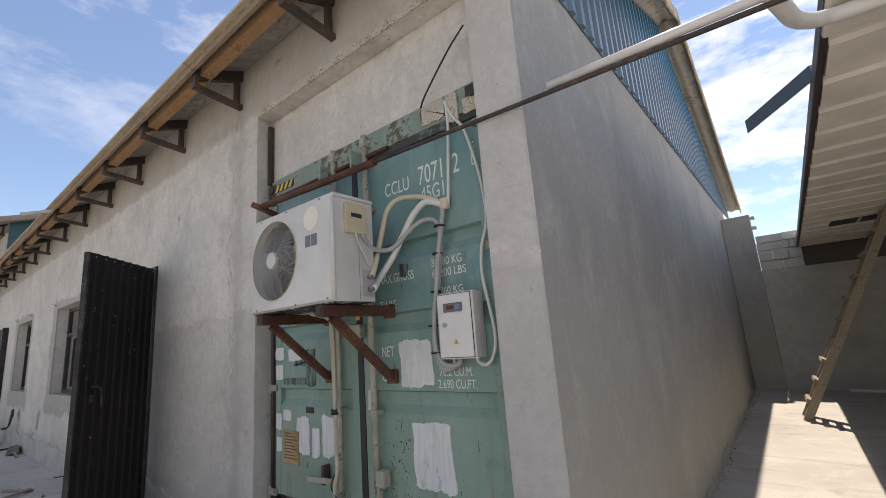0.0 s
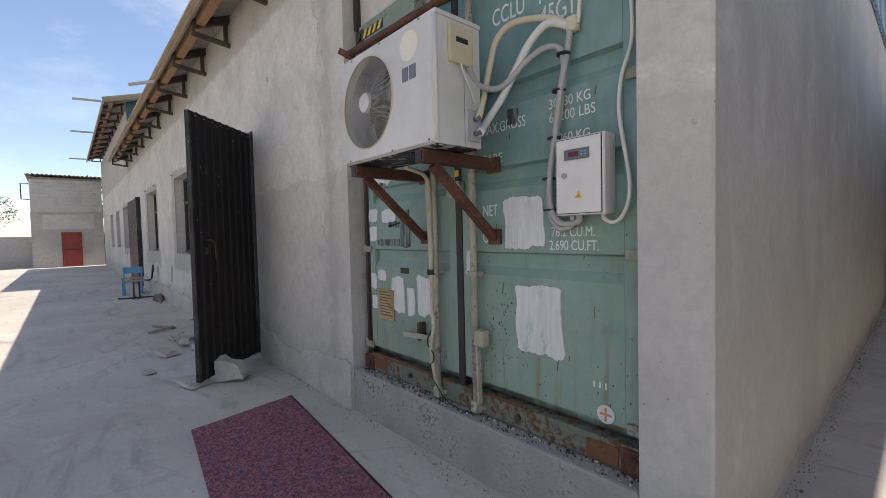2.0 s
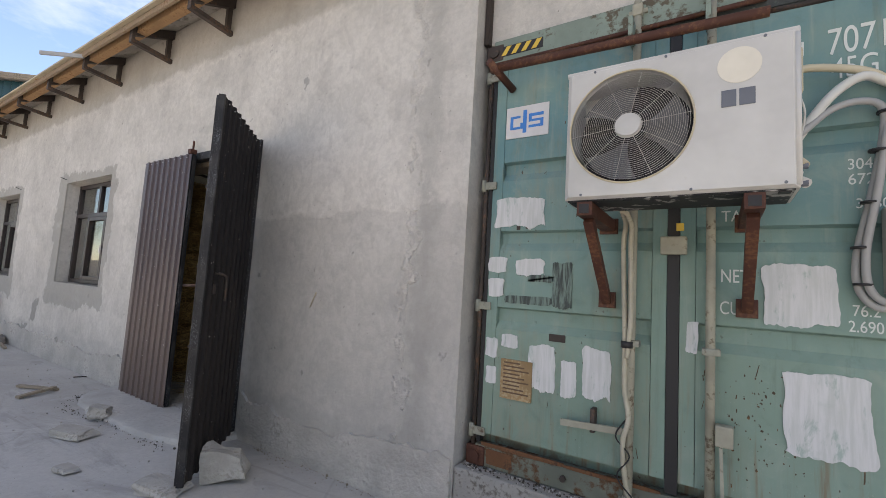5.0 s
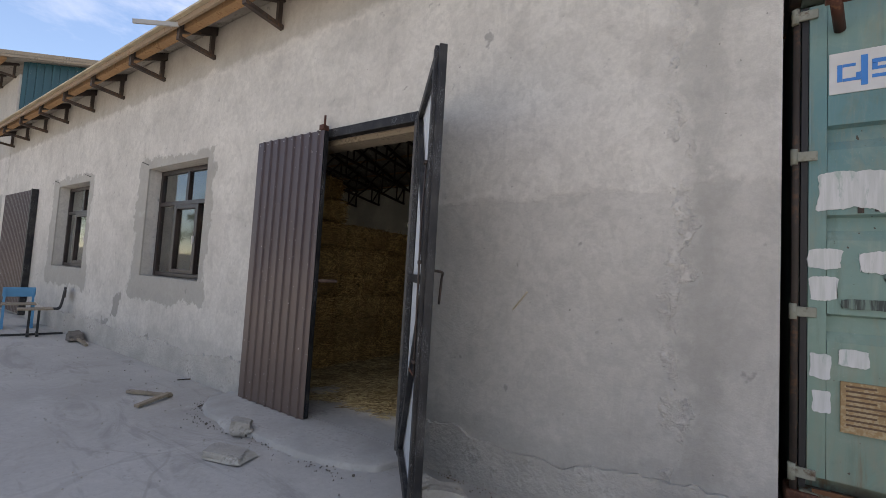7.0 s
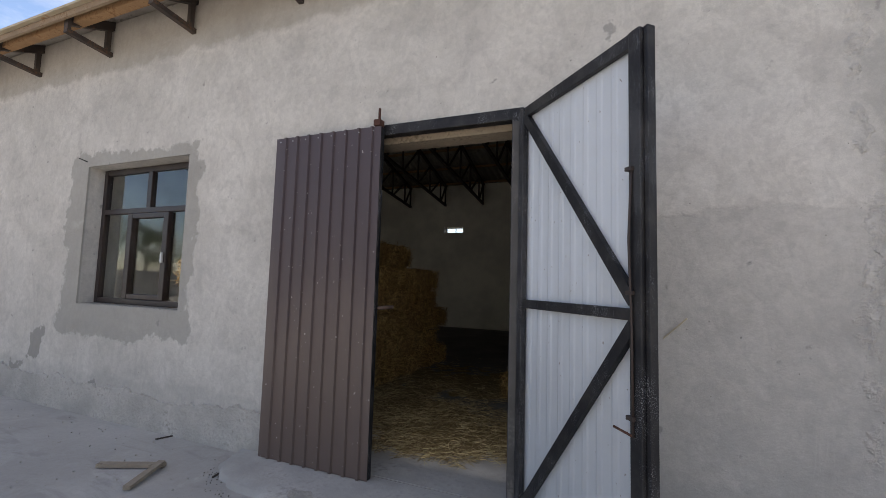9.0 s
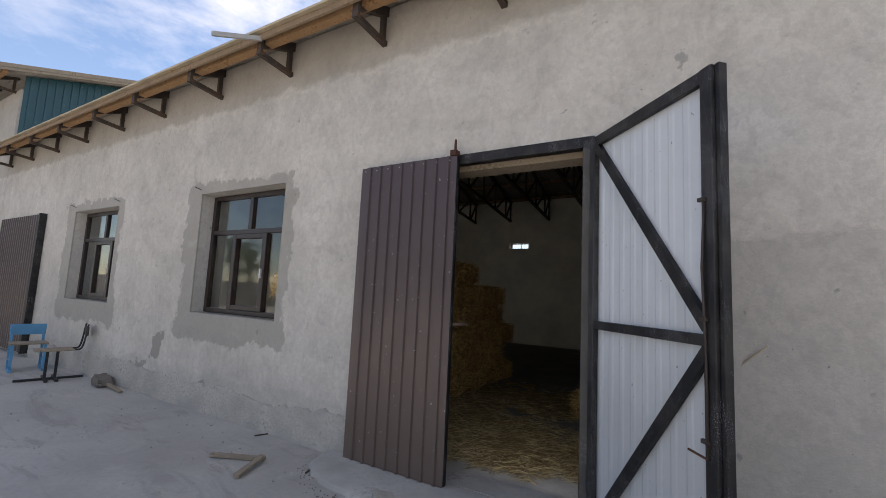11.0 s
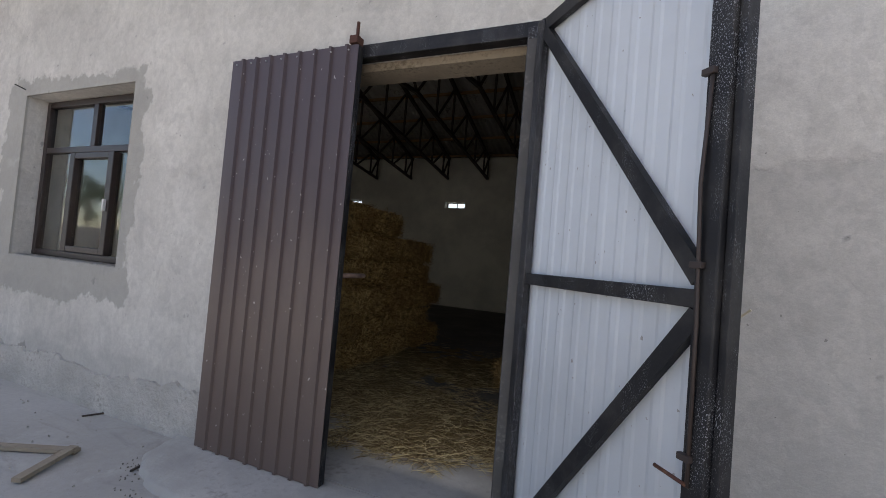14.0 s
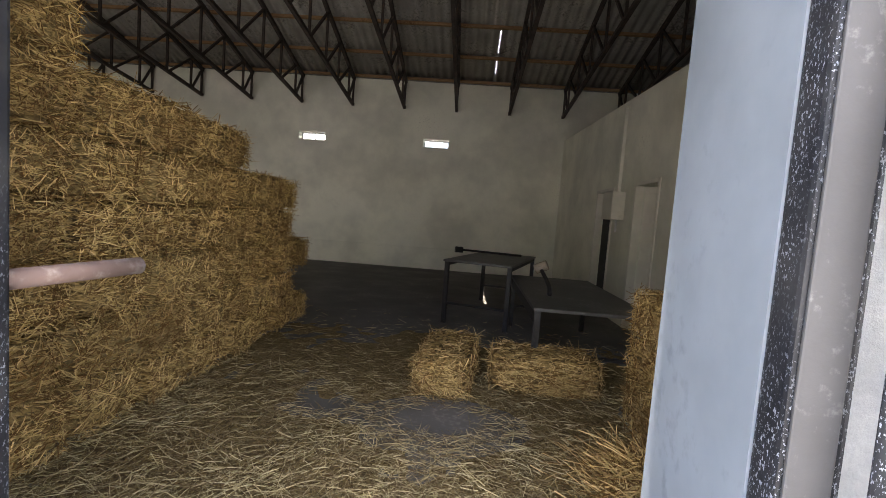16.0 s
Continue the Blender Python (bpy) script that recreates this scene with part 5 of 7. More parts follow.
# crumbling mortar along the lintel and foam at the header
rag = random.Random(77)
top, low = [], []
for i in range(151):
    x = -3.6 + i * 2.38 / 150
    top.append((x, 3.872 + max(0.0, 0.03 + 0.05 * noise.noise(Vector((x * 5, 1, 0)))) + rag.uniform(0.0, 0.02)))
    low.append((x, 3.858 + rag.uniform(-0.006, 0.004)))
tagged(put_mesh("mortar_crumbs", a_prism(low + top[::-1], "y", FRONT - 0.006, FRONT + 0.004), M_MORTAR), "crumbling pale mortar along the lintel edge", "mortar")
for i, (x0, x1, z0, z1) in enumerate(((-1.68, -1.48, 3.06, 3.20), (-1.46, -1.38, 3.0, 3.2), (-1.34, -1.22, 3.02, 3.12))):
    bm = brushed(x0, x1, z0, z1, 90 + i, 0.016)
    bmesh.ops.translate(bm, verts=bm.verts, vec=(0, -0.032, 0))
    tagged(put_mesh("mortar_smear", bm, M_MORTAR), "pale foam and mortar smeared on the header", "mortar", "mortar smears")

# ---- outdoor unit of the cooler ----
AX0, AX1, AY0, AY1, AZ0, AZ1 = -2.83, -1.945, 1.485, 1.80, 1.93, 2.555
ac = thing("air_conditioner", ((AX0 + AX1) / 2, (AY0 + AY1) / 2, AZ0), "white outdoor air-conditioning unit with yellowed fan ring", "air conditioner")
FX, FZ, FR = -2.548, 2.255, 0.262


def ac_front():
    """The front panel with a round hole for the fan."""
    bm = bmesh.new()
    n = 48
    ring = [(FX + FR * math.cos(2 * math.pi * i / n), FZ + FR * math.sin(2 * math.pi * i / n)) for i in range(n)]

    def outer(c, s):
        k = min(((AX1 - 0.02 - FX) if c > 0 else (FX - AX0 - 0.02)) / max(abs(c), 1e-6), ((AZ1 - 0.012 - FZ) if s > 0 else (FZ - AZ0 - 0.012)) / max(abs(s), 1e-6))
        return FX + c * k, FZ + s * k
    angs = sorted([2 * math.pi * i / n for i in range(n)] + [math.atan2(z - FZ, x - FX) % (2 * math.pi) for x in (AX0 + 0.02, AX1 - 0.02) for z in (AZ0 + 0.012, AZ1 - 0.012)])
    a = [bm.verts.new((FX + FR * math.cos(t), AY0, FZ + FR * math.sin(t))) for t in angs]
    c = [bm.verts.new((FX + FR * math.cos(t), AY0 + 0.05, FZ + FR * math.sin(t))) for t in angs]
    b = [bm.verts.new((outer(math.cos(t), math.sin(t))[0], AY0, outer(math.cos(t), math.sin(t))[1])) for t in angs]
    d = [bm.verts.new((v.co.x + (0.02 if v.co.x > -2 else -0.02 if v.co.x < AX0 + 0.03 else 0), AY0 + 0.02, v.co.z + (0.012 if v.co.z > AZ1 - 0.02 else -0.012 if v.co.z < AZ0 + 0.02 else 0))) for v in b]
    m = len(angs)
    for i in range(m):
        k = (i + 1) % m
        bm.faces.new((a[i], b[i], b[k], a[k]))
        bm.faces.new((c[i], a[i], a[k], c[k]))
        bm.faces.new((b[i], d[i], d[k], b[k]))
    return bm


part("front_panel", ac_front(), M_AC, ac)
shell = bmesh.new()
box(shell, AX0, AY0 + 0.021, AZ0, AX0 + 0.012, AY1, AZ1 - 0.014)
box(shell, AX1 - 0.012, AY0 + 0.021, AZ0, AX1, AY1, AZ1 - 0.014)
box(shell, AX0 + 0.013, AY1 - 0.012, AZ0, AX1 - 0.013, AY1, AZ1 - 0.014)
box(shell, AX0 + 0.013, AY0 + 0.06, AZ0, -2.2, AY1 - 0.2, AZ0 + 0.004)
part("casing", shell, M_AC, ac)
part("top_cover", a_box(AX0 - 0.006, AY0 + 0.012, AZ1 - 0.013, AX1 + 0.006, AY1 + 0.006, AZ1 + 0.012, bevel=0.008), M_AC, ac)
part("base_tray", a_box(AX0 + 0.014, AY0 + 0.022, AZ0 - 0.006, AX1 - 0.014, AY1 - 0.014, AZ0 - 0.001), speckled("peeling_black_tray", (0.018, 0.018, 0.019), (0.34, 0.33, 0.31), 0.6, 0, 3.5, 16, 0.55, 0.60, 0.3), ac, "black base tray with peeling paint")
part("fan_shroud", a_tube([(FX, AY0 + 0.18, FZ), (FX, AY0 + 0.185, FZ)], FR - 0.005, 40), M_BLACK, ac)
M_BLADE = flat("grey_fan_blade", (0.15, 0.16, 0.175), 0.4)
fan = part("fan", a_tube([(FX, AY0 + 0.06, FZ), (FX, AY0 + 0.12, FZ)], 0.06, 20), M_BLACK, ac, "dark three-bladed fan")
for k in range(3):
    bm = bmesh.new()
    rows = []
    for i in range(6):
        r = 0.05 + 0.185 * i / 5
        w = 0.35 + 0.3 * i / 5
        rows.append([bm.verts.new((FX + r * math.cos(k * 2.094 + s * w), AY0 + 0.09 - s * 0.035, FZ + r * math.sin(k * 2.094 + s * w))) for s in (-1, -0.4, 0.2, 1)])
    for p, q in zip(rows, rows[1:]):
        for i in range(3):
            bm.faces.new((p[i], p[i + 1], q[i + 1], q[i]))
    bmesh.ops.solidify(bm, geom=bm.faces[:], thickness=0.003)
    part("blade", bm, M_BLADE, fan)


def hoop(bm, r, y, rad, seg=48, tub=5):
    rows = []
    for i in range(seg):
        a = 2 * math.pi * i / seg
        rows.append([bm.verts.new((FX + (r + rad * math.cos(2 * math.pi * k / tub)) * math.cos(a), y + rad * math.sin(2 * math.pi * k / tub), FZ + (r + rad * math.cos(2 * math.pi * k / tub)) * math.sin(a))) for k in range(tub)])
    for i in range(seg):
        p, q = rows[i], rows[(i + 1) % seg]
        for k in range(tub):
            bm.faces.new((p[k], p[(k + 1) % tub], q[(k + 1) % tub], q[k])).smooth = True


guard = part("fan_guard", a_tube([(FX, AY0 - 0.008, FZ), (FX, AY0 - 0.004, FZ)], 0.058, 20), M_AC, ac, "white wire fan guard")
for i in range(22):
    ring = bmesh.new()
    hoop(ring, 0.06 + i * 0.0088, AY0 - 0.012 + 0.012 * (i / 22) ** 2, 0.0009)
    part("guard_ring", ring, M_AC, guard)
for k in range(10):
    a = 2 * math.pi * k / 10 + 0.1
    part("guard_spoke", a_tube([(FX + 0.05 * math.cos(a), AY0 - 0.010, FZ + 0.05 * math.sin(a)), (FX + 0.25 * math.cos(a), AY0 + 0.0, FZ + 0.25 * math.sin(a))], 0.0012, 5), M_AC, guard)
rim = bmesh.new()
hoop(rim, FR - 0.002, AY0 - 0.001, 0.0045, 56, 8)
part("fan_ring", rim, M_YELLOWED, ac, "yellowed plastic ring")
part("fan_cap", a_tube([(FX, AY0 - 0.02, FZ), (FX, AY0 - 0.006, FZ)], 0.052, 24), M_AC, ac)
M_LOGOGREY = flat("logo_grey", (0.12, 0.13, 0.15), 0.5)
# maker's mark: two plain grey blocks and a pale disc
bm = box(a_box(-2.195, AY0 - 0.003, 2.275, -2.145, AY0 + 0.002, 2.345, bevel=0.001), -2.135, AY0 - 0.003, 2.275, -2.082, AY0 + 0.002, 2.345, bevel=0.001)
part("maker_mark", bm, M_LOGOGREY, ac)
M_LOGOPALE = flat("faded_mark", (0.66, 0.62, 0.52), 0.5)
bm = a_tube([(-2.135, AY0 + 0.001, 2.445), (-2.135, AY0 - 0.002, 2.445)], 0.075, 32)
part("faded_mark", bm, M_LOGOPALE, ac, "faded round emblem")
part("service_cover", a_box(AX1 - 0.002, AY0 + 0.09, 2.33, AX1 + 0.022, AY0 + 0.25, 2.515, bevel=0.008), M_YELLOWED, ac, "yellowed service cover")
part("cover_slot", a_box(AX1 + 0.0225, AY0 + 0.13, 2.43, AX1 + 0.024, AY0 + 0.21, 2.455), M_BLACK, ac)
part("valve_plate", a_box(AX1 + 0.001, AY0 + 0.22, 1.96, AX1 + 0.012, AY0 + 0.30, 2.12), M_GREYHOSE, ac)
for z in (2.0, 2.075):
    part("valve", a_tube([(AX1 + 0.0, AY0 + 0.26, z), (AX1 + 0.055, AY0 + 0.26, z)], 0.014, 10), M_LOGOGREY, ac)
for x, z in ((-2.75, 1.95), (-2.30, 1.945), (-1.99, 1.95), (-2.70, 2.54), (-2.4, 2.545), (-2.05, 2.545)):
    part("screw", a_tube([(x, AY0 + 0.001, z), (x, AY0 - 0.004, z)], 0.006, 8), M_LOGOGREY, ac)


part("seam", a_box(AX1 + 0.0002, AY0 + 0.198, AZ0 + 0.01, AX1 + 0.0014, AY0 + 0.2005, AZ1 - 0.02), M_LOGOGREY, ac)
part("corner_trim", a_tube([(AX1 - 0.006, AY0 + 0.016, AZ0 + 0.012), (AX1 - 0.006, AY0 + 0.016, AZ1 - 0.016)], 0.012, 12), M_AC, ac)
part("cover_wire", a_tube([(AX1 + 0.02, AY0 + 0.16, 2.335), (AX1 + 0.035, AY0 + 0.17, 2.27), (AX1 + 0.03, AY0 + 0.22, 2.20), (AX1 + 0.015, AY0 + 0.26, 2.15)], 0.004, 6), M_WHITEHOSE, ac)
for x in (-2.78, -2.55, -2.2, -1.99):
    part("tray_foot", a_box(x - 0.02, AY0 + 0.03, AZ0 - 0.012, x + 0.02, AY0 + 0.07, AZ0 - 0.0062, bevel=0.002), M_BLACK, ac)


def support(x):
    t = thing("unit_support", (x, CY, 1.42), "rust-brown welded angle support under the unit", "bracket", "unit supports")
    part("arm", a_box(x - 0.035, AY0 + 0.01, AZ0 - 0.075, x + 0.035, CY - 0.012, AZ0 - 0.01, bevel=0.004), M_RUST, t)
    part("brace", a_beam((x, AY0 + 0.10, AZ0 - 0.08), (x, CY - 0.03, 1.46), 0.045, 0.045), M_RUST, t)
    part("end_cap", a_box(x - 0.022, AY0 + 0.006, AZ0 - 0.065, x + 0.022, AY0 + 0.012, AZ0 - 0.022), M_BLACK, t)
    part("foot_plate", a_box(x - 0.045, CY - 0.03, 1.42, x + 0.045, CY - 0.008, 1.51, bevel=0.004), M_RUST, t)
    part("foot_plate", a_box(x - 0.05, CY - 0.03, AZ0 - 0.09, x + 0.05, CY - 0.0125, AZ0 + 0.0, bevel=0.004), M_RUST, t)
    return t


support(-2.735)
support(-2.085)

# ---- control box, cables, pipe ----
cb = thing("control_box", (-1.475, 2.0, 1.565), "white steel refrigeration control box with small display", "control box")
part("case", a_box(-1.602, 1.965, 1.565, -1.345, 2.064, 1.935, bevel=0.004), M_AC, cb)
part("door", a_box(-1.592, 1.958, 1.575, -1.362, 1.9645, 1.925, bevel=0.002), M_PIPEWHITE, cb)
part("door_gap", a_box(-1.5955, 1.9625, 1.5715, -1.3585, 1.9648, 1.9285), M_BLACK, cb)
disp = part("display", a_box(-1.545, 1.948, 1.825, -1.415, 1.957, 1.875, bevel=0.004), M_LOGOGREY, cb, "dark grey controller with a red readout")
M_RED = flat("dim_red_readout", (0.10, 0.012, 0.016), 0.3)
M_CYAN = flat("blue_keys", (0.08, 0.35, 0.5), 0.4)
part("readout", a_box(-1.52, 1.946, 1.838, -1.468, 1.9478, 1.862), M_RED, disp)
for i in range(4):
    part("key", a_box(-1.455 + 0.017 * (i % 2), 1.946, 1.84 + 0.014 * (i // 2), -1.445 + 0.017 * (i % 2), 1.9478, 1.848 + 0.014 * (i // 2)), M_CYAN, disp)
part("lock", a_tube([(-1.548, 1.957, 1.755), (-1.548, 1.95, 1.755)], 0.014, 14), M_GREYHOSE, cb, "round steel lock")
part("lock_slot", a_box(-1.551, 1.948, 1.747, -1.545, 1.9498, 1.763), M_CYAN, cb)
part("warning_sign", a_prism([(-1.492, 1.645), (-1.458, 1.645), (-1.475, 1.678)], "y", 1.9555, 1.9578), M_YELLOW, cb, "yellow triangle warning sign")
part("warning_mark", a_prism([(-1.477, 1.65), (-1.472, 1.65), (-1.4735, 1.667)], "y", 1.9545, 1.9554), M_BLACK, cb)

M_RODCABLE = speckled("grimy_cream_cable", (0.43, 0.40, 0.31), (0.25, 0.22, 0.16), 0.6, 0, 6, 30, 0.55, 0.68, 0.1)
cable = lambda name, pts, r, m, label: tagged(put_mesh(name, a_tube(pts, r, 10, 6), m), label, "cable")
cable("refrigerant_hose", [(-1.90, 1.74, 2.075), (-1.96, 1.84, 2.20), (-1.985, 1.93, 2.42), (-1.965, 1.97, 2.555), (-1.88, 1.99, 2.605), (-1.76, 2.0, 2.59), (-1.64, 2.01, 2.55), (-1.56, 2.045, 2.50)], 0.018, M_CREAMHOSE, "cream foam-wrapped refrigerant hose")
cable("refrigerant_hose", [(-1.895, 1.745, 2.0), (-1.96, 1.86, 2.08), (-1.92, 1.94, 2.21), (-1.85, 1.97, 2.34), (-1.76, 1.985, 2.465), (-1.66, 2.0, 2.53), (-1.57, 2.04, 2.50)], 0.021, M_WHITEHOSE, "white wrapped refrigerant hose")
cable("conduit", [(-1.93, 1.70, 2.33), (-1.95, 1.80, 2.26), (-1.90, 1.92, 2.265), (-1.78, 1.99, 2.385), (-1.68, 2.01, 2.42), (-1.60, 2.02, 2.385), (-1.595, 2.035, 2.25), (-1.64, 2.035, 1.98), (-1.69, 2.035, 1.72), (-1.685, 2.035, 1.58), (-1.63, 2.035, 1.505), (-1.56, 2.035, 1.52), (-1.55, 2.03, 1.572)], 0.016, M_GREYHOSE, "grey corrugated conduit tied to the door")
cable("conduit", [(-1.555, 2.035, 2.47), (-1.575, 2.03, 2.35), (-1.60, 2.01, 2.18), (-1.63, 2.005, 1.97), (-1.665, 2.005, 1.75), (-1.66, 2.01, 1.60), (-1.61, 2.02, 1.53), (-1.52, 2.03, 1.535), (-1.515, 2.03, 1.572)], 0.016, M_GREYHOSE, "grey corrugated conduit tied to the door")
cable("white_cable", [(-1.46, 2.02, 3.16), (-1.465, 2.035, 3.0), (-1.49, 2.04, 2.75), (-1.515, 2.04, 2.49)], 0.010, M_WHITEHOSE, "white cable hanging from the header")
cable("white_cable", [(-1.47, 2.02, 3.15), (-1.42, 2.035, 3.03), (-1.35, 2.04, 2.92), (-1.27, 2.04, 2.6), (-1.252, 2.04, 2.34), (-1.30, 2.035, 2.17), (-1.31, 2.035, 2.0), (-1.265, 2.035, 1.70), (-1.29, 2.035, 1.57), (-1.34, 2.035, 1.525), (-1.385, 2.03, 1.545), (-1.388, 2.03, 1.572)], 0.010, M_WHITEHOSE, "white cable looping to the control box")
cable("grey_cable", [(-2.62, 1.80, 1.925), (-2.63, 1.97, 1.88), (-2.645, 2.0, 1.75), (-2.63, 2.005, 1.3), (-2.625, 2.005, 1.0), (-2.60, 1.99, 0.85), (-2.625, 1.985, 0.72), (-2.61, 2.0, 0.52), (-2.58, 2.01, 0.42)], 0.0135, M_RODCABLE, "pale cable running down the locking rod")
cable("grey_cable", [(-2.60, 1.80, 1.915), (-2.598, 1.95, 1.87), (-2.606, 1.985, 1.75), (-2.598, 1.985, 1.4), (-2.61, 1.99, 1.22), (-2.618, 2.0, 1.16)], 0.0125, M_RODCABLE, "cream cable hanging below the cooling unit")
tagged(put_mesh("tape_band", a_tube([(-2.617, 1.998, 1.25), (-2.617, 1.998, 1.215)], 0.031, 14), M_BLACK), "black tape round the two cables", "tape")
cable("black_wire", [(-2.60, 1.99, 0.86), (-2.66, 1.98, 0.75), (-2.59, 1.98, 0.66), (-2.65, 1.985, 0.55), (-2.58, 1.99, 0.46), (-2.50, 2.0, 0.38), (-2.36, 1.99, 0.366), (-2.25, 2.0, 0.366)], 0.004, M_BLACK, "thin black wire looped round the rod")
cable("rope", [(-1.22, FRONT - 0.0, 3.525), (-1.35, FRONT - 0.012, 3.40), (-1.55, FRONT - 0.004, 3.20), (-1.60, FRONT + 0.002, 3.13)], 0.006, M_BLACK, "thin dark wire slung over the container")
foam = tagged(put_mesh("foam_blob", a_box(-1.575, 2.02, 2.46, -1.515, 2.066, 2.535, bevel=0.014), M_CREAMHOSE), "cream foam seal where the hoses enter", "foam seal")
for x, z in ((-1.585, 2.36), (-1.615, 2.19), (-1.645, 1.96), (-1.68, 1.76), (-1.675, 1.60)):
    tagged(put_mesh("cable_tie", a_tube([(x, 2.02, z - 0.005), (x, 2.02, z + 0.005)], 0.034, 14), M_BLACK), "black cable tie round the conduits", "cable tie", "cable ties")

rail = thing("pipe_rail", (-3.42, 1.88, 2.9), "rust-brown steel pipe carried across the container", "pipe")
PIPE = lambda x: (x, 1.881 + 0.0129 * (x + 3.422), 2.917 - 0.025 * (x + 3.422))
part("thick_pipe", a_tube([PIPE(-3.46), PIPE(-2.0)], 0.026, 14), M_RUST, rail)
part("thin_pipe", a_tube([PIPE(-2.02), PIPE(0.50)], 0.012, 10), M_OLDSTEEL, rail)
part("stub", a_tube([(-3.44, 1.80, 2.93), (-3.38, 2.06, 2.84)], 0.025, 12), M_RUST, rail)
for x in (-2.62, -2.25):
    part("clamp", a_box(x - 0.012, 1.90, 2.92, x + 0.012, 2.04, 3.05, bevel=0.005), M_HEADER, rail)
dp = thing("drainpipe", (-0.2, 1.9, 2.9), "white drainpipe resting on the thin steel pipe", "drainpipe")
part("pipe", a_tube([(-0.74, 1.915, 2.885), (0.30, 1.925, 2.865)], 0.021, 16), M_PIPEWHITE, dp)
part("elbow", a_tube([(0.17, 1.96, 2.872), (0.20, 2.05, 2.86), (0.235, 2.18, 2.87), (0.29, 2.30, 2.90), (0.35, 2.42, 2.95), (0.46, 2.46, 2.96), (0.8, 2.48, 2.96)], 0.034, 16, 5), M_PIPEWHITE, dp)

# ---- side passage ----
RW = 12.26
structure("wall_passage_end", a_box(-0.33, RW, -0.1, 4.2, RW + 0.3, 2.62), M_REAR, "rough dark rendered wall at the end of the passage", "wall")
structure("wall_passage_pillar", a_box(X_SIDE + 0.004, RW - 0.06, -0.1, -0.334, RW + 0.3, 3.96, bevel=0.015), M_SIDE, "grey rendered pillar against the barn", "wall")
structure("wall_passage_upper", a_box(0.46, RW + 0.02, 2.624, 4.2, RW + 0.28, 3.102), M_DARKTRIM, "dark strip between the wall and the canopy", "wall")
rnd = random.Random(5)
top_course = thing("block_course", (0.05, RW + 0.12, 2.62), "loose pale blocks stacked on the passage wall", "blocks")
for z0, z1, cuts in ((2.624, 2.83, (-0.325, 0.10, 0.455)), (2.834, 3.07, (-0.325, -0.06, 0.22, 0.452)), (3.075, 3.25, (-0.325, 0.27, 0.44)), (3.254, 3.43, (-0.31, 0.16, 0.452))):
    for a, b in zip(cuts, cuts[1:]):
        part("block", a_box(a + 0.002, RW - 0.03 + rnd.uniform(0, 0.05), z0, b - 0.002, RW + 0.28, z1 - rnd.uniform(0.001, 0.006), bevel=0.012), M_BLOCK, top_course)
for z in (3.86, 3.62):
    tagged(put_mesh("brick_stub", a_box(-0.332, RW - 0.02, z, -0.24, RW + 0.2, z + 0.055, bevel=0.006), M_BLOCK), "brick end sticking out of the pillar", "brick", "brick stubs")

# canopy of the next building: cream siding boards, dark edge trim
SOF = 3.07
can = thing("canopy", (2.0, 7.0, SOF), "cream siding soffit of the neighbouring canopy with dark trim", "canopy", "", "structure")
PITCH = 0.505
y = 2.80
while y < RW - 0.05:
    y1 = min(y + PITCH, RW - 0.01)
    part("siding_board", a_prism([(y + 0.03, SOF + 0.02), (y + 0.034, SOF - 0.004), (y + 0.10, SOF - 0.006), (y + 0.125, SOF - 0.030), (y1 - 0.02, SOF - 0.034), (y1, SOF - 0.022), (y1, SOF + 0.03), (y + 0.03, SOF + 0.03)], "x", 0.42, 4.2), M_SIDING, can)
    y += PITCH
part("edge_trim", a_box(0.375, 2.45, SOF - 0.03, 0.413, RW - 0.01, SOF + 0.05, bevel=0.006), M_DARKTRIM, can, "dark brown edge trim")
part("deck", a_box(0.414, 2.35, SOF + 0.034, 4.2, RW + 0.3, SOF + 0.2), M_SIDING, can)
part("front_board", a_box(0.38, 2.30, SOF - 0.05, 4.2, 2.78, SOF + 0.03, bevel=0.02), M_SIDING, can, "cream boxed front edge")
# the shade of a gap between boards, put in as a black panel
part("light_slot", a_box(0.78, 9.2, SOF - 0.034, 2.6, 9.75, SOF - 0.027), M_BLACK, can, "black panel standing in for a dark gap in the soffit")
part("light_slot_bar", a_box(1.12, 9.2, SOF - 0.04, 1.16, 9.75, SOF - 0.0345), M_SIDING, can)
structure("wall_neighbour", a_box(4.204, 2.0, -0.1, 4.5, RW + 0.3, 3.4), M_SIDING, "cream wall of the neighbouring building", "wall")
flash = tagged(put_mesh("metal_flashing", a_prism([(0, -0.065), (0.004, -0.065), (0.004, 0.04), (0.115, 0.06), (0.115, 0.066), (0, 0.048)], "x", 0.0, 0.78), M_BLUE), "bent blue metal flashing lying on the canopy edge", "flashing")
flash.matrix_basis = pose(0.0, 4.30, 3.24, 0, 0, -59)


def timber_ladder():
    """A leaning ladder: two rails and blocks nailed on as rungs."""
    foot, a, b, h = Vector((-0.085, 8.97, 0.0)), 0.4815, -0.172, 3.04
    d = Vector((a, b, 1.0))
    w = Vector((-0.02, 1.0, 0)).normalized() * 0.42
    t = thing("timber_ladder", foot, "rough timber ladder leaning on the canopy", "ladder")
    side = w.normalized()
    up = side.cross(d.normalized())
    for k in (0, 1):
        part("rail", a_beam(foot + w * k, foot + d * h + w * k, 0.05, 0.11, up), M_GREYTIMBER, t)
    i = 0
    z = 0.28
    while z < h - 0.1:
        p = foot + d * z + up * (0.075 if up.x < 0 else -0.075)
        part("rung", a_beam(p - side * 0.05, p + w + side * 0.05, 0.045, 0.06, up), M_GREYTIMBER, t)
        z += 0.30
    return t


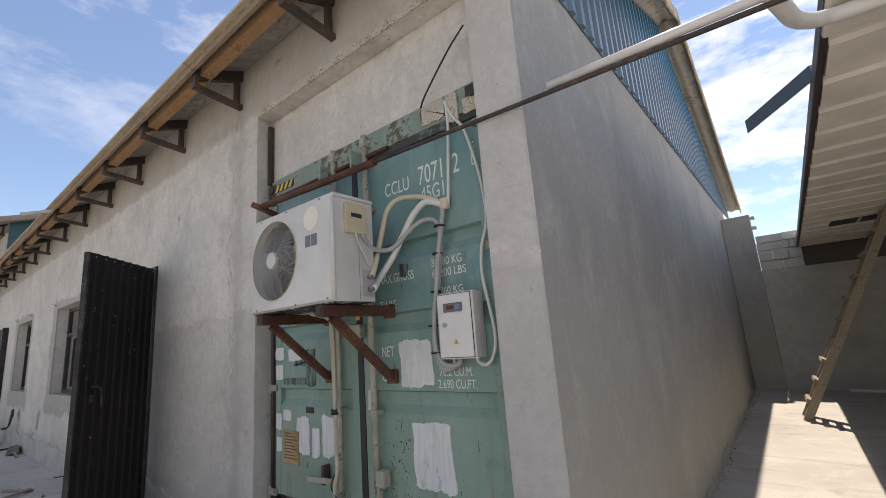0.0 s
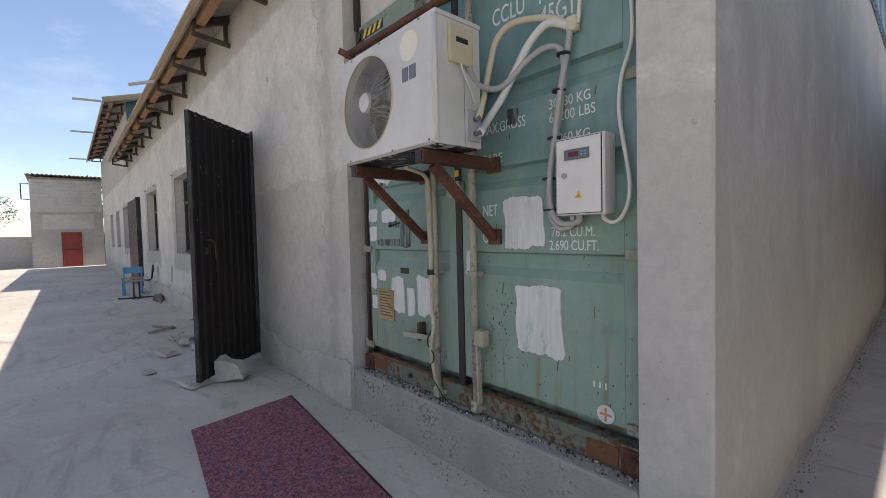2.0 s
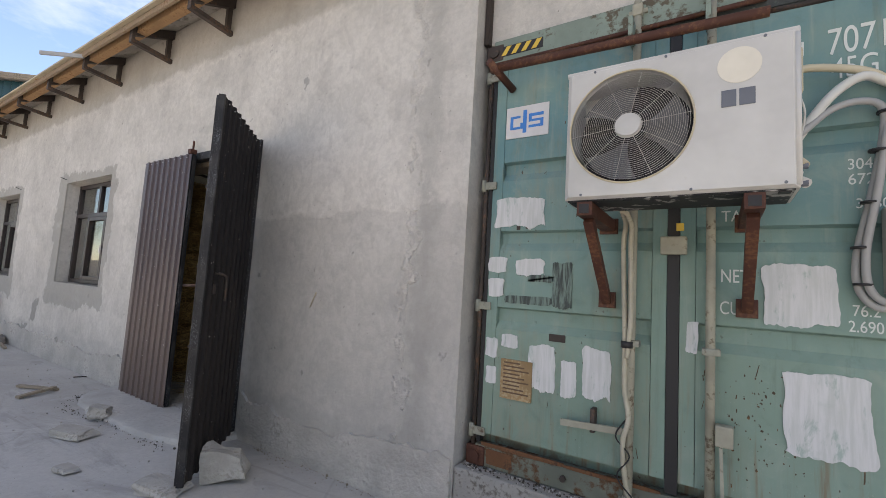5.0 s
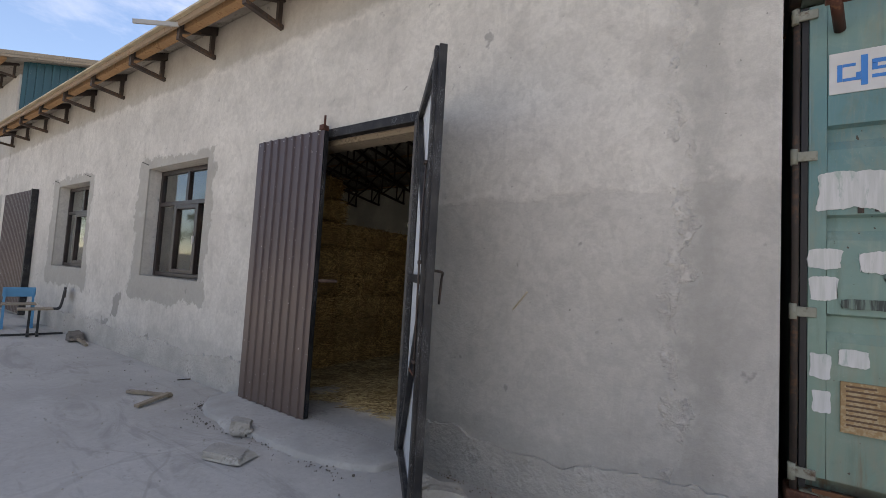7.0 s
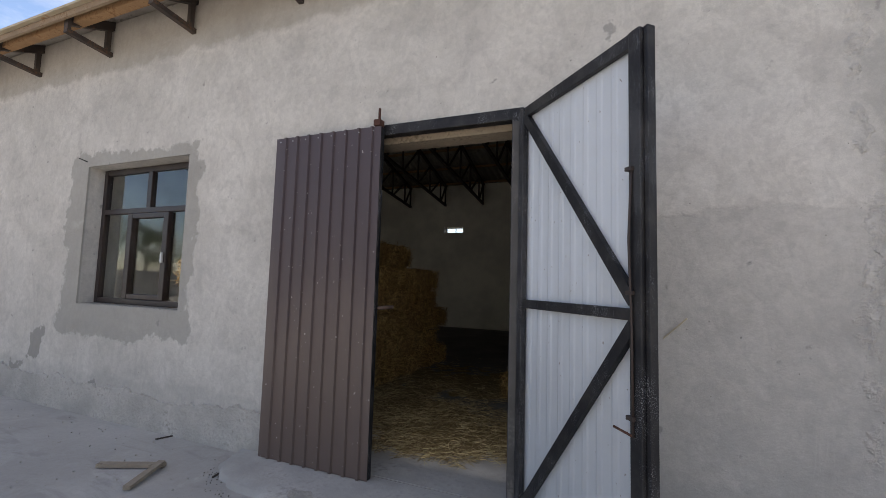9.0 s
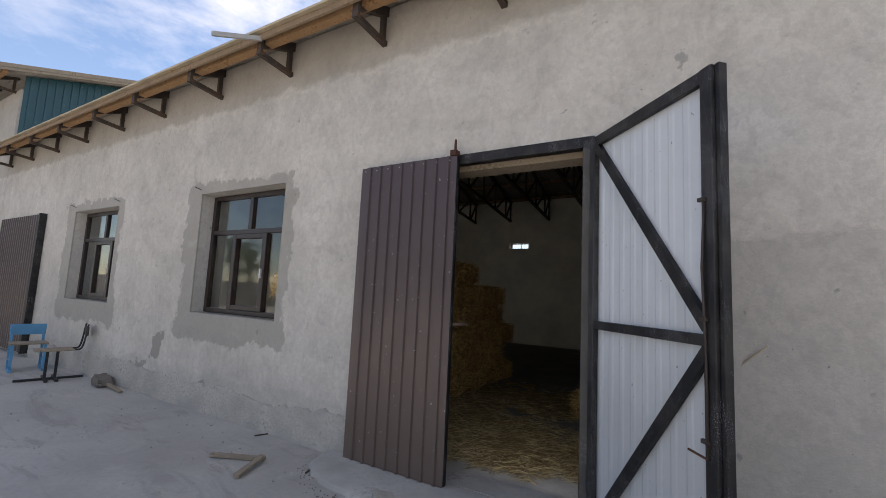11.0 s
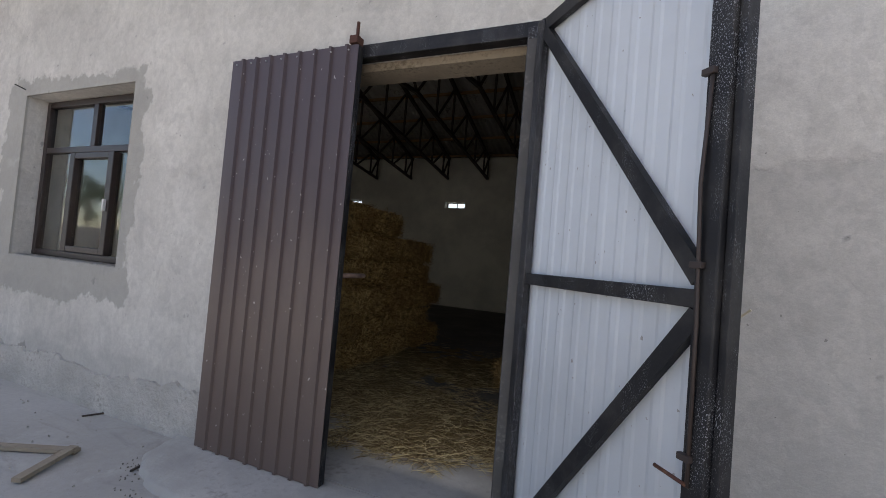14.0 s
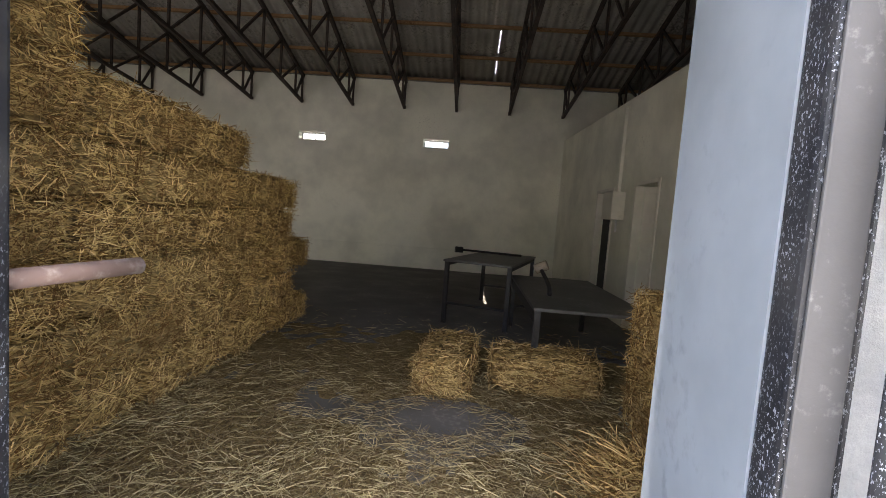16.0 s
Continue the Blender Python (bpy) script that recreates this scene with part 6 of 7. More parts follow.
timber_ladder()
post = thing("plastered_post", (2.03, 12.06, 0.0), "pale cream plastered post against the passage wall", "post")
part("shaft", a_box(1.829, 11.90, -0.05, 2.229, 12.245, 2.18, bevel=0.02), M_SIDING, post)
part("cap", a_box(1.817, 11.888, 2.181, 2.241, 12.25, 2.21, bevel=0.01), M_BLOCK, post)
tagged(put_mesh("timber_offcut", a_box(0.66, RW - 0.2, 0.0, 1.35, RW - 0.1, 0.05, bevel=0.006), M_PIPEWHITE), "pale batten lying at the foot of the wall", "batten")

# ---- second, taller barn ----
S0, S1, SH = X_LEFT - 0.02, -33.2, 6.1
W2 = [(-21.7, -20.1), (-25.0, -23.4), (-28.2, -26.6)]
structure("wall_front_2", wall_with_holes("x", FRONT, BACK, S1, S0, -0.1, SH, [(a, b, WIN_Z0, WIN_Z1) for a, b in W2]), M_FRONT, "grey plastered front of the taller barn", "wall")
structure("wall_end_2", a_box(S0 - 0.3, BACK + 0.004, -0.1, S0, 13.0, SH), M_FRONT, "plastered end of the taller barn", "wall")
structure("wall_rear_2", a_box(S1, 13.0, -0.1, S0, 13.3, SH), M_FRONT, "plastered rear of the taller barn", "wall")
for i, (a, b) in enumerate(W2):
    window("window_%d" % (i + 8), a + 0.012, b - 0.012, WIN_Z0 + 0.01, WIN_Z1 - 0.01, FRONT + 0.17)
E2Y, E2Z = 1.30, 6.3
structure("roof_2_front", wavy((S1 - 0.4, E2Y, E2Z), (1, 0, 0), (0, 1, 0.30), S0 + 0.5 - S1 + 0.4, 6.5, 0.2, 0.022), M_SLATE, "wave-profile cement roof of the taller barn", "roof")
structure("roof_2_rear", wavy((S0 + 0.5, 13.76, E2Z), (-1, 0, 0), (0, -1, 0.30), S0 + 0.5 - S1 + 0.4, 6.5, 0.2, 0.022), M_SLATE, "wave-profile cement roof of the taller barn", "roof")


def gable_two():
    bm = bmesh.new()
    y, step = FRONT + 0.05, 0.16
    while y < 13.0:
        zt = lambda v: E2Z + 0.30 * (min(v, 15.06 - v) - E2Y) - 0.06
        for a, b, dx in ((y, y + step * 0.6, 0.0), (y + step * 0.6, y + step, 0.025)):
            x = S0 + 0.02 + dx
            p = [bm.verts.new(c) for c in ((x, a, 4.2), (x, b, 4.2), (x, b, zt(b)), (x, a, zt(a)))]
            q = [bm.verts.new(c) for c in ((S0 + 0.005, a, 4.2), (S0 + 0.005, b, 4.2), (S0 + 0.005, b, zt(b)), (S0 + 0.005, a, zt(a)))]
            bm.faces.new(p)
            bm.faces.new(q[::-1])
            for i in range(4):
                bm.faces.new((p[i], q[i], q[(i + 1) % 4], p[(i + 1) % 4]))
        y += step
    return bm


structure("wall_gable_2", gable_two(), M_TEAL, "dark teal ribbed cladding on the taller gable", "cladding")
eave2 = thing("eave_board", (-26, E2Y, E2Z - 0.1), "weathered timber eave boards of the taller barn", "eave", "", "structure")
part("fascia", a_box(S1 - 0.4, E2Y + 0.0, E2Z - 0.14, S0 + 0.4, E2Y + 0.035, E2Z - 0.03), M_GREYTIMBER, eave2)
part("batten", a_box(S1 - 0.4, E2Y + 0.2, E2Z - 0.06, S0 + 0.4, E2Y + 0.3, E2Z + 0.0), M_TIMBER, eave2)
part("gable_board", a_beam((S0 + 0.47, E2Y, E2Z + 0.0), (S0 + 0.47, 7.53, E2Z + 1.87), 0.04, 0.16), M_GREYTIMBER, eave2)
b2 = bracket(S0 - 0.35, FRONT, 0.6, E2Z - 0.22, E2Z + 0.02)
for k in range(1, 10):
    copy_thing(b2, pose(S0 - 0.35 - 1.39 * k, FRONT, E2Z - 0.22))
for x, yy in ((S0 + 0.2, 1.28), (-25.0, 1.28), (S1, 1.28)):
    tagged(put_mesh("eave_stick", a_beam((x, yy, E2Z - 0.0), (x - 0.25, yy - 0.75, E2Z + 0.02), 0.03, 0.07), M_GREYHOSE), "grey gutter bar sticking out from the eave", "bar", "eave bars")
tagged(put_mesh("eave_stick", a_beam((-9.37, 1.445, 4.262), (-9.73, 1.1, 4.23), 0.025, 0.05), M_GREYHOSE), "grey gutter bar lying on the roof edge", "bar", "eave bars")

# a second gate, shut against the wall
g2 = thing("barn_gate", (-18.0, FRONT - 0.08, 0.08), "shut brown ribbed sheet gate of the barn", "gate")
bm = sheet((-19.0, FRONT - 0.09, 0.08), (1, 0, 0), (0, 0, 1), 2.35, 2.72, 0.125, 0.018)
part("sheet", bm, M_BROWN, g2)
part("edge_post", a_box(-16.648, FRONT - 0.12, 0.06, -16.57, FRONT - 0.004, 2.82, bevel=0.004), M_ANGLE, g2)
part("back_frame", a_box(-19.0, FRONT - 0.085, 0.1, -16.65, FRONT - 0.03, 2.78), M_ANGLE, g2)

# ---- far end of the yard ----
shed = thing("brick_shed", (-36.0, 0.4, 0.0), "two-storey pale block shed with a red door and sheet roof", "shed")
SX, SY0, SY1 = -34.7, -1.30, 2.0
part("wall", a_box(SX - 3.0, SY0, -0.1, SX, SY1, 3.25), M_REAR, shed, "rendered lower storey")
part("wall", a_box(SX - 2.98, SY0 + 0.02, 3.254, SX - 0.03, SY1 - 0.02, 5.2), M_BLOCK, shed, "bare block upper storey")
band = part("wall_band", a_box(SX + 0.002, SY0 + 0.5, 2.25, SX + 0.02, SY1 - 0.45, 3.1), M_BLOCK, shed, "pale block infill")
rnd = random.Random(9)
for r in range(9):
    z = 3.27 + r * 0.213
    yv = SY0 + 0.03 + (0.0 if r % 2 else -0.2)
    while yv < SY1 - 0.05:
        e = min(yv + 0.40, SY1 - 0.03)
        s = max(yv, SY0 + 0.03)
        if e - s > 0.05:
            part("block", a_box(SX - 0.03, s + 0.008, z, SX + rnd.uniform(-0.012, 0.004), e - 0.008, z + 0.198), M_BLOCK, shed)
        yv += 0.40
sd = part("door", a_box(SX + 0.004, 0.07, 0.02, SX + 0.05, 0.86, 1.98, bevel=0.006), M_REDDOOR, shed, "rusty red sheet door")
part("door_rail", a_box(SX + 0.05, 0.07, 1.0, SX + 0.075, 0.86, 1.05), M_DARKTRIM, sd)
part("door_frame", box(box(a_box(SX + 0.003, -0.0, 0.0, SX + 0.07, 0.066, 2.06), SX + 0.003, 0.864, 0.0, SX + 0.07, 0.93, 2.06), SX + 0.003, 0.067, 1.984, SX + 0.07, 0.863, 2.06), M_REDDOOR, shed)
bm = wavy((SX - 3.2, SY0 - 0.15, 5.34), (0, 1, 0), (1, 0, 0.03), SY1 - SY0 + 0.3, 3.4, 0.2, 0.025)
part("roof", bm, M_SLATE, shed, "wave-profile roof sheets")
part("roof_beam", a_box(SX - 3.1, SY0, 5.204, SX + 0.05, SY1, 5.29), M_GREYTIMBER, shed)
part("side_bracket", a_tube([(SX - 0.3, SY0, 4.9), (SX - 0.3, SY0 - 0.35, 4.9), (SX - 0.3, SY0 - 0.35, 4.0), (SX - 0.3, SY0, 4.0)], 0.03, 6, 1), M_BLACK, shed)
structure("wall_yard", a_box(-36.3, -40.0, -0.1, -36.0, SY0 - 0.02, 1.85), M_REAR, "rough rendered yard wall beside the shed", "wall")
structure("wall_yard_gap", a_box(-36.3, SY1 + 0.02, -0.1, -36.0, 14.0, 2.1), M_DARKTRIM, "dark gate between shed and barn", "gate")

# ---- loose things in the yard ----
rug = thing("doormat_rug", (-3.3, 1.1, 0.0), "worn purple-red tufted rug lying on the concrete", "rug")


def rug_sheet():
    """A rug with a curled edge and gentle waves, in its own corner frame."""
    o, u, v = Vector((-4.30, 1.655, 0)), Vector((1.0, -0.105, 0)).normalized(), Vector((0.18, -0.98, 0)).normalized()
    bm = bmesh.new()
    nu, nv = 34, 16
    rnd2 = random.Random(2)
    top = []
    for i in range(nu + 1):
        row = []
        for k in range(nv + 1):
            p = o + u * (1.95 * i / nu) + v * (0.86 * k / nv)
            z = 0.018 + 0.005 * noise.noise(p * 4) + rnd2.uniform(0, 0.002)
            row.append(bm.verts.new((p.x, p.y, z)))
        top.append(row)
    for i in range(nu):
        for k in range(nv):
            bm.faces.new((top[i][k], top[i + 1][k], top[i + 1][k + 1], top[i][k + 1]))
    r = bmesh.ops.extrude_face_region(bm, geom=bm.faces[:])
    for e in r["geom"]:
        if isinstance(e, bmesh.types.BMVert):
            e.co.z = 0.006
    return bm


part("tufted_surface", rug_sheet(), M_RUG, rug)
o, u = Vector((-4.30, 1.655, 0.014)), Vector((1.0, -0.105, 0)).normalized()
part("binding", a_beam(o, o + u * 1.95, 0.014, 0.016), M_BLACK, rug, "dark bound edge")


def rock(name, at, size, seed, label, material, turn=0.0):
    bm = bmesh.new()
    bmesh.ops.create_cube(bm, size=1.0)
    bmesh.ops.subdivide_edges(bm, edges=bm.edges[:], cuts=3, use_grid_fill=True)
    for v in bm.verts:
        n = noise.noise_vector(v.co * 1.7 + Vector((seed * 3.1, seed, 0)))
        v.co = v.co * (1 - 0.13 * max(0, v.co.length - 0.5)) + n * 0.15
        taper = 1 - 0.14 * (v.co.z + 0.5)
        v.co = Vector(((v.co.x * taper - 0.12 * v.co.z) * size[0], v.co.y * taper * size[1], v.co.z * (1 - 0.5 * v.co.x) * size[2]))
    lowest = min(v.co.z for v in bm.verts)
    for v in bm.verts:
        v.co.z = max(v.co.z - lowest - size[2] * 0.06, 0)
    ob = put_mesh(name, bm, material)
    ob.matrix_basis = pose(at[0], at[1], at[2], 0, 0, turn)
    return tagged(ob, label, "stone")


M_CLOD = speckled("dark_clod", (0.17, 0.15, 0.13), (0.09, 0.08, 0.07), 0.95, 0, 6, 45, 0.5, 0.66, 0.7, 0.2, 0.012)
rock("concrete_block", (-5.20, 1.40, 0.0), (0.30, 0.17, 0.20), 1, "broken concrete block propping the gate leaf", M_STONE, 40)
rock("flat_stone", (-5.36, 1.06, 0.0), (0.3, 0.22, 0.055), 2, "flat stone under the gate leaf tip", M_STONE, 20)
rock("flat_stone", (-6.92, 1.06, 0.0), (0.34, 0.20, 0.055), 3, "thin broken concrete slab piece", M_STONE, 20)
rock("flat_stone", (-7.27, 1.36, 0.02), (0.17, 0.15, 0.10), 4, "broken lump of concrete by the threshold", M_STONE, 50)
rock("flat_stone", (-6.15, 0.78, 0.0), (0.16, 0.12, 0.03), 6, "small flat stone on the yard", M_STONE, 10)
rock("flat_stone", (-12.95, 1.80, 0.0), (0.40, 0.2, 0.12), 7, "dark broken clod at the wall foot", M_CLOD, -10)
tagged(put_mesh("timber_offcut", a_beam((-12.86, 1.80, 0.05), (-12.26, 1.76, 0.02), 0.04, 0.035), M_GREYTIMBER), "grey timber stick leaning off a clod at the wall foot", "offcut", "timber offcuts")


def apron():
    """The raised poured threshold before the gate: a crumbled lobed edge and a trowelled top."""
    bm = bmesh.new()
    ctrl = [(-8.42, 1.935), (-8.32, 1.60), (-8.02, 1.43), (-7.55, 1.325), (-7.25, 1.345), (-6.9, 1.39), (-6.5, 1.41), (-6.1, 1.50), (-5.92, 1.66), (-5.86, 1.935)]
    edge, steps = [], 9
    for (ax, ay), (bx, by) in zip(ctrl, ctrl[1:]):
        for k in range(steps):
            x, y = ax + (bx - ax) * k / steps, ay + (by - ay) * k / steps
            w = 0.05 * noise.noise(Vector((x * 4, y * 4, 2))) + 0.03 * noise.noise(Vector((x * 15, y * 15, 5)))
            edge.append((x, min(y + w, 1.935)))
    edge.append(ctrl[-1])
    rings = []
    for back, z in ((-0.012, -0.02), (0.0, 0.030), (0.02, 0.040), (0.14, 0.047), (0.3, 0.051)):
        rings.append([bm.verts.new((x + (-7.1 - x) * back * 0.35, min(1.935, y + back), z + (0.007 * noise.noise(Vector((x * 7, y * 7, back * 9))) if 0 <= back < 0.3 else 0.0))) for x, y in edge])
    for p, q in zip(rings, rings[1:]):
        for i in range(len(edge) - 1):
            bm.faces.new((p[i], p[i + 1], q[i + 1], q[i])).smooth = True
    top = [bm.verts.new((v.co.x, 1.935, 0.051)) for v in rings[-1]]
    for i in range(len(edge) - 1):
        bm.faces.new((rings[-1][i], rings[-1][i + 1], top[i + 1], top[i])).smooth = True
    return bm


M_SLAB = speckled("trowelled_slab", (0.41, 0.40, 0.375), (0.28, 0.27, 0.25), 0.92, 0, 2.2, 24, 0.5, 0.72, 0.5, 0.2, 0.01)
structure("threshold", apron(), M_SLAB, "raised poured concrete threshold before the gate", "threshold")
structure("threshold_floor", a_box(DOOR_L + 0.004, FRONT + 0.02, FLOOR - 0.02, DOOR_R - 0.004, 2.95, FLOOR + 0.004), M_SLAB, "swept concrete just inside the gate", "floor")
structure("threshold_inner", a_box(DOOR_L + 0.004, FRONT - 0.004, -0.06, DOOR_R - 0.004, FRONT + 0.016, 0.051), M_GROUND, "poured concrete gate sill", "threshold")
for p, q in (((-9.18, 1.22, 0.018), (-8.72, 1.445, 0.018)), ((-8.585, 1.075, 0.018), (-8.73, 1.43, 0.044))):
    tagged(put_mesh("timber_offcut", a_beam(p, q, 0.055, 0.026), M_GREYTIMBER), "split timber offcut lying on the yard", "offcut", "timber offcuts")
for p, q in (((-9.345, 1.79, 0.01), (-9.29, 1.92, 0.01)), ((-8.21, 1.47, 0.01), (-8.228, 1.56, 0.01))):
    tagged(put_mesh("dark_stick", a_beam(p, q, 0.011, 0.011), M_OLDSTEEL), "short dark iron stick on the ground", "stick", "sticks")
tagged(put_mesh("iron_rod", a_beam((-5.12, FRONT + 0.02, 1.205), (-4.96, FRONT - 0.05, 1.375), 0.009, 0.009), M_CREAMHOSE), "thin iron bar stuck in the plaster", "rod")
for x, z in ((-11.12, 2.84), (-13.48, 2.85), (-15.2, 2.86)):
    tagged(put_mesh("wall_nail", a_beam((x, FRONT + 0.01, z), (x - 0.05, FRONT - 0.07, z + 0.035), 0.01, 0.01), M_BLACK), "iron stub stuck in the plaster", "nail", "wall nails")

# pebbles and crumbs
pebbles = bmesh.new()
rnd = random.Random(11)
for i in range(420):
    x, yv = rnd.uniform(-13, -1.4), rnd.triangular(-1.2, 1.9, 1.85)
    s = rnd.uniform(0.003, 0.011)
    vs = bmesh.ops.create_cube(pebbles, size=s)["verts"]
    bmesh.ops.rotate(pebbles, verts=vs, cent=(0, 0, 0), matrix=Euler((rnd.random() * 3, rnd.random() * 3, rnd.random() * 3)).to_matrix())
    bmesh.ops.translate(pebbles, verts=vs, vec=(x, yv, 0.008 + s * 0.3))
tagged(put_mesh("pebbles", pebbles, M_STONE), "crumbs of mortar and pebbles scattered on the yard", "pebbles", "", "stuff")
crumb = Nodes("mixed_crumbs", 0.95, 0, 0.2)
crumb.colour(crumb.mix(crumb.ramp(crumb.island(), 0.55, 0.75), (0.07, 0.06, 0.05), (0.45, 0.43, 0.40)))
M_DROPPINGS = crumb.m
debris = bmesh.new()
for i in range(430):
    x, yv = rnd.uniform(-3.58, -1.22), rnd.triangular(1.95, 2.045, 2.04)
    s = rnd.uniform(0.002, 0.011)
    vs = bmesh.ops.create_cube(debris, size=s)["verts"]
    bmesh.ops.rotate(debris, verts=vs, cent=(0, 0, 0), matrix=Euler((rnd.random() * 3, rnd.random() * 3, rnd.random() * 3)).to_matrix())
    bmesh.ops.translate(debris, verts=vs, vec=(x, yv, 0.355 + s * 0.4))
tagged(put_mesh("ledge_crumbs", debris, M_DROPPINGS), "grey crumbs and droppings along the ledge", "crumbs", "", "stuff")

# dirt caught along the edge of the threshold
edge_dirt = bmesh.new()
for i in range(170):
    k = rnd.random()
    x = -8.36 + 2.35 * k
    yv = (1.60 - 0.2 * min(1.0, k * 6) - 0.09 * math.sin(min(1.0, k * 2.2) * 3.14)) + rnd.gauss(-0.02, 0.045)
    s = rnd.uniform(0.002, 0.009) * (2.0 if i % 29 == 0 else 1.0)
    vs = bmesh.ops.create_cube(edge_dirt, size=s)["verts"]
    bmesh.ops.rotate(edge_dirt, verts=vs, cent=(0, 0, 0), matrix=Euler((rnd.random() * 3, rnd.random() * 3, rnd.random() * 3)).to_matrix())
    bmesh.ops.translate(edge_dirt, verts=vs, vec=(x, yv, 0.004 + s * 0.4))
tagged(put_mesh("threshold_crumbs", edge_dirt, M_CLOD), "dark crumbs along the edge of the threshold", "crumbs", "", "stuff")

# rubble and blown dirt along the foot of the walls
foot = bmesh.new()
for i in range(1100):
    if i % 3:
        x, yv = X_SIDE + 0.012 + abs(rnd.gauss(0, 0.045)), rnd.uniform(1.95, 12.0)
    else:
        x, yv = rnd.uniform(-5.6, -1.2), (FRONT - 0.016) - abs(rnd.gauss(0, 0.05))
    s = rnd.uniform(0.0015, 0.0065) * (2.4 if i % 23 == 0 else 1.0)
    vs = bmesh.ops.create_cube(foot, size=s)["verts"]
    bmesh.ops.rotate(foot, verts=vs, cent=(0, 0, 0), matrix=Euler((rnd.random() * 3, rnd.random() * 3, rnd.random() * 3)).to_matrix())
    bmesh.ops.translate(foot, verts=vs, vec=(x, yv, 0.003 + s * 0.4))
M_RUBBLE = speckled("brown_rubble", (0.24, 0.20, 0.15), (0.14, 0.115, 0.085), 0.95, 0, 5, 40, 0.5, 0.62, 0.5, 0.2)
tagged(put_mesh("wall_foot_rubble", foot, M_RUBBLE), "brown crumbs and dirt along the wall foot", "rubble", "", "stuff")


def school_chair(at, turn):
    t = thing("wooden_chair", (0, 0, 0), "old sky-blue painted chair by the barn wall", "chair")
    for x in (-0.2, 0.2):
        for yv in (-0.19, 0.19):
            part("leg", a_box(x - 0.018, yv - 0.018, 0.0, x + 0.018, yv + 0.018, 0.72 if yv > 0 else 0.43), M_BLUEPAINT, t)
        part("stretcher", a_box(x - 0.012, -0.172, 0.16, x + 0.012, 0.172, 0.19), M_BLUEPAINT, t)
        part("foot_board", a_box(x - 0.022, -0.27, 0.0, x + 0.022, 0.23, 0.035, bevel=0.004), M_BLUEPAINT, t)
    part("seat", a_box(-0.24, -0.23, 0.432, 0.24, 0.17, 0.455, bevel=0.008), M_GREYTIMBER, t, "worn brown plank seat")
    part("backrest", a_box(-0.23, 0.209, 0.56, 0.23, 0.23, 0.74, bevel=0.008), M_BLUEPAINT, t)
    t.matrix_basis = pose(*at, 0, 0, turn)
    return t


school_chair((-15.05, 1.50, 0.0), 80)
bench = thing("swivel_stool", (0, 0, 0), "dark iron school stool with plank seat and bent back", "stool")
part("seat", a_box(-0.22, -0.16, 0.44, 0.24, 0.16, 0.465, bevel=0.006), M_GREYTIMBER, bench, "worn plank seat")
for x in (-0.2, 0.2):
    part("leg", a_beam((x * 0.3, 0, 0.03), (x * 0.3, 0, 0.44), 0.035, 0.035, (0, 1, 0)), M_BLACK, bench)
    part("foot", a_beam((x * 0.3, -0.25, 0.02), (x * 0.3, 0.25, 0.02), 0.04, 0.03), M_BLACK, bench)
part("foot_bar", a_beam((-0.4, 0.0, 0.018), (0.4, 0.0, 0.018), 0.04, 0.03), M_BLACK, bench)
for y in (-0.11, 0.11):
    part("back_post", a_tube([(0.22, y, 0.455), (0.31, y, 0.46), (0.345, y, 0.56), (0.375, y, 0.84)], 0.013, 8), M_BLACK, bench)
part("backrest", a_box(0.365, -0.15, 0.66, 0.385, 0.15, 0.80, bevel=0.006), M_OLDSTEEL, bench)
bench.matrix_basis = pose(-13.88, 1.47, 0, 0, 0, 78)

# ---- inside the barn ----
def slivers(n, place, length, width, seed, droop=0.4, material=None):
    """Loose straws as thin bent strips. place(rnd) gives a root point and a direction."""
    rnd2 = random.Random(seed)
    verts, faces = [], []
    for _ in range(n):
        p, d = place(rnd2)
        d = d.normalized()
        L, w = rnd2.uniform(*length), rnd2.uniform(*width)
        s = d.cross(Vector((rnd2.uniform(-1, 1), rnd2.uniform(-1, 1), rnd2.uniform(-1, 1))))
        s = s.normalized() * w if s.length > 1e-3 else Vector((w, 0, 0))
        m = p + d * L * 0.5 + Vector((rnd2.uniform(-1, 1), rnd2.uniform(-1, 1), rnd2.uniform(-1, 1))) * L * 0.06
        e = p + d * L + Vector((rnd2.uniform(-1, 1), rnd2.uniform(-1, 1), -droop * rnd2.random())) * L * 0.12
        i = len(verts)
        for c in (p, m, e):
            verts += [c - s, c + s]
        faces += [(i, i + 1, i + 3, i + 2), (i + 2, i + 3, i + 5, i + 4)]
    me = bpy.data.meshes.new("straw")
    me.from_pydata([tuple(v) for v in verts], [], faces)
    me.materials.append(material or M_STRAW)
    return me


BL, BW, BH = 0.92, 0.46, 0.35


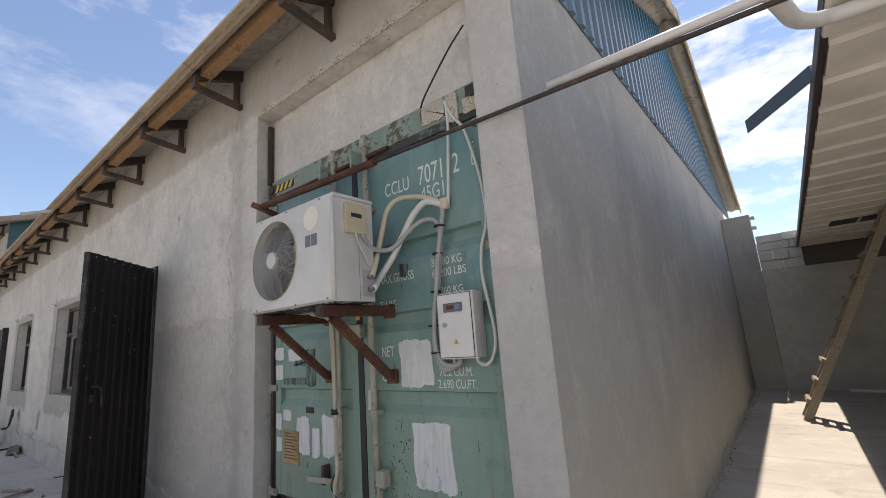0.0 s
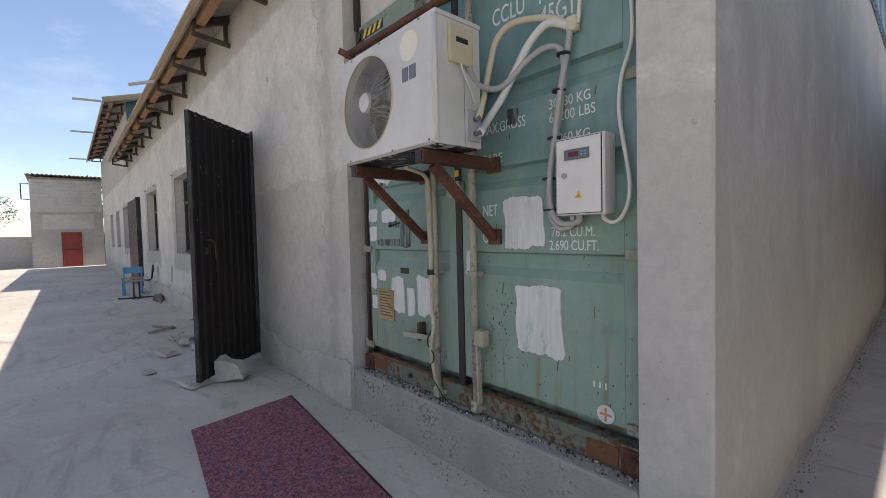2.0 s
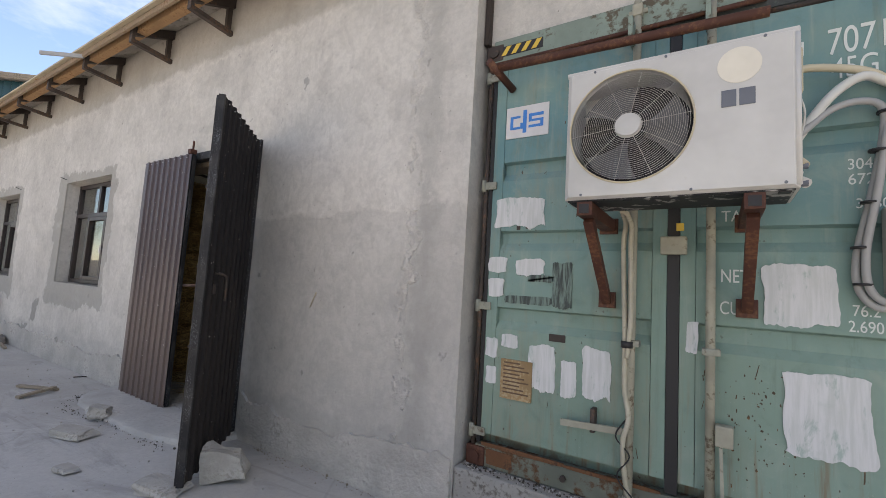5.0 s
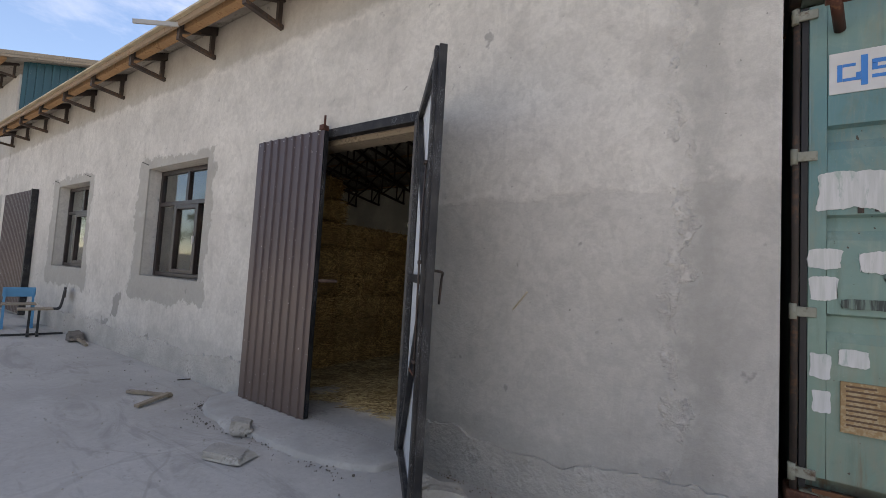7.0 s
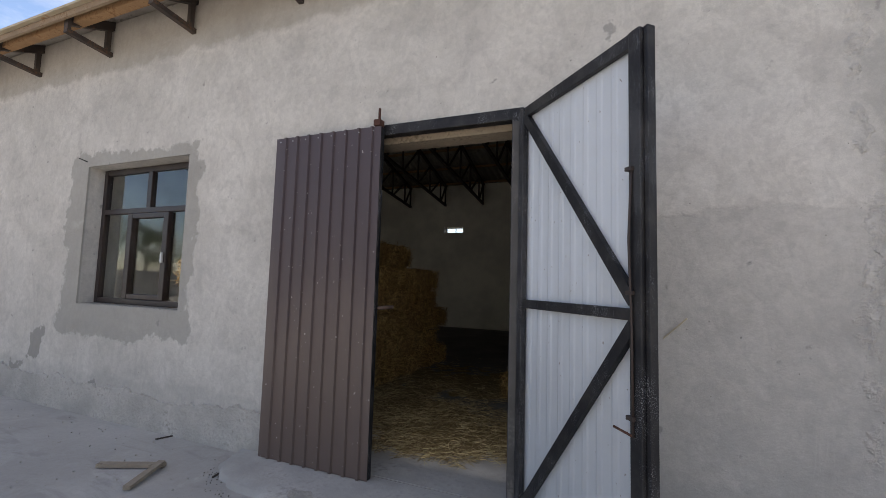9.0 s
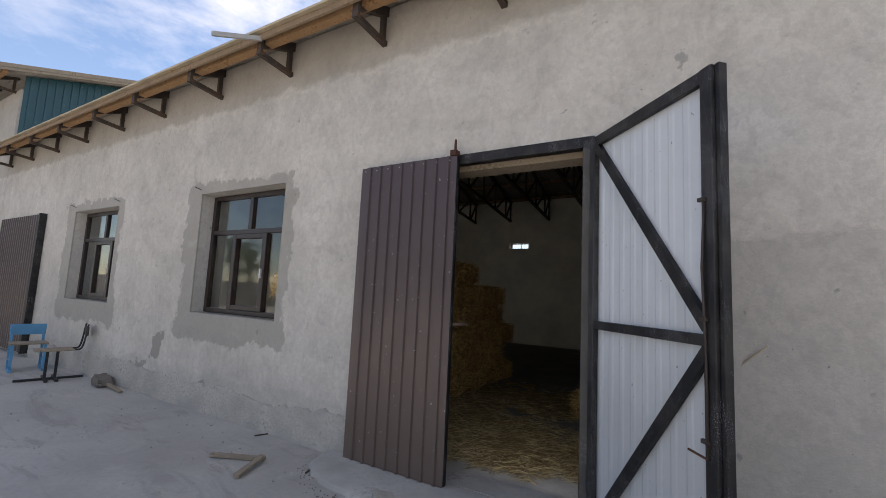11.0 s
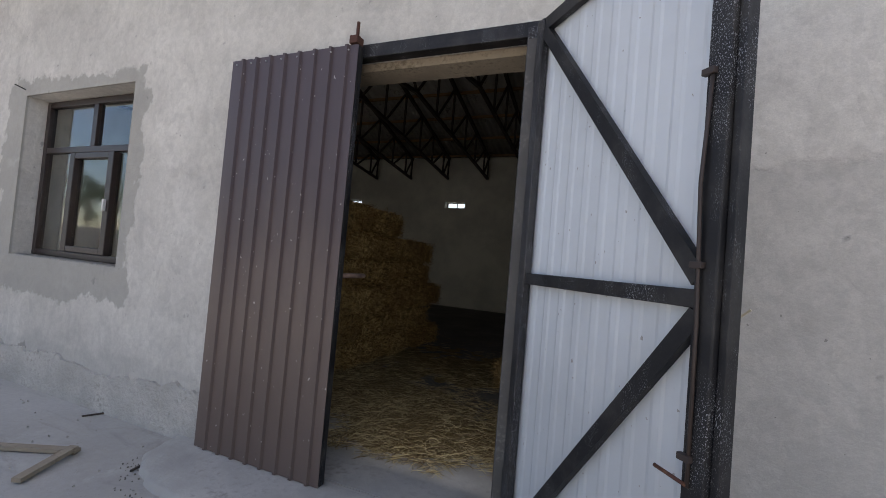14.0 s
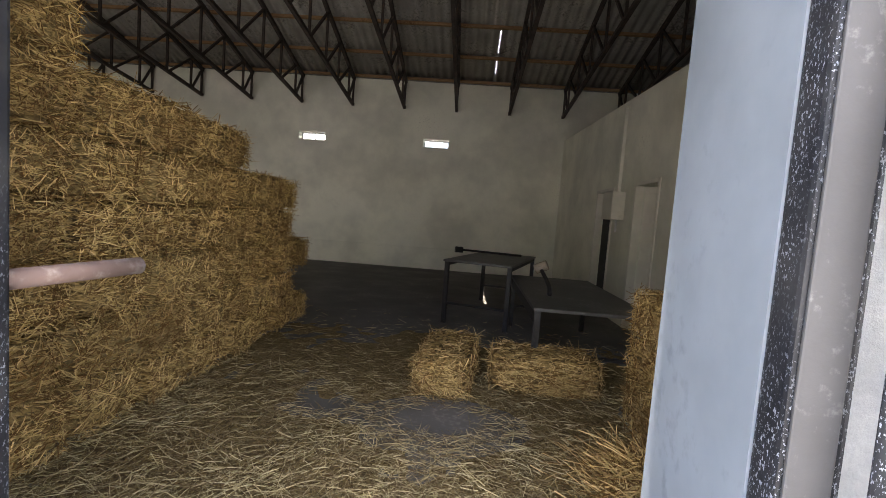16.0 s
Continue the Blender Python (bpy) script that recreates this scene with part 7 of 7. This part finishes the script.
def bale_meshes(seed):
    bm = bmesh.new()
    bmesh.ops.create_cube(bm, size=1.0)
    bmesh.ops.subdivide_edges(bm, edges=bm.edges[:], cuts=11, use_grid_fill=True)
    for v in bm.verts:
        c = v.co.copy()
        r = Vector((abs(c.x) * 2, abs(c.y) * 2, abs(c.z) * 2))
        soft = 1 - 0.17 * max(0.0, r.x ** 8 + r.y ** 8 + r.z ** 8 - 1)
        p = Vector((c.x * BL * 0.95, c.y * BW * 0.93, c.z * BH * 0.93)) * soft
        n1 = noise.noise(p * 9 + Vector((seed * 5.3, 0, 0)))
        n2 = noise.noise(p * 30 + Vector((0, seed * 3.7, 0)))
        flake = 0.010 * math.sin(p.x * 62 + 2 * n1)
        twine = sum(math.exp(-((p.x - t) / 0.025) ** 2) for t in (-0.2, 0.2))
        out = Vector((c.x * BW, c.y * BW * 1.6, c.z * BL)).normalized()
        v.co = p + out * (0.028 * n1 + 0.015 * n2 + (flake if abs(c.y) > 0.45 else 0) - 0.022 * twine) + Vector((0, 0, BH / 2))
    for f in bm.faces:
        f.smooth = True
    bmesh.ops.recalc_face_normals(bm, faces=bm.faces)
    body = bpy.data.meshes.new("bale_body")
    bm.to_mesh(body)
    bm.free()
    body.materials.append(M_BALE)

    def place(r):
        face = r.choices(("y", "x", "z"), (5, 2.6, 3))[0]
        s = r.choice((-1, 1))
        u, w = r.uniform(-0.445, 0.445), r.uniform(-0.415, 0.415)
        if face == "y":
            p, n = Vector((u * BL, s * BW * 0.485, BH / 2 + w * BH)), Vector((0, s, 0))
        elif face == "x":
            p, n = Vector((s * BL * 0.485, u * BW, BH / 2 + w * BH)), Vector((s, 0, 0))
        else:
            p, n = Vector((u * BL, w * BW, BH / 2 + s * BH * 0.48)), Vector((0, 0, s))
        # straws lie mostly flat in their layers; the ends show cut stubs
        d = Vector((r.gauss(0, 1), r.gauss(0, 1), r.gauss(0, 0.34 if r.random() < 0.7 else 1.0)))
        d = d - n * d.dot(n) + n * (r.uniform(0.0, 0.16) if r.random() < 0.88 else r.uniform(0.2, 0.7))
        return p - d.normalized() * 0.02, d
    return body, slivers(4600, place, (0.02, 0.125), (0.0012, 0.0031), seed + 70)


BALES = [bale_meshes(s) for s in range(4)]


def bale(at, turn, k, label="tight golden straw bale in the stack", group="stacked straw bales"):
    t = thing("straw_bale", (0, 0, 0), label, "straw bale", group)
    b = new("body", BALES[k % 4][0])
    b.parent = t
    s = new("loose_straw", BALES[k % 4][1])
    s.parent = t
    tagged(s, "", "", "", "stuff")
    t.matrix_basis = pose(at[0], at[1], at[2], 0, 0, turn)
    return t


rnd = random.Random(21)
HX = -8.47
k = 0
for row in range(6):
    z = FLOOR + row * 0.342
    far_end = {0: 6.85, 1: 6.85, 2: 6.9, 3: 6.8, 4: 6.75, 5: 5.5}[row]
    y = 2.55
    if row % 2 == 0:
        while y + 0.4 < far_end:
            for d in range(2):
                bale((HX - BL / 2 - d * 0.94 + rnd.uniform(-0.06, 0.06), y + BW / 2 + rnd.uniform(-0.01, 0.01), z), rnd.uniform(-3, 3) + (180 if rnd.random() < 0.5 else 0), k)
                k += 1
            y += BW + 0.02
    else:
        while y + 0.6 < far_end:
            for d in range(3):
                bale((HX - BW / 2 - d * 0.47 + rnd.uniform(-0.06, 0.05), y + BL / 2, z), 90 + rnd.uniform(-3, 3), k)
                k += 1
            y += BL + 0.02
# a higher tier behind the gate leaf
for row in range(6, 8):
    for i in range(2):
        bale((HX - 0.5 - 0.1 * (row - 6), 2.62 + 0.24 + i * 0.48, FLOOR + row * 0.342), rnd.uniform(-4, 4), k)
        k += 1
loose = "loose straw bale on the barn floor"
bale((-6.52, 5.03, FLOOR), 84, 1, loose, "loose straw bales")
bale((-5.70, 5.02, FLOOR), -4, 2, loose, "loose straw bales")
for i in range(3):
    bale((-4.96 + 0.02 * i, 4.16, FLOOR + i * 0.33), 88 + 4 * i, i, "straw bale stacked beside the gate", "loose straw bales")
bale((-4.90, 3.2, FLOOR), 84, 3, "straw bale stacked beside the gate", "loose straw bales")


def on_floor(r):
    while True:
        x, yv = r.uniform(-8.6, -4.6), 2.05 + abs(r.gauss(0, 1)) * 1.6
        if yv > 7.5:
            continue
        bare = math.hypot((x + 6.55) / 0.33, (yv - 4.25) / 0.22) < 1 or (yv < 2.42 + 0.35 * noise.noise(Vector((x * 2.2, yv * 3, 0))))
        if not bare and noise.noise(Vector((x * 1.5, yv * 1.5, 3.0))) > -0.45:
            break
    a = r.uniform(0, 2 * math.pi)
    return Vector((x, yv, FLOOR + 0.007 + abs(r.gauss(0, 0.018)))), Vector((math.cos(a), math.sin(a), r.gauss(0.03, 0.12)))


fl = new("floor_straw", slivers(34000, on_floor, (0.03, 0.16), (0.0009, 0.0023), 5, 0.4, M_FLOORSTRAW))
tagged(fl, "loose trampled straw covering the barn floor", "straw", "", "stuff")


def on_heap(r):
    x, yv = r.gauss(-5.42, 0.16), r.gauss(3.55, 0.18)
    h = 0.26 * math.exp(-((x + 5.42) / 0.24) ** 2 - ((yv - 3.55) / 0.26) ** 2)
    a = r.uniform(0, 2 * math.pi)
    return Vector((x, yv, FLOOR + 0.01 + h * r.random())), Vector((math.cos(a), math.sin(a), r.gauss(0.15, 0.4)))


tagged(new("straw_heap", slivers(2600, on_heap, (0.08, 0.26), (0.0014, 0.0032), 8)), "loose heap of straw beside the bales", "straw heap", "", "stuff")


def low_litter():
    """Matted straw under the loose blades."""
    bm = bmesh.new()
    nx, ny = 60, 70
    g = {}
    for i in range(nx + 1):
        for j in range(ny + 1):
            x, yv = -8.55 + 4.0 * i / nx, 2.0 + 5.0 * j / ny
            n = noise.noise(Vector((x * 1.5, yv * 1.5, 3.0))) + 0.5 * noise.noise(Vector((x * 6, yv * 6, 1.0)))
            hole = 0.5 * math.exp(-((x + 6.55) / 0.5) ** 2 - ((yv - 4.25) / 0.33) ** 2) + max(0, 2.7 - yv) * 0.4 + max(0, yv - 5.6) * 0.2
            g[i, j] = bm.verts.new((x, yv, FLOOR + 0.012 + 0.03 * n - 0.12 * hole))
    for i in range(nx):
        for j in range(ny):
            bm.faces.new((g[i, j], g[i + 1, j], g[i + 1, j + 1], g[i, j + 1])).smooth = True
    return bm


def litter_mat():
    n = Nodes("matted_straw", 0.95, 0, 0.15)
    f = n.noise(48, 5, 0.7, distort=1.5)
    n.colour(n.mix(n.ramp(f, 0.36, 0.68), (0.085, 0.06, 0.03), (0.40, 0.29, 0.13)))
    n.bump(f, 0.9, 0.02)
    return n.m


tagged(put_mesh("straw_litter", low_litter(), litter_mat()), "matted straw trodden into the floor", "straw", "", "stuff")


M_IRON = speckled("blackened_iron", (0.022, 0.021, 0.022), (0.05, 0.045, 0.04), 0.55, 0.2, 4, 40, 0.52, 0.66, 0.2)


def iron_table(name, cx, cy, w, l, h, turn, label, top_mat, apron_h):
    t = thing(name, (0, 0, 0), label, "table")
    part("tabletop", a_box(-w / 2, -l / 2, h - 0.03, w / 2, l / 2, h, bevel=0.004), top_mat, t)
    for x in (-w / 2 + 0.04, w / 2 - 0.04):
        for y in (-l / 2 + 0.06, l / 2 - 0.06):
            part("leg", a_beam((x, y, 0.0), (x, y, h - 0.031), 0.055, 0.055, (0, 1, 0)), M_IRON, t)
        part("side_rail", a_box(x - 0.02, -l / 2 + 0.09, h - 0.031 - apron_h, x + 0.02, l / 2 - 0.09, h - 0.031), M_IRON, t)
    for y in (-l / 2 + 0.06, l / 2 - 0.06):
        part("stretcher", a_beam((-w / 2 + 0.07, y, 0.28), (w / 2 - 0.07, y, 0.28), 0.03, 0.03), M_IRON, t)
    t.matrix_basis = pose(cx, cy, FLOOR, 0, 0, turn)
    return t


M_TABLE = speckled("greasy_steel_top", (0.085, 0.082, 0.08), (0.19, 0.185, 0.18), 0.45, 0.3, 2.5, 30, 0.52, 0.66, 0.2)
iron_table("iron_table", -5.97, 7.93, 0.93, 2.1, 0.87, -17, "tall black iron work table with steel top", M_TABLE, 0.05)
iron_table("iron_table", -5.27, 6.2, 1.05, 2.3, 0.70, -1, "low greasy iron work table", M_TABLE, 0.12)
mal = thing("long_hammer", (-6.0, 8.5, FLOOR + 0.86), "long-handled hammer lying on the iron table", "hammer")
part("head", a_tube([(-6.6, 8.43, FLOOR + 0.915), (-6.48, 8.46, FLOOR + 0.915)], 0.05, 12), M_BLACK, mal)
part("handle", a_tube([(-6.5, 8.45, FLOOR + 0.915), (-5.5, 8.55, FLOOR + 0.885)], 0.018, 8), M_IRON, mal)
pump = thing("rusty_bracket", (-5.55, 5.9, FLOOR + 0.70), "rusty bent steel fitting on the low table", "fitting")
part("stem", a_tube([(-5.55, 5.75, FLOOR + 0.715), (-5.55, 5.85, FLOOR + 0.80), (-5.6, 6.05, FLOOR + 0.93)], 0.022, 8), M_IRON, pump)
part("head", a_tube([(-5.66, 6.1, FLOOR + 0.93), (-5.54, 6.06, FLOOR + 0.99)], 0.055, 10), M_GREYTIMBER, pump)

eb = thing("fuse_box", (X_PART - 0.1, 8.35, 1.62), "pale steel fuse box on the partition", "fuse box")
part("case", a_box(X_PART - 0.2, 8.12, 1.64, X_PART - 0.002, 8.58, 2.07, bevel=0.008), M_SIDING, eb)
part("switch", a_box(X_PART - 0.12, 8.60, 1.75, X_PART - 0.05, 8.64, 1.95), M_BLACK, eb)
part("lower_conduit", a_tube([(X_PART - 0.05, 8.3, 1.45), (X_PART - 0.05, 8.3, 1.638)], 0.018, 8), M_PIPEWHITE, eb)
tagged(put_mesh("cable_trunking", a_box(X_PART - 0.05, 8.37, 2.074, X_PART - 0.002, 8.45, 3.43), M_INNER), "painted cable trunking up the partition", "trunking")
for i, (a, b, ang) in enumerate(((7.0, 7.72, 35), (8.7, 9.52, 12))):
    bm = bmesh.new()
    box(bm, X_PART - 0.015, a - 0.05, FLOOR, X_PART + 0.1, a + 0.002, 2.13)
    box(bm, X_PART - 0.015, b - 0.002, FLOOR, X_PART + 0.1, b + 0.05, 2.13)
    box(bm, X_PART - 0.015, a - 0.05, 2.131, X_PART + 0.1, b + 0.05, 2.18)
    dr = structure("door_%d" % (i + 1), bm, M_SIDING, "pale painted doorway casing in the partition", "door")
    lf = a_box(0, -(b - a) + 0.01, 0.0, 0.035, 0, 2.06)
    bmesh.ops.rotate(lf, verts=lf.verts, cent=(0, 0, 0), matrix=Euler((0, 0, radians(ang))).to_matrix())
    bmesh.ops.translate(lf, verts=lf.verts, vec=(X_PART + 0.12, b - 0.01, FLOOR + 0.01))
    part("door_leaf", lf, M_SIDING if i == 0 else M_IRON, dr, "pale painted door leaf standing ajar" if i == 0 else "dark sheet door leaf")
structure("wall_store", a_box(X_PART + 1.6, 2.4, -0.1, X_PART + 1.64, REAR - 0.004, 3.2), M_INNER, "dim wall of the store behind the partition", "wall")


# ---- trees beyond the yard ----
def tree(at, h, seed):
    r = random.Random(seed)
    t = thing("tree", (0, 0, 0), "dusty green roadside tree", "tree", "far trees")
    tr = bmesh.new()
    tube(tr, [(0, 0, 0), (0.1, 0, h * 0.3), (0.0, 0.1, h * 0.75)], 0.14, 7)
    for i in range(6):
        a = i * 1.1
        z = h * (0.3 + 0.07 * i)
        tube(tr, [(0.05, 0.03, z), (math.cos(a) * h * 0.14, math.sin(a) * h * 0.14, z + h * 0.14)], 0.045, 5)
    part("trunk", tr, M_BARK, t)
    verts, faces = [], []
    clumps = [(Vector((r.gauss(0, h * 0.15), r.gauss(0, h * 0.15), h * r.uniform(0.38, 0.98))), r.uniform(0.08, 0.15) * h) for _ in range(22)]
    for c, s in clumps:
        for _ in range(110):
            d = Vector((r.gauss(0, 1), r.gauss(0, 1), r.gauss(0, 0.8)))
            p = c + d.normalized() * s * r.random() ** 0.5
            u = Vector((r.uniform(-1, 1), r.uniform(-1, 1), r.uniform(-1, 1))).normalized() * 0.12
            w = u.orthogonal().normalized() * 0.07
            i = len(verts)
            verts += [tuple(p - u), tuple(p + w), tuple(p + u), tuple(p - w)]
            faces.append((i, i + 1, i + 2, i + 3))
    me = bpy.data.meshes.new("crown")
    me.from_pydata(verts, [], faces)
    me.materials.append(M_LEAF)
    cr = new("crown", me)
    cr.parent = t
    t.matrix_basis = pose(*at)
    return t


ORIGIN["tree"] = Vector((0, 0, 0))
base_tree = tree((-52, 1.5, 0), 7.0, 3)
rnd = random.Random(31)
for x, yv, s in [(-56 - rnd.uniform(0, 8), -6 - i * 5.5, rnd.uniform(0.75, 1.15)) for i in range(6)] + [(-46 + i * 4.2 + rnd.uniform(-2, 2), -40 + rnd.uniform(-5, 5), rnd.uniform(0.9, 1.5)) for i in range(14)] + [(-40 + i * 3.1 + rnd.uniform(-1, 1), -31 + rnd.uniform(-3, 3), rnd.uniform(0.8, 1.25)) for i in range(16)]:
    c = copy_thing(base_tree, pose(x, yv, 0, 0, 0, rnd.uniform(0, 360)))
    c.scale = (s, s, s)
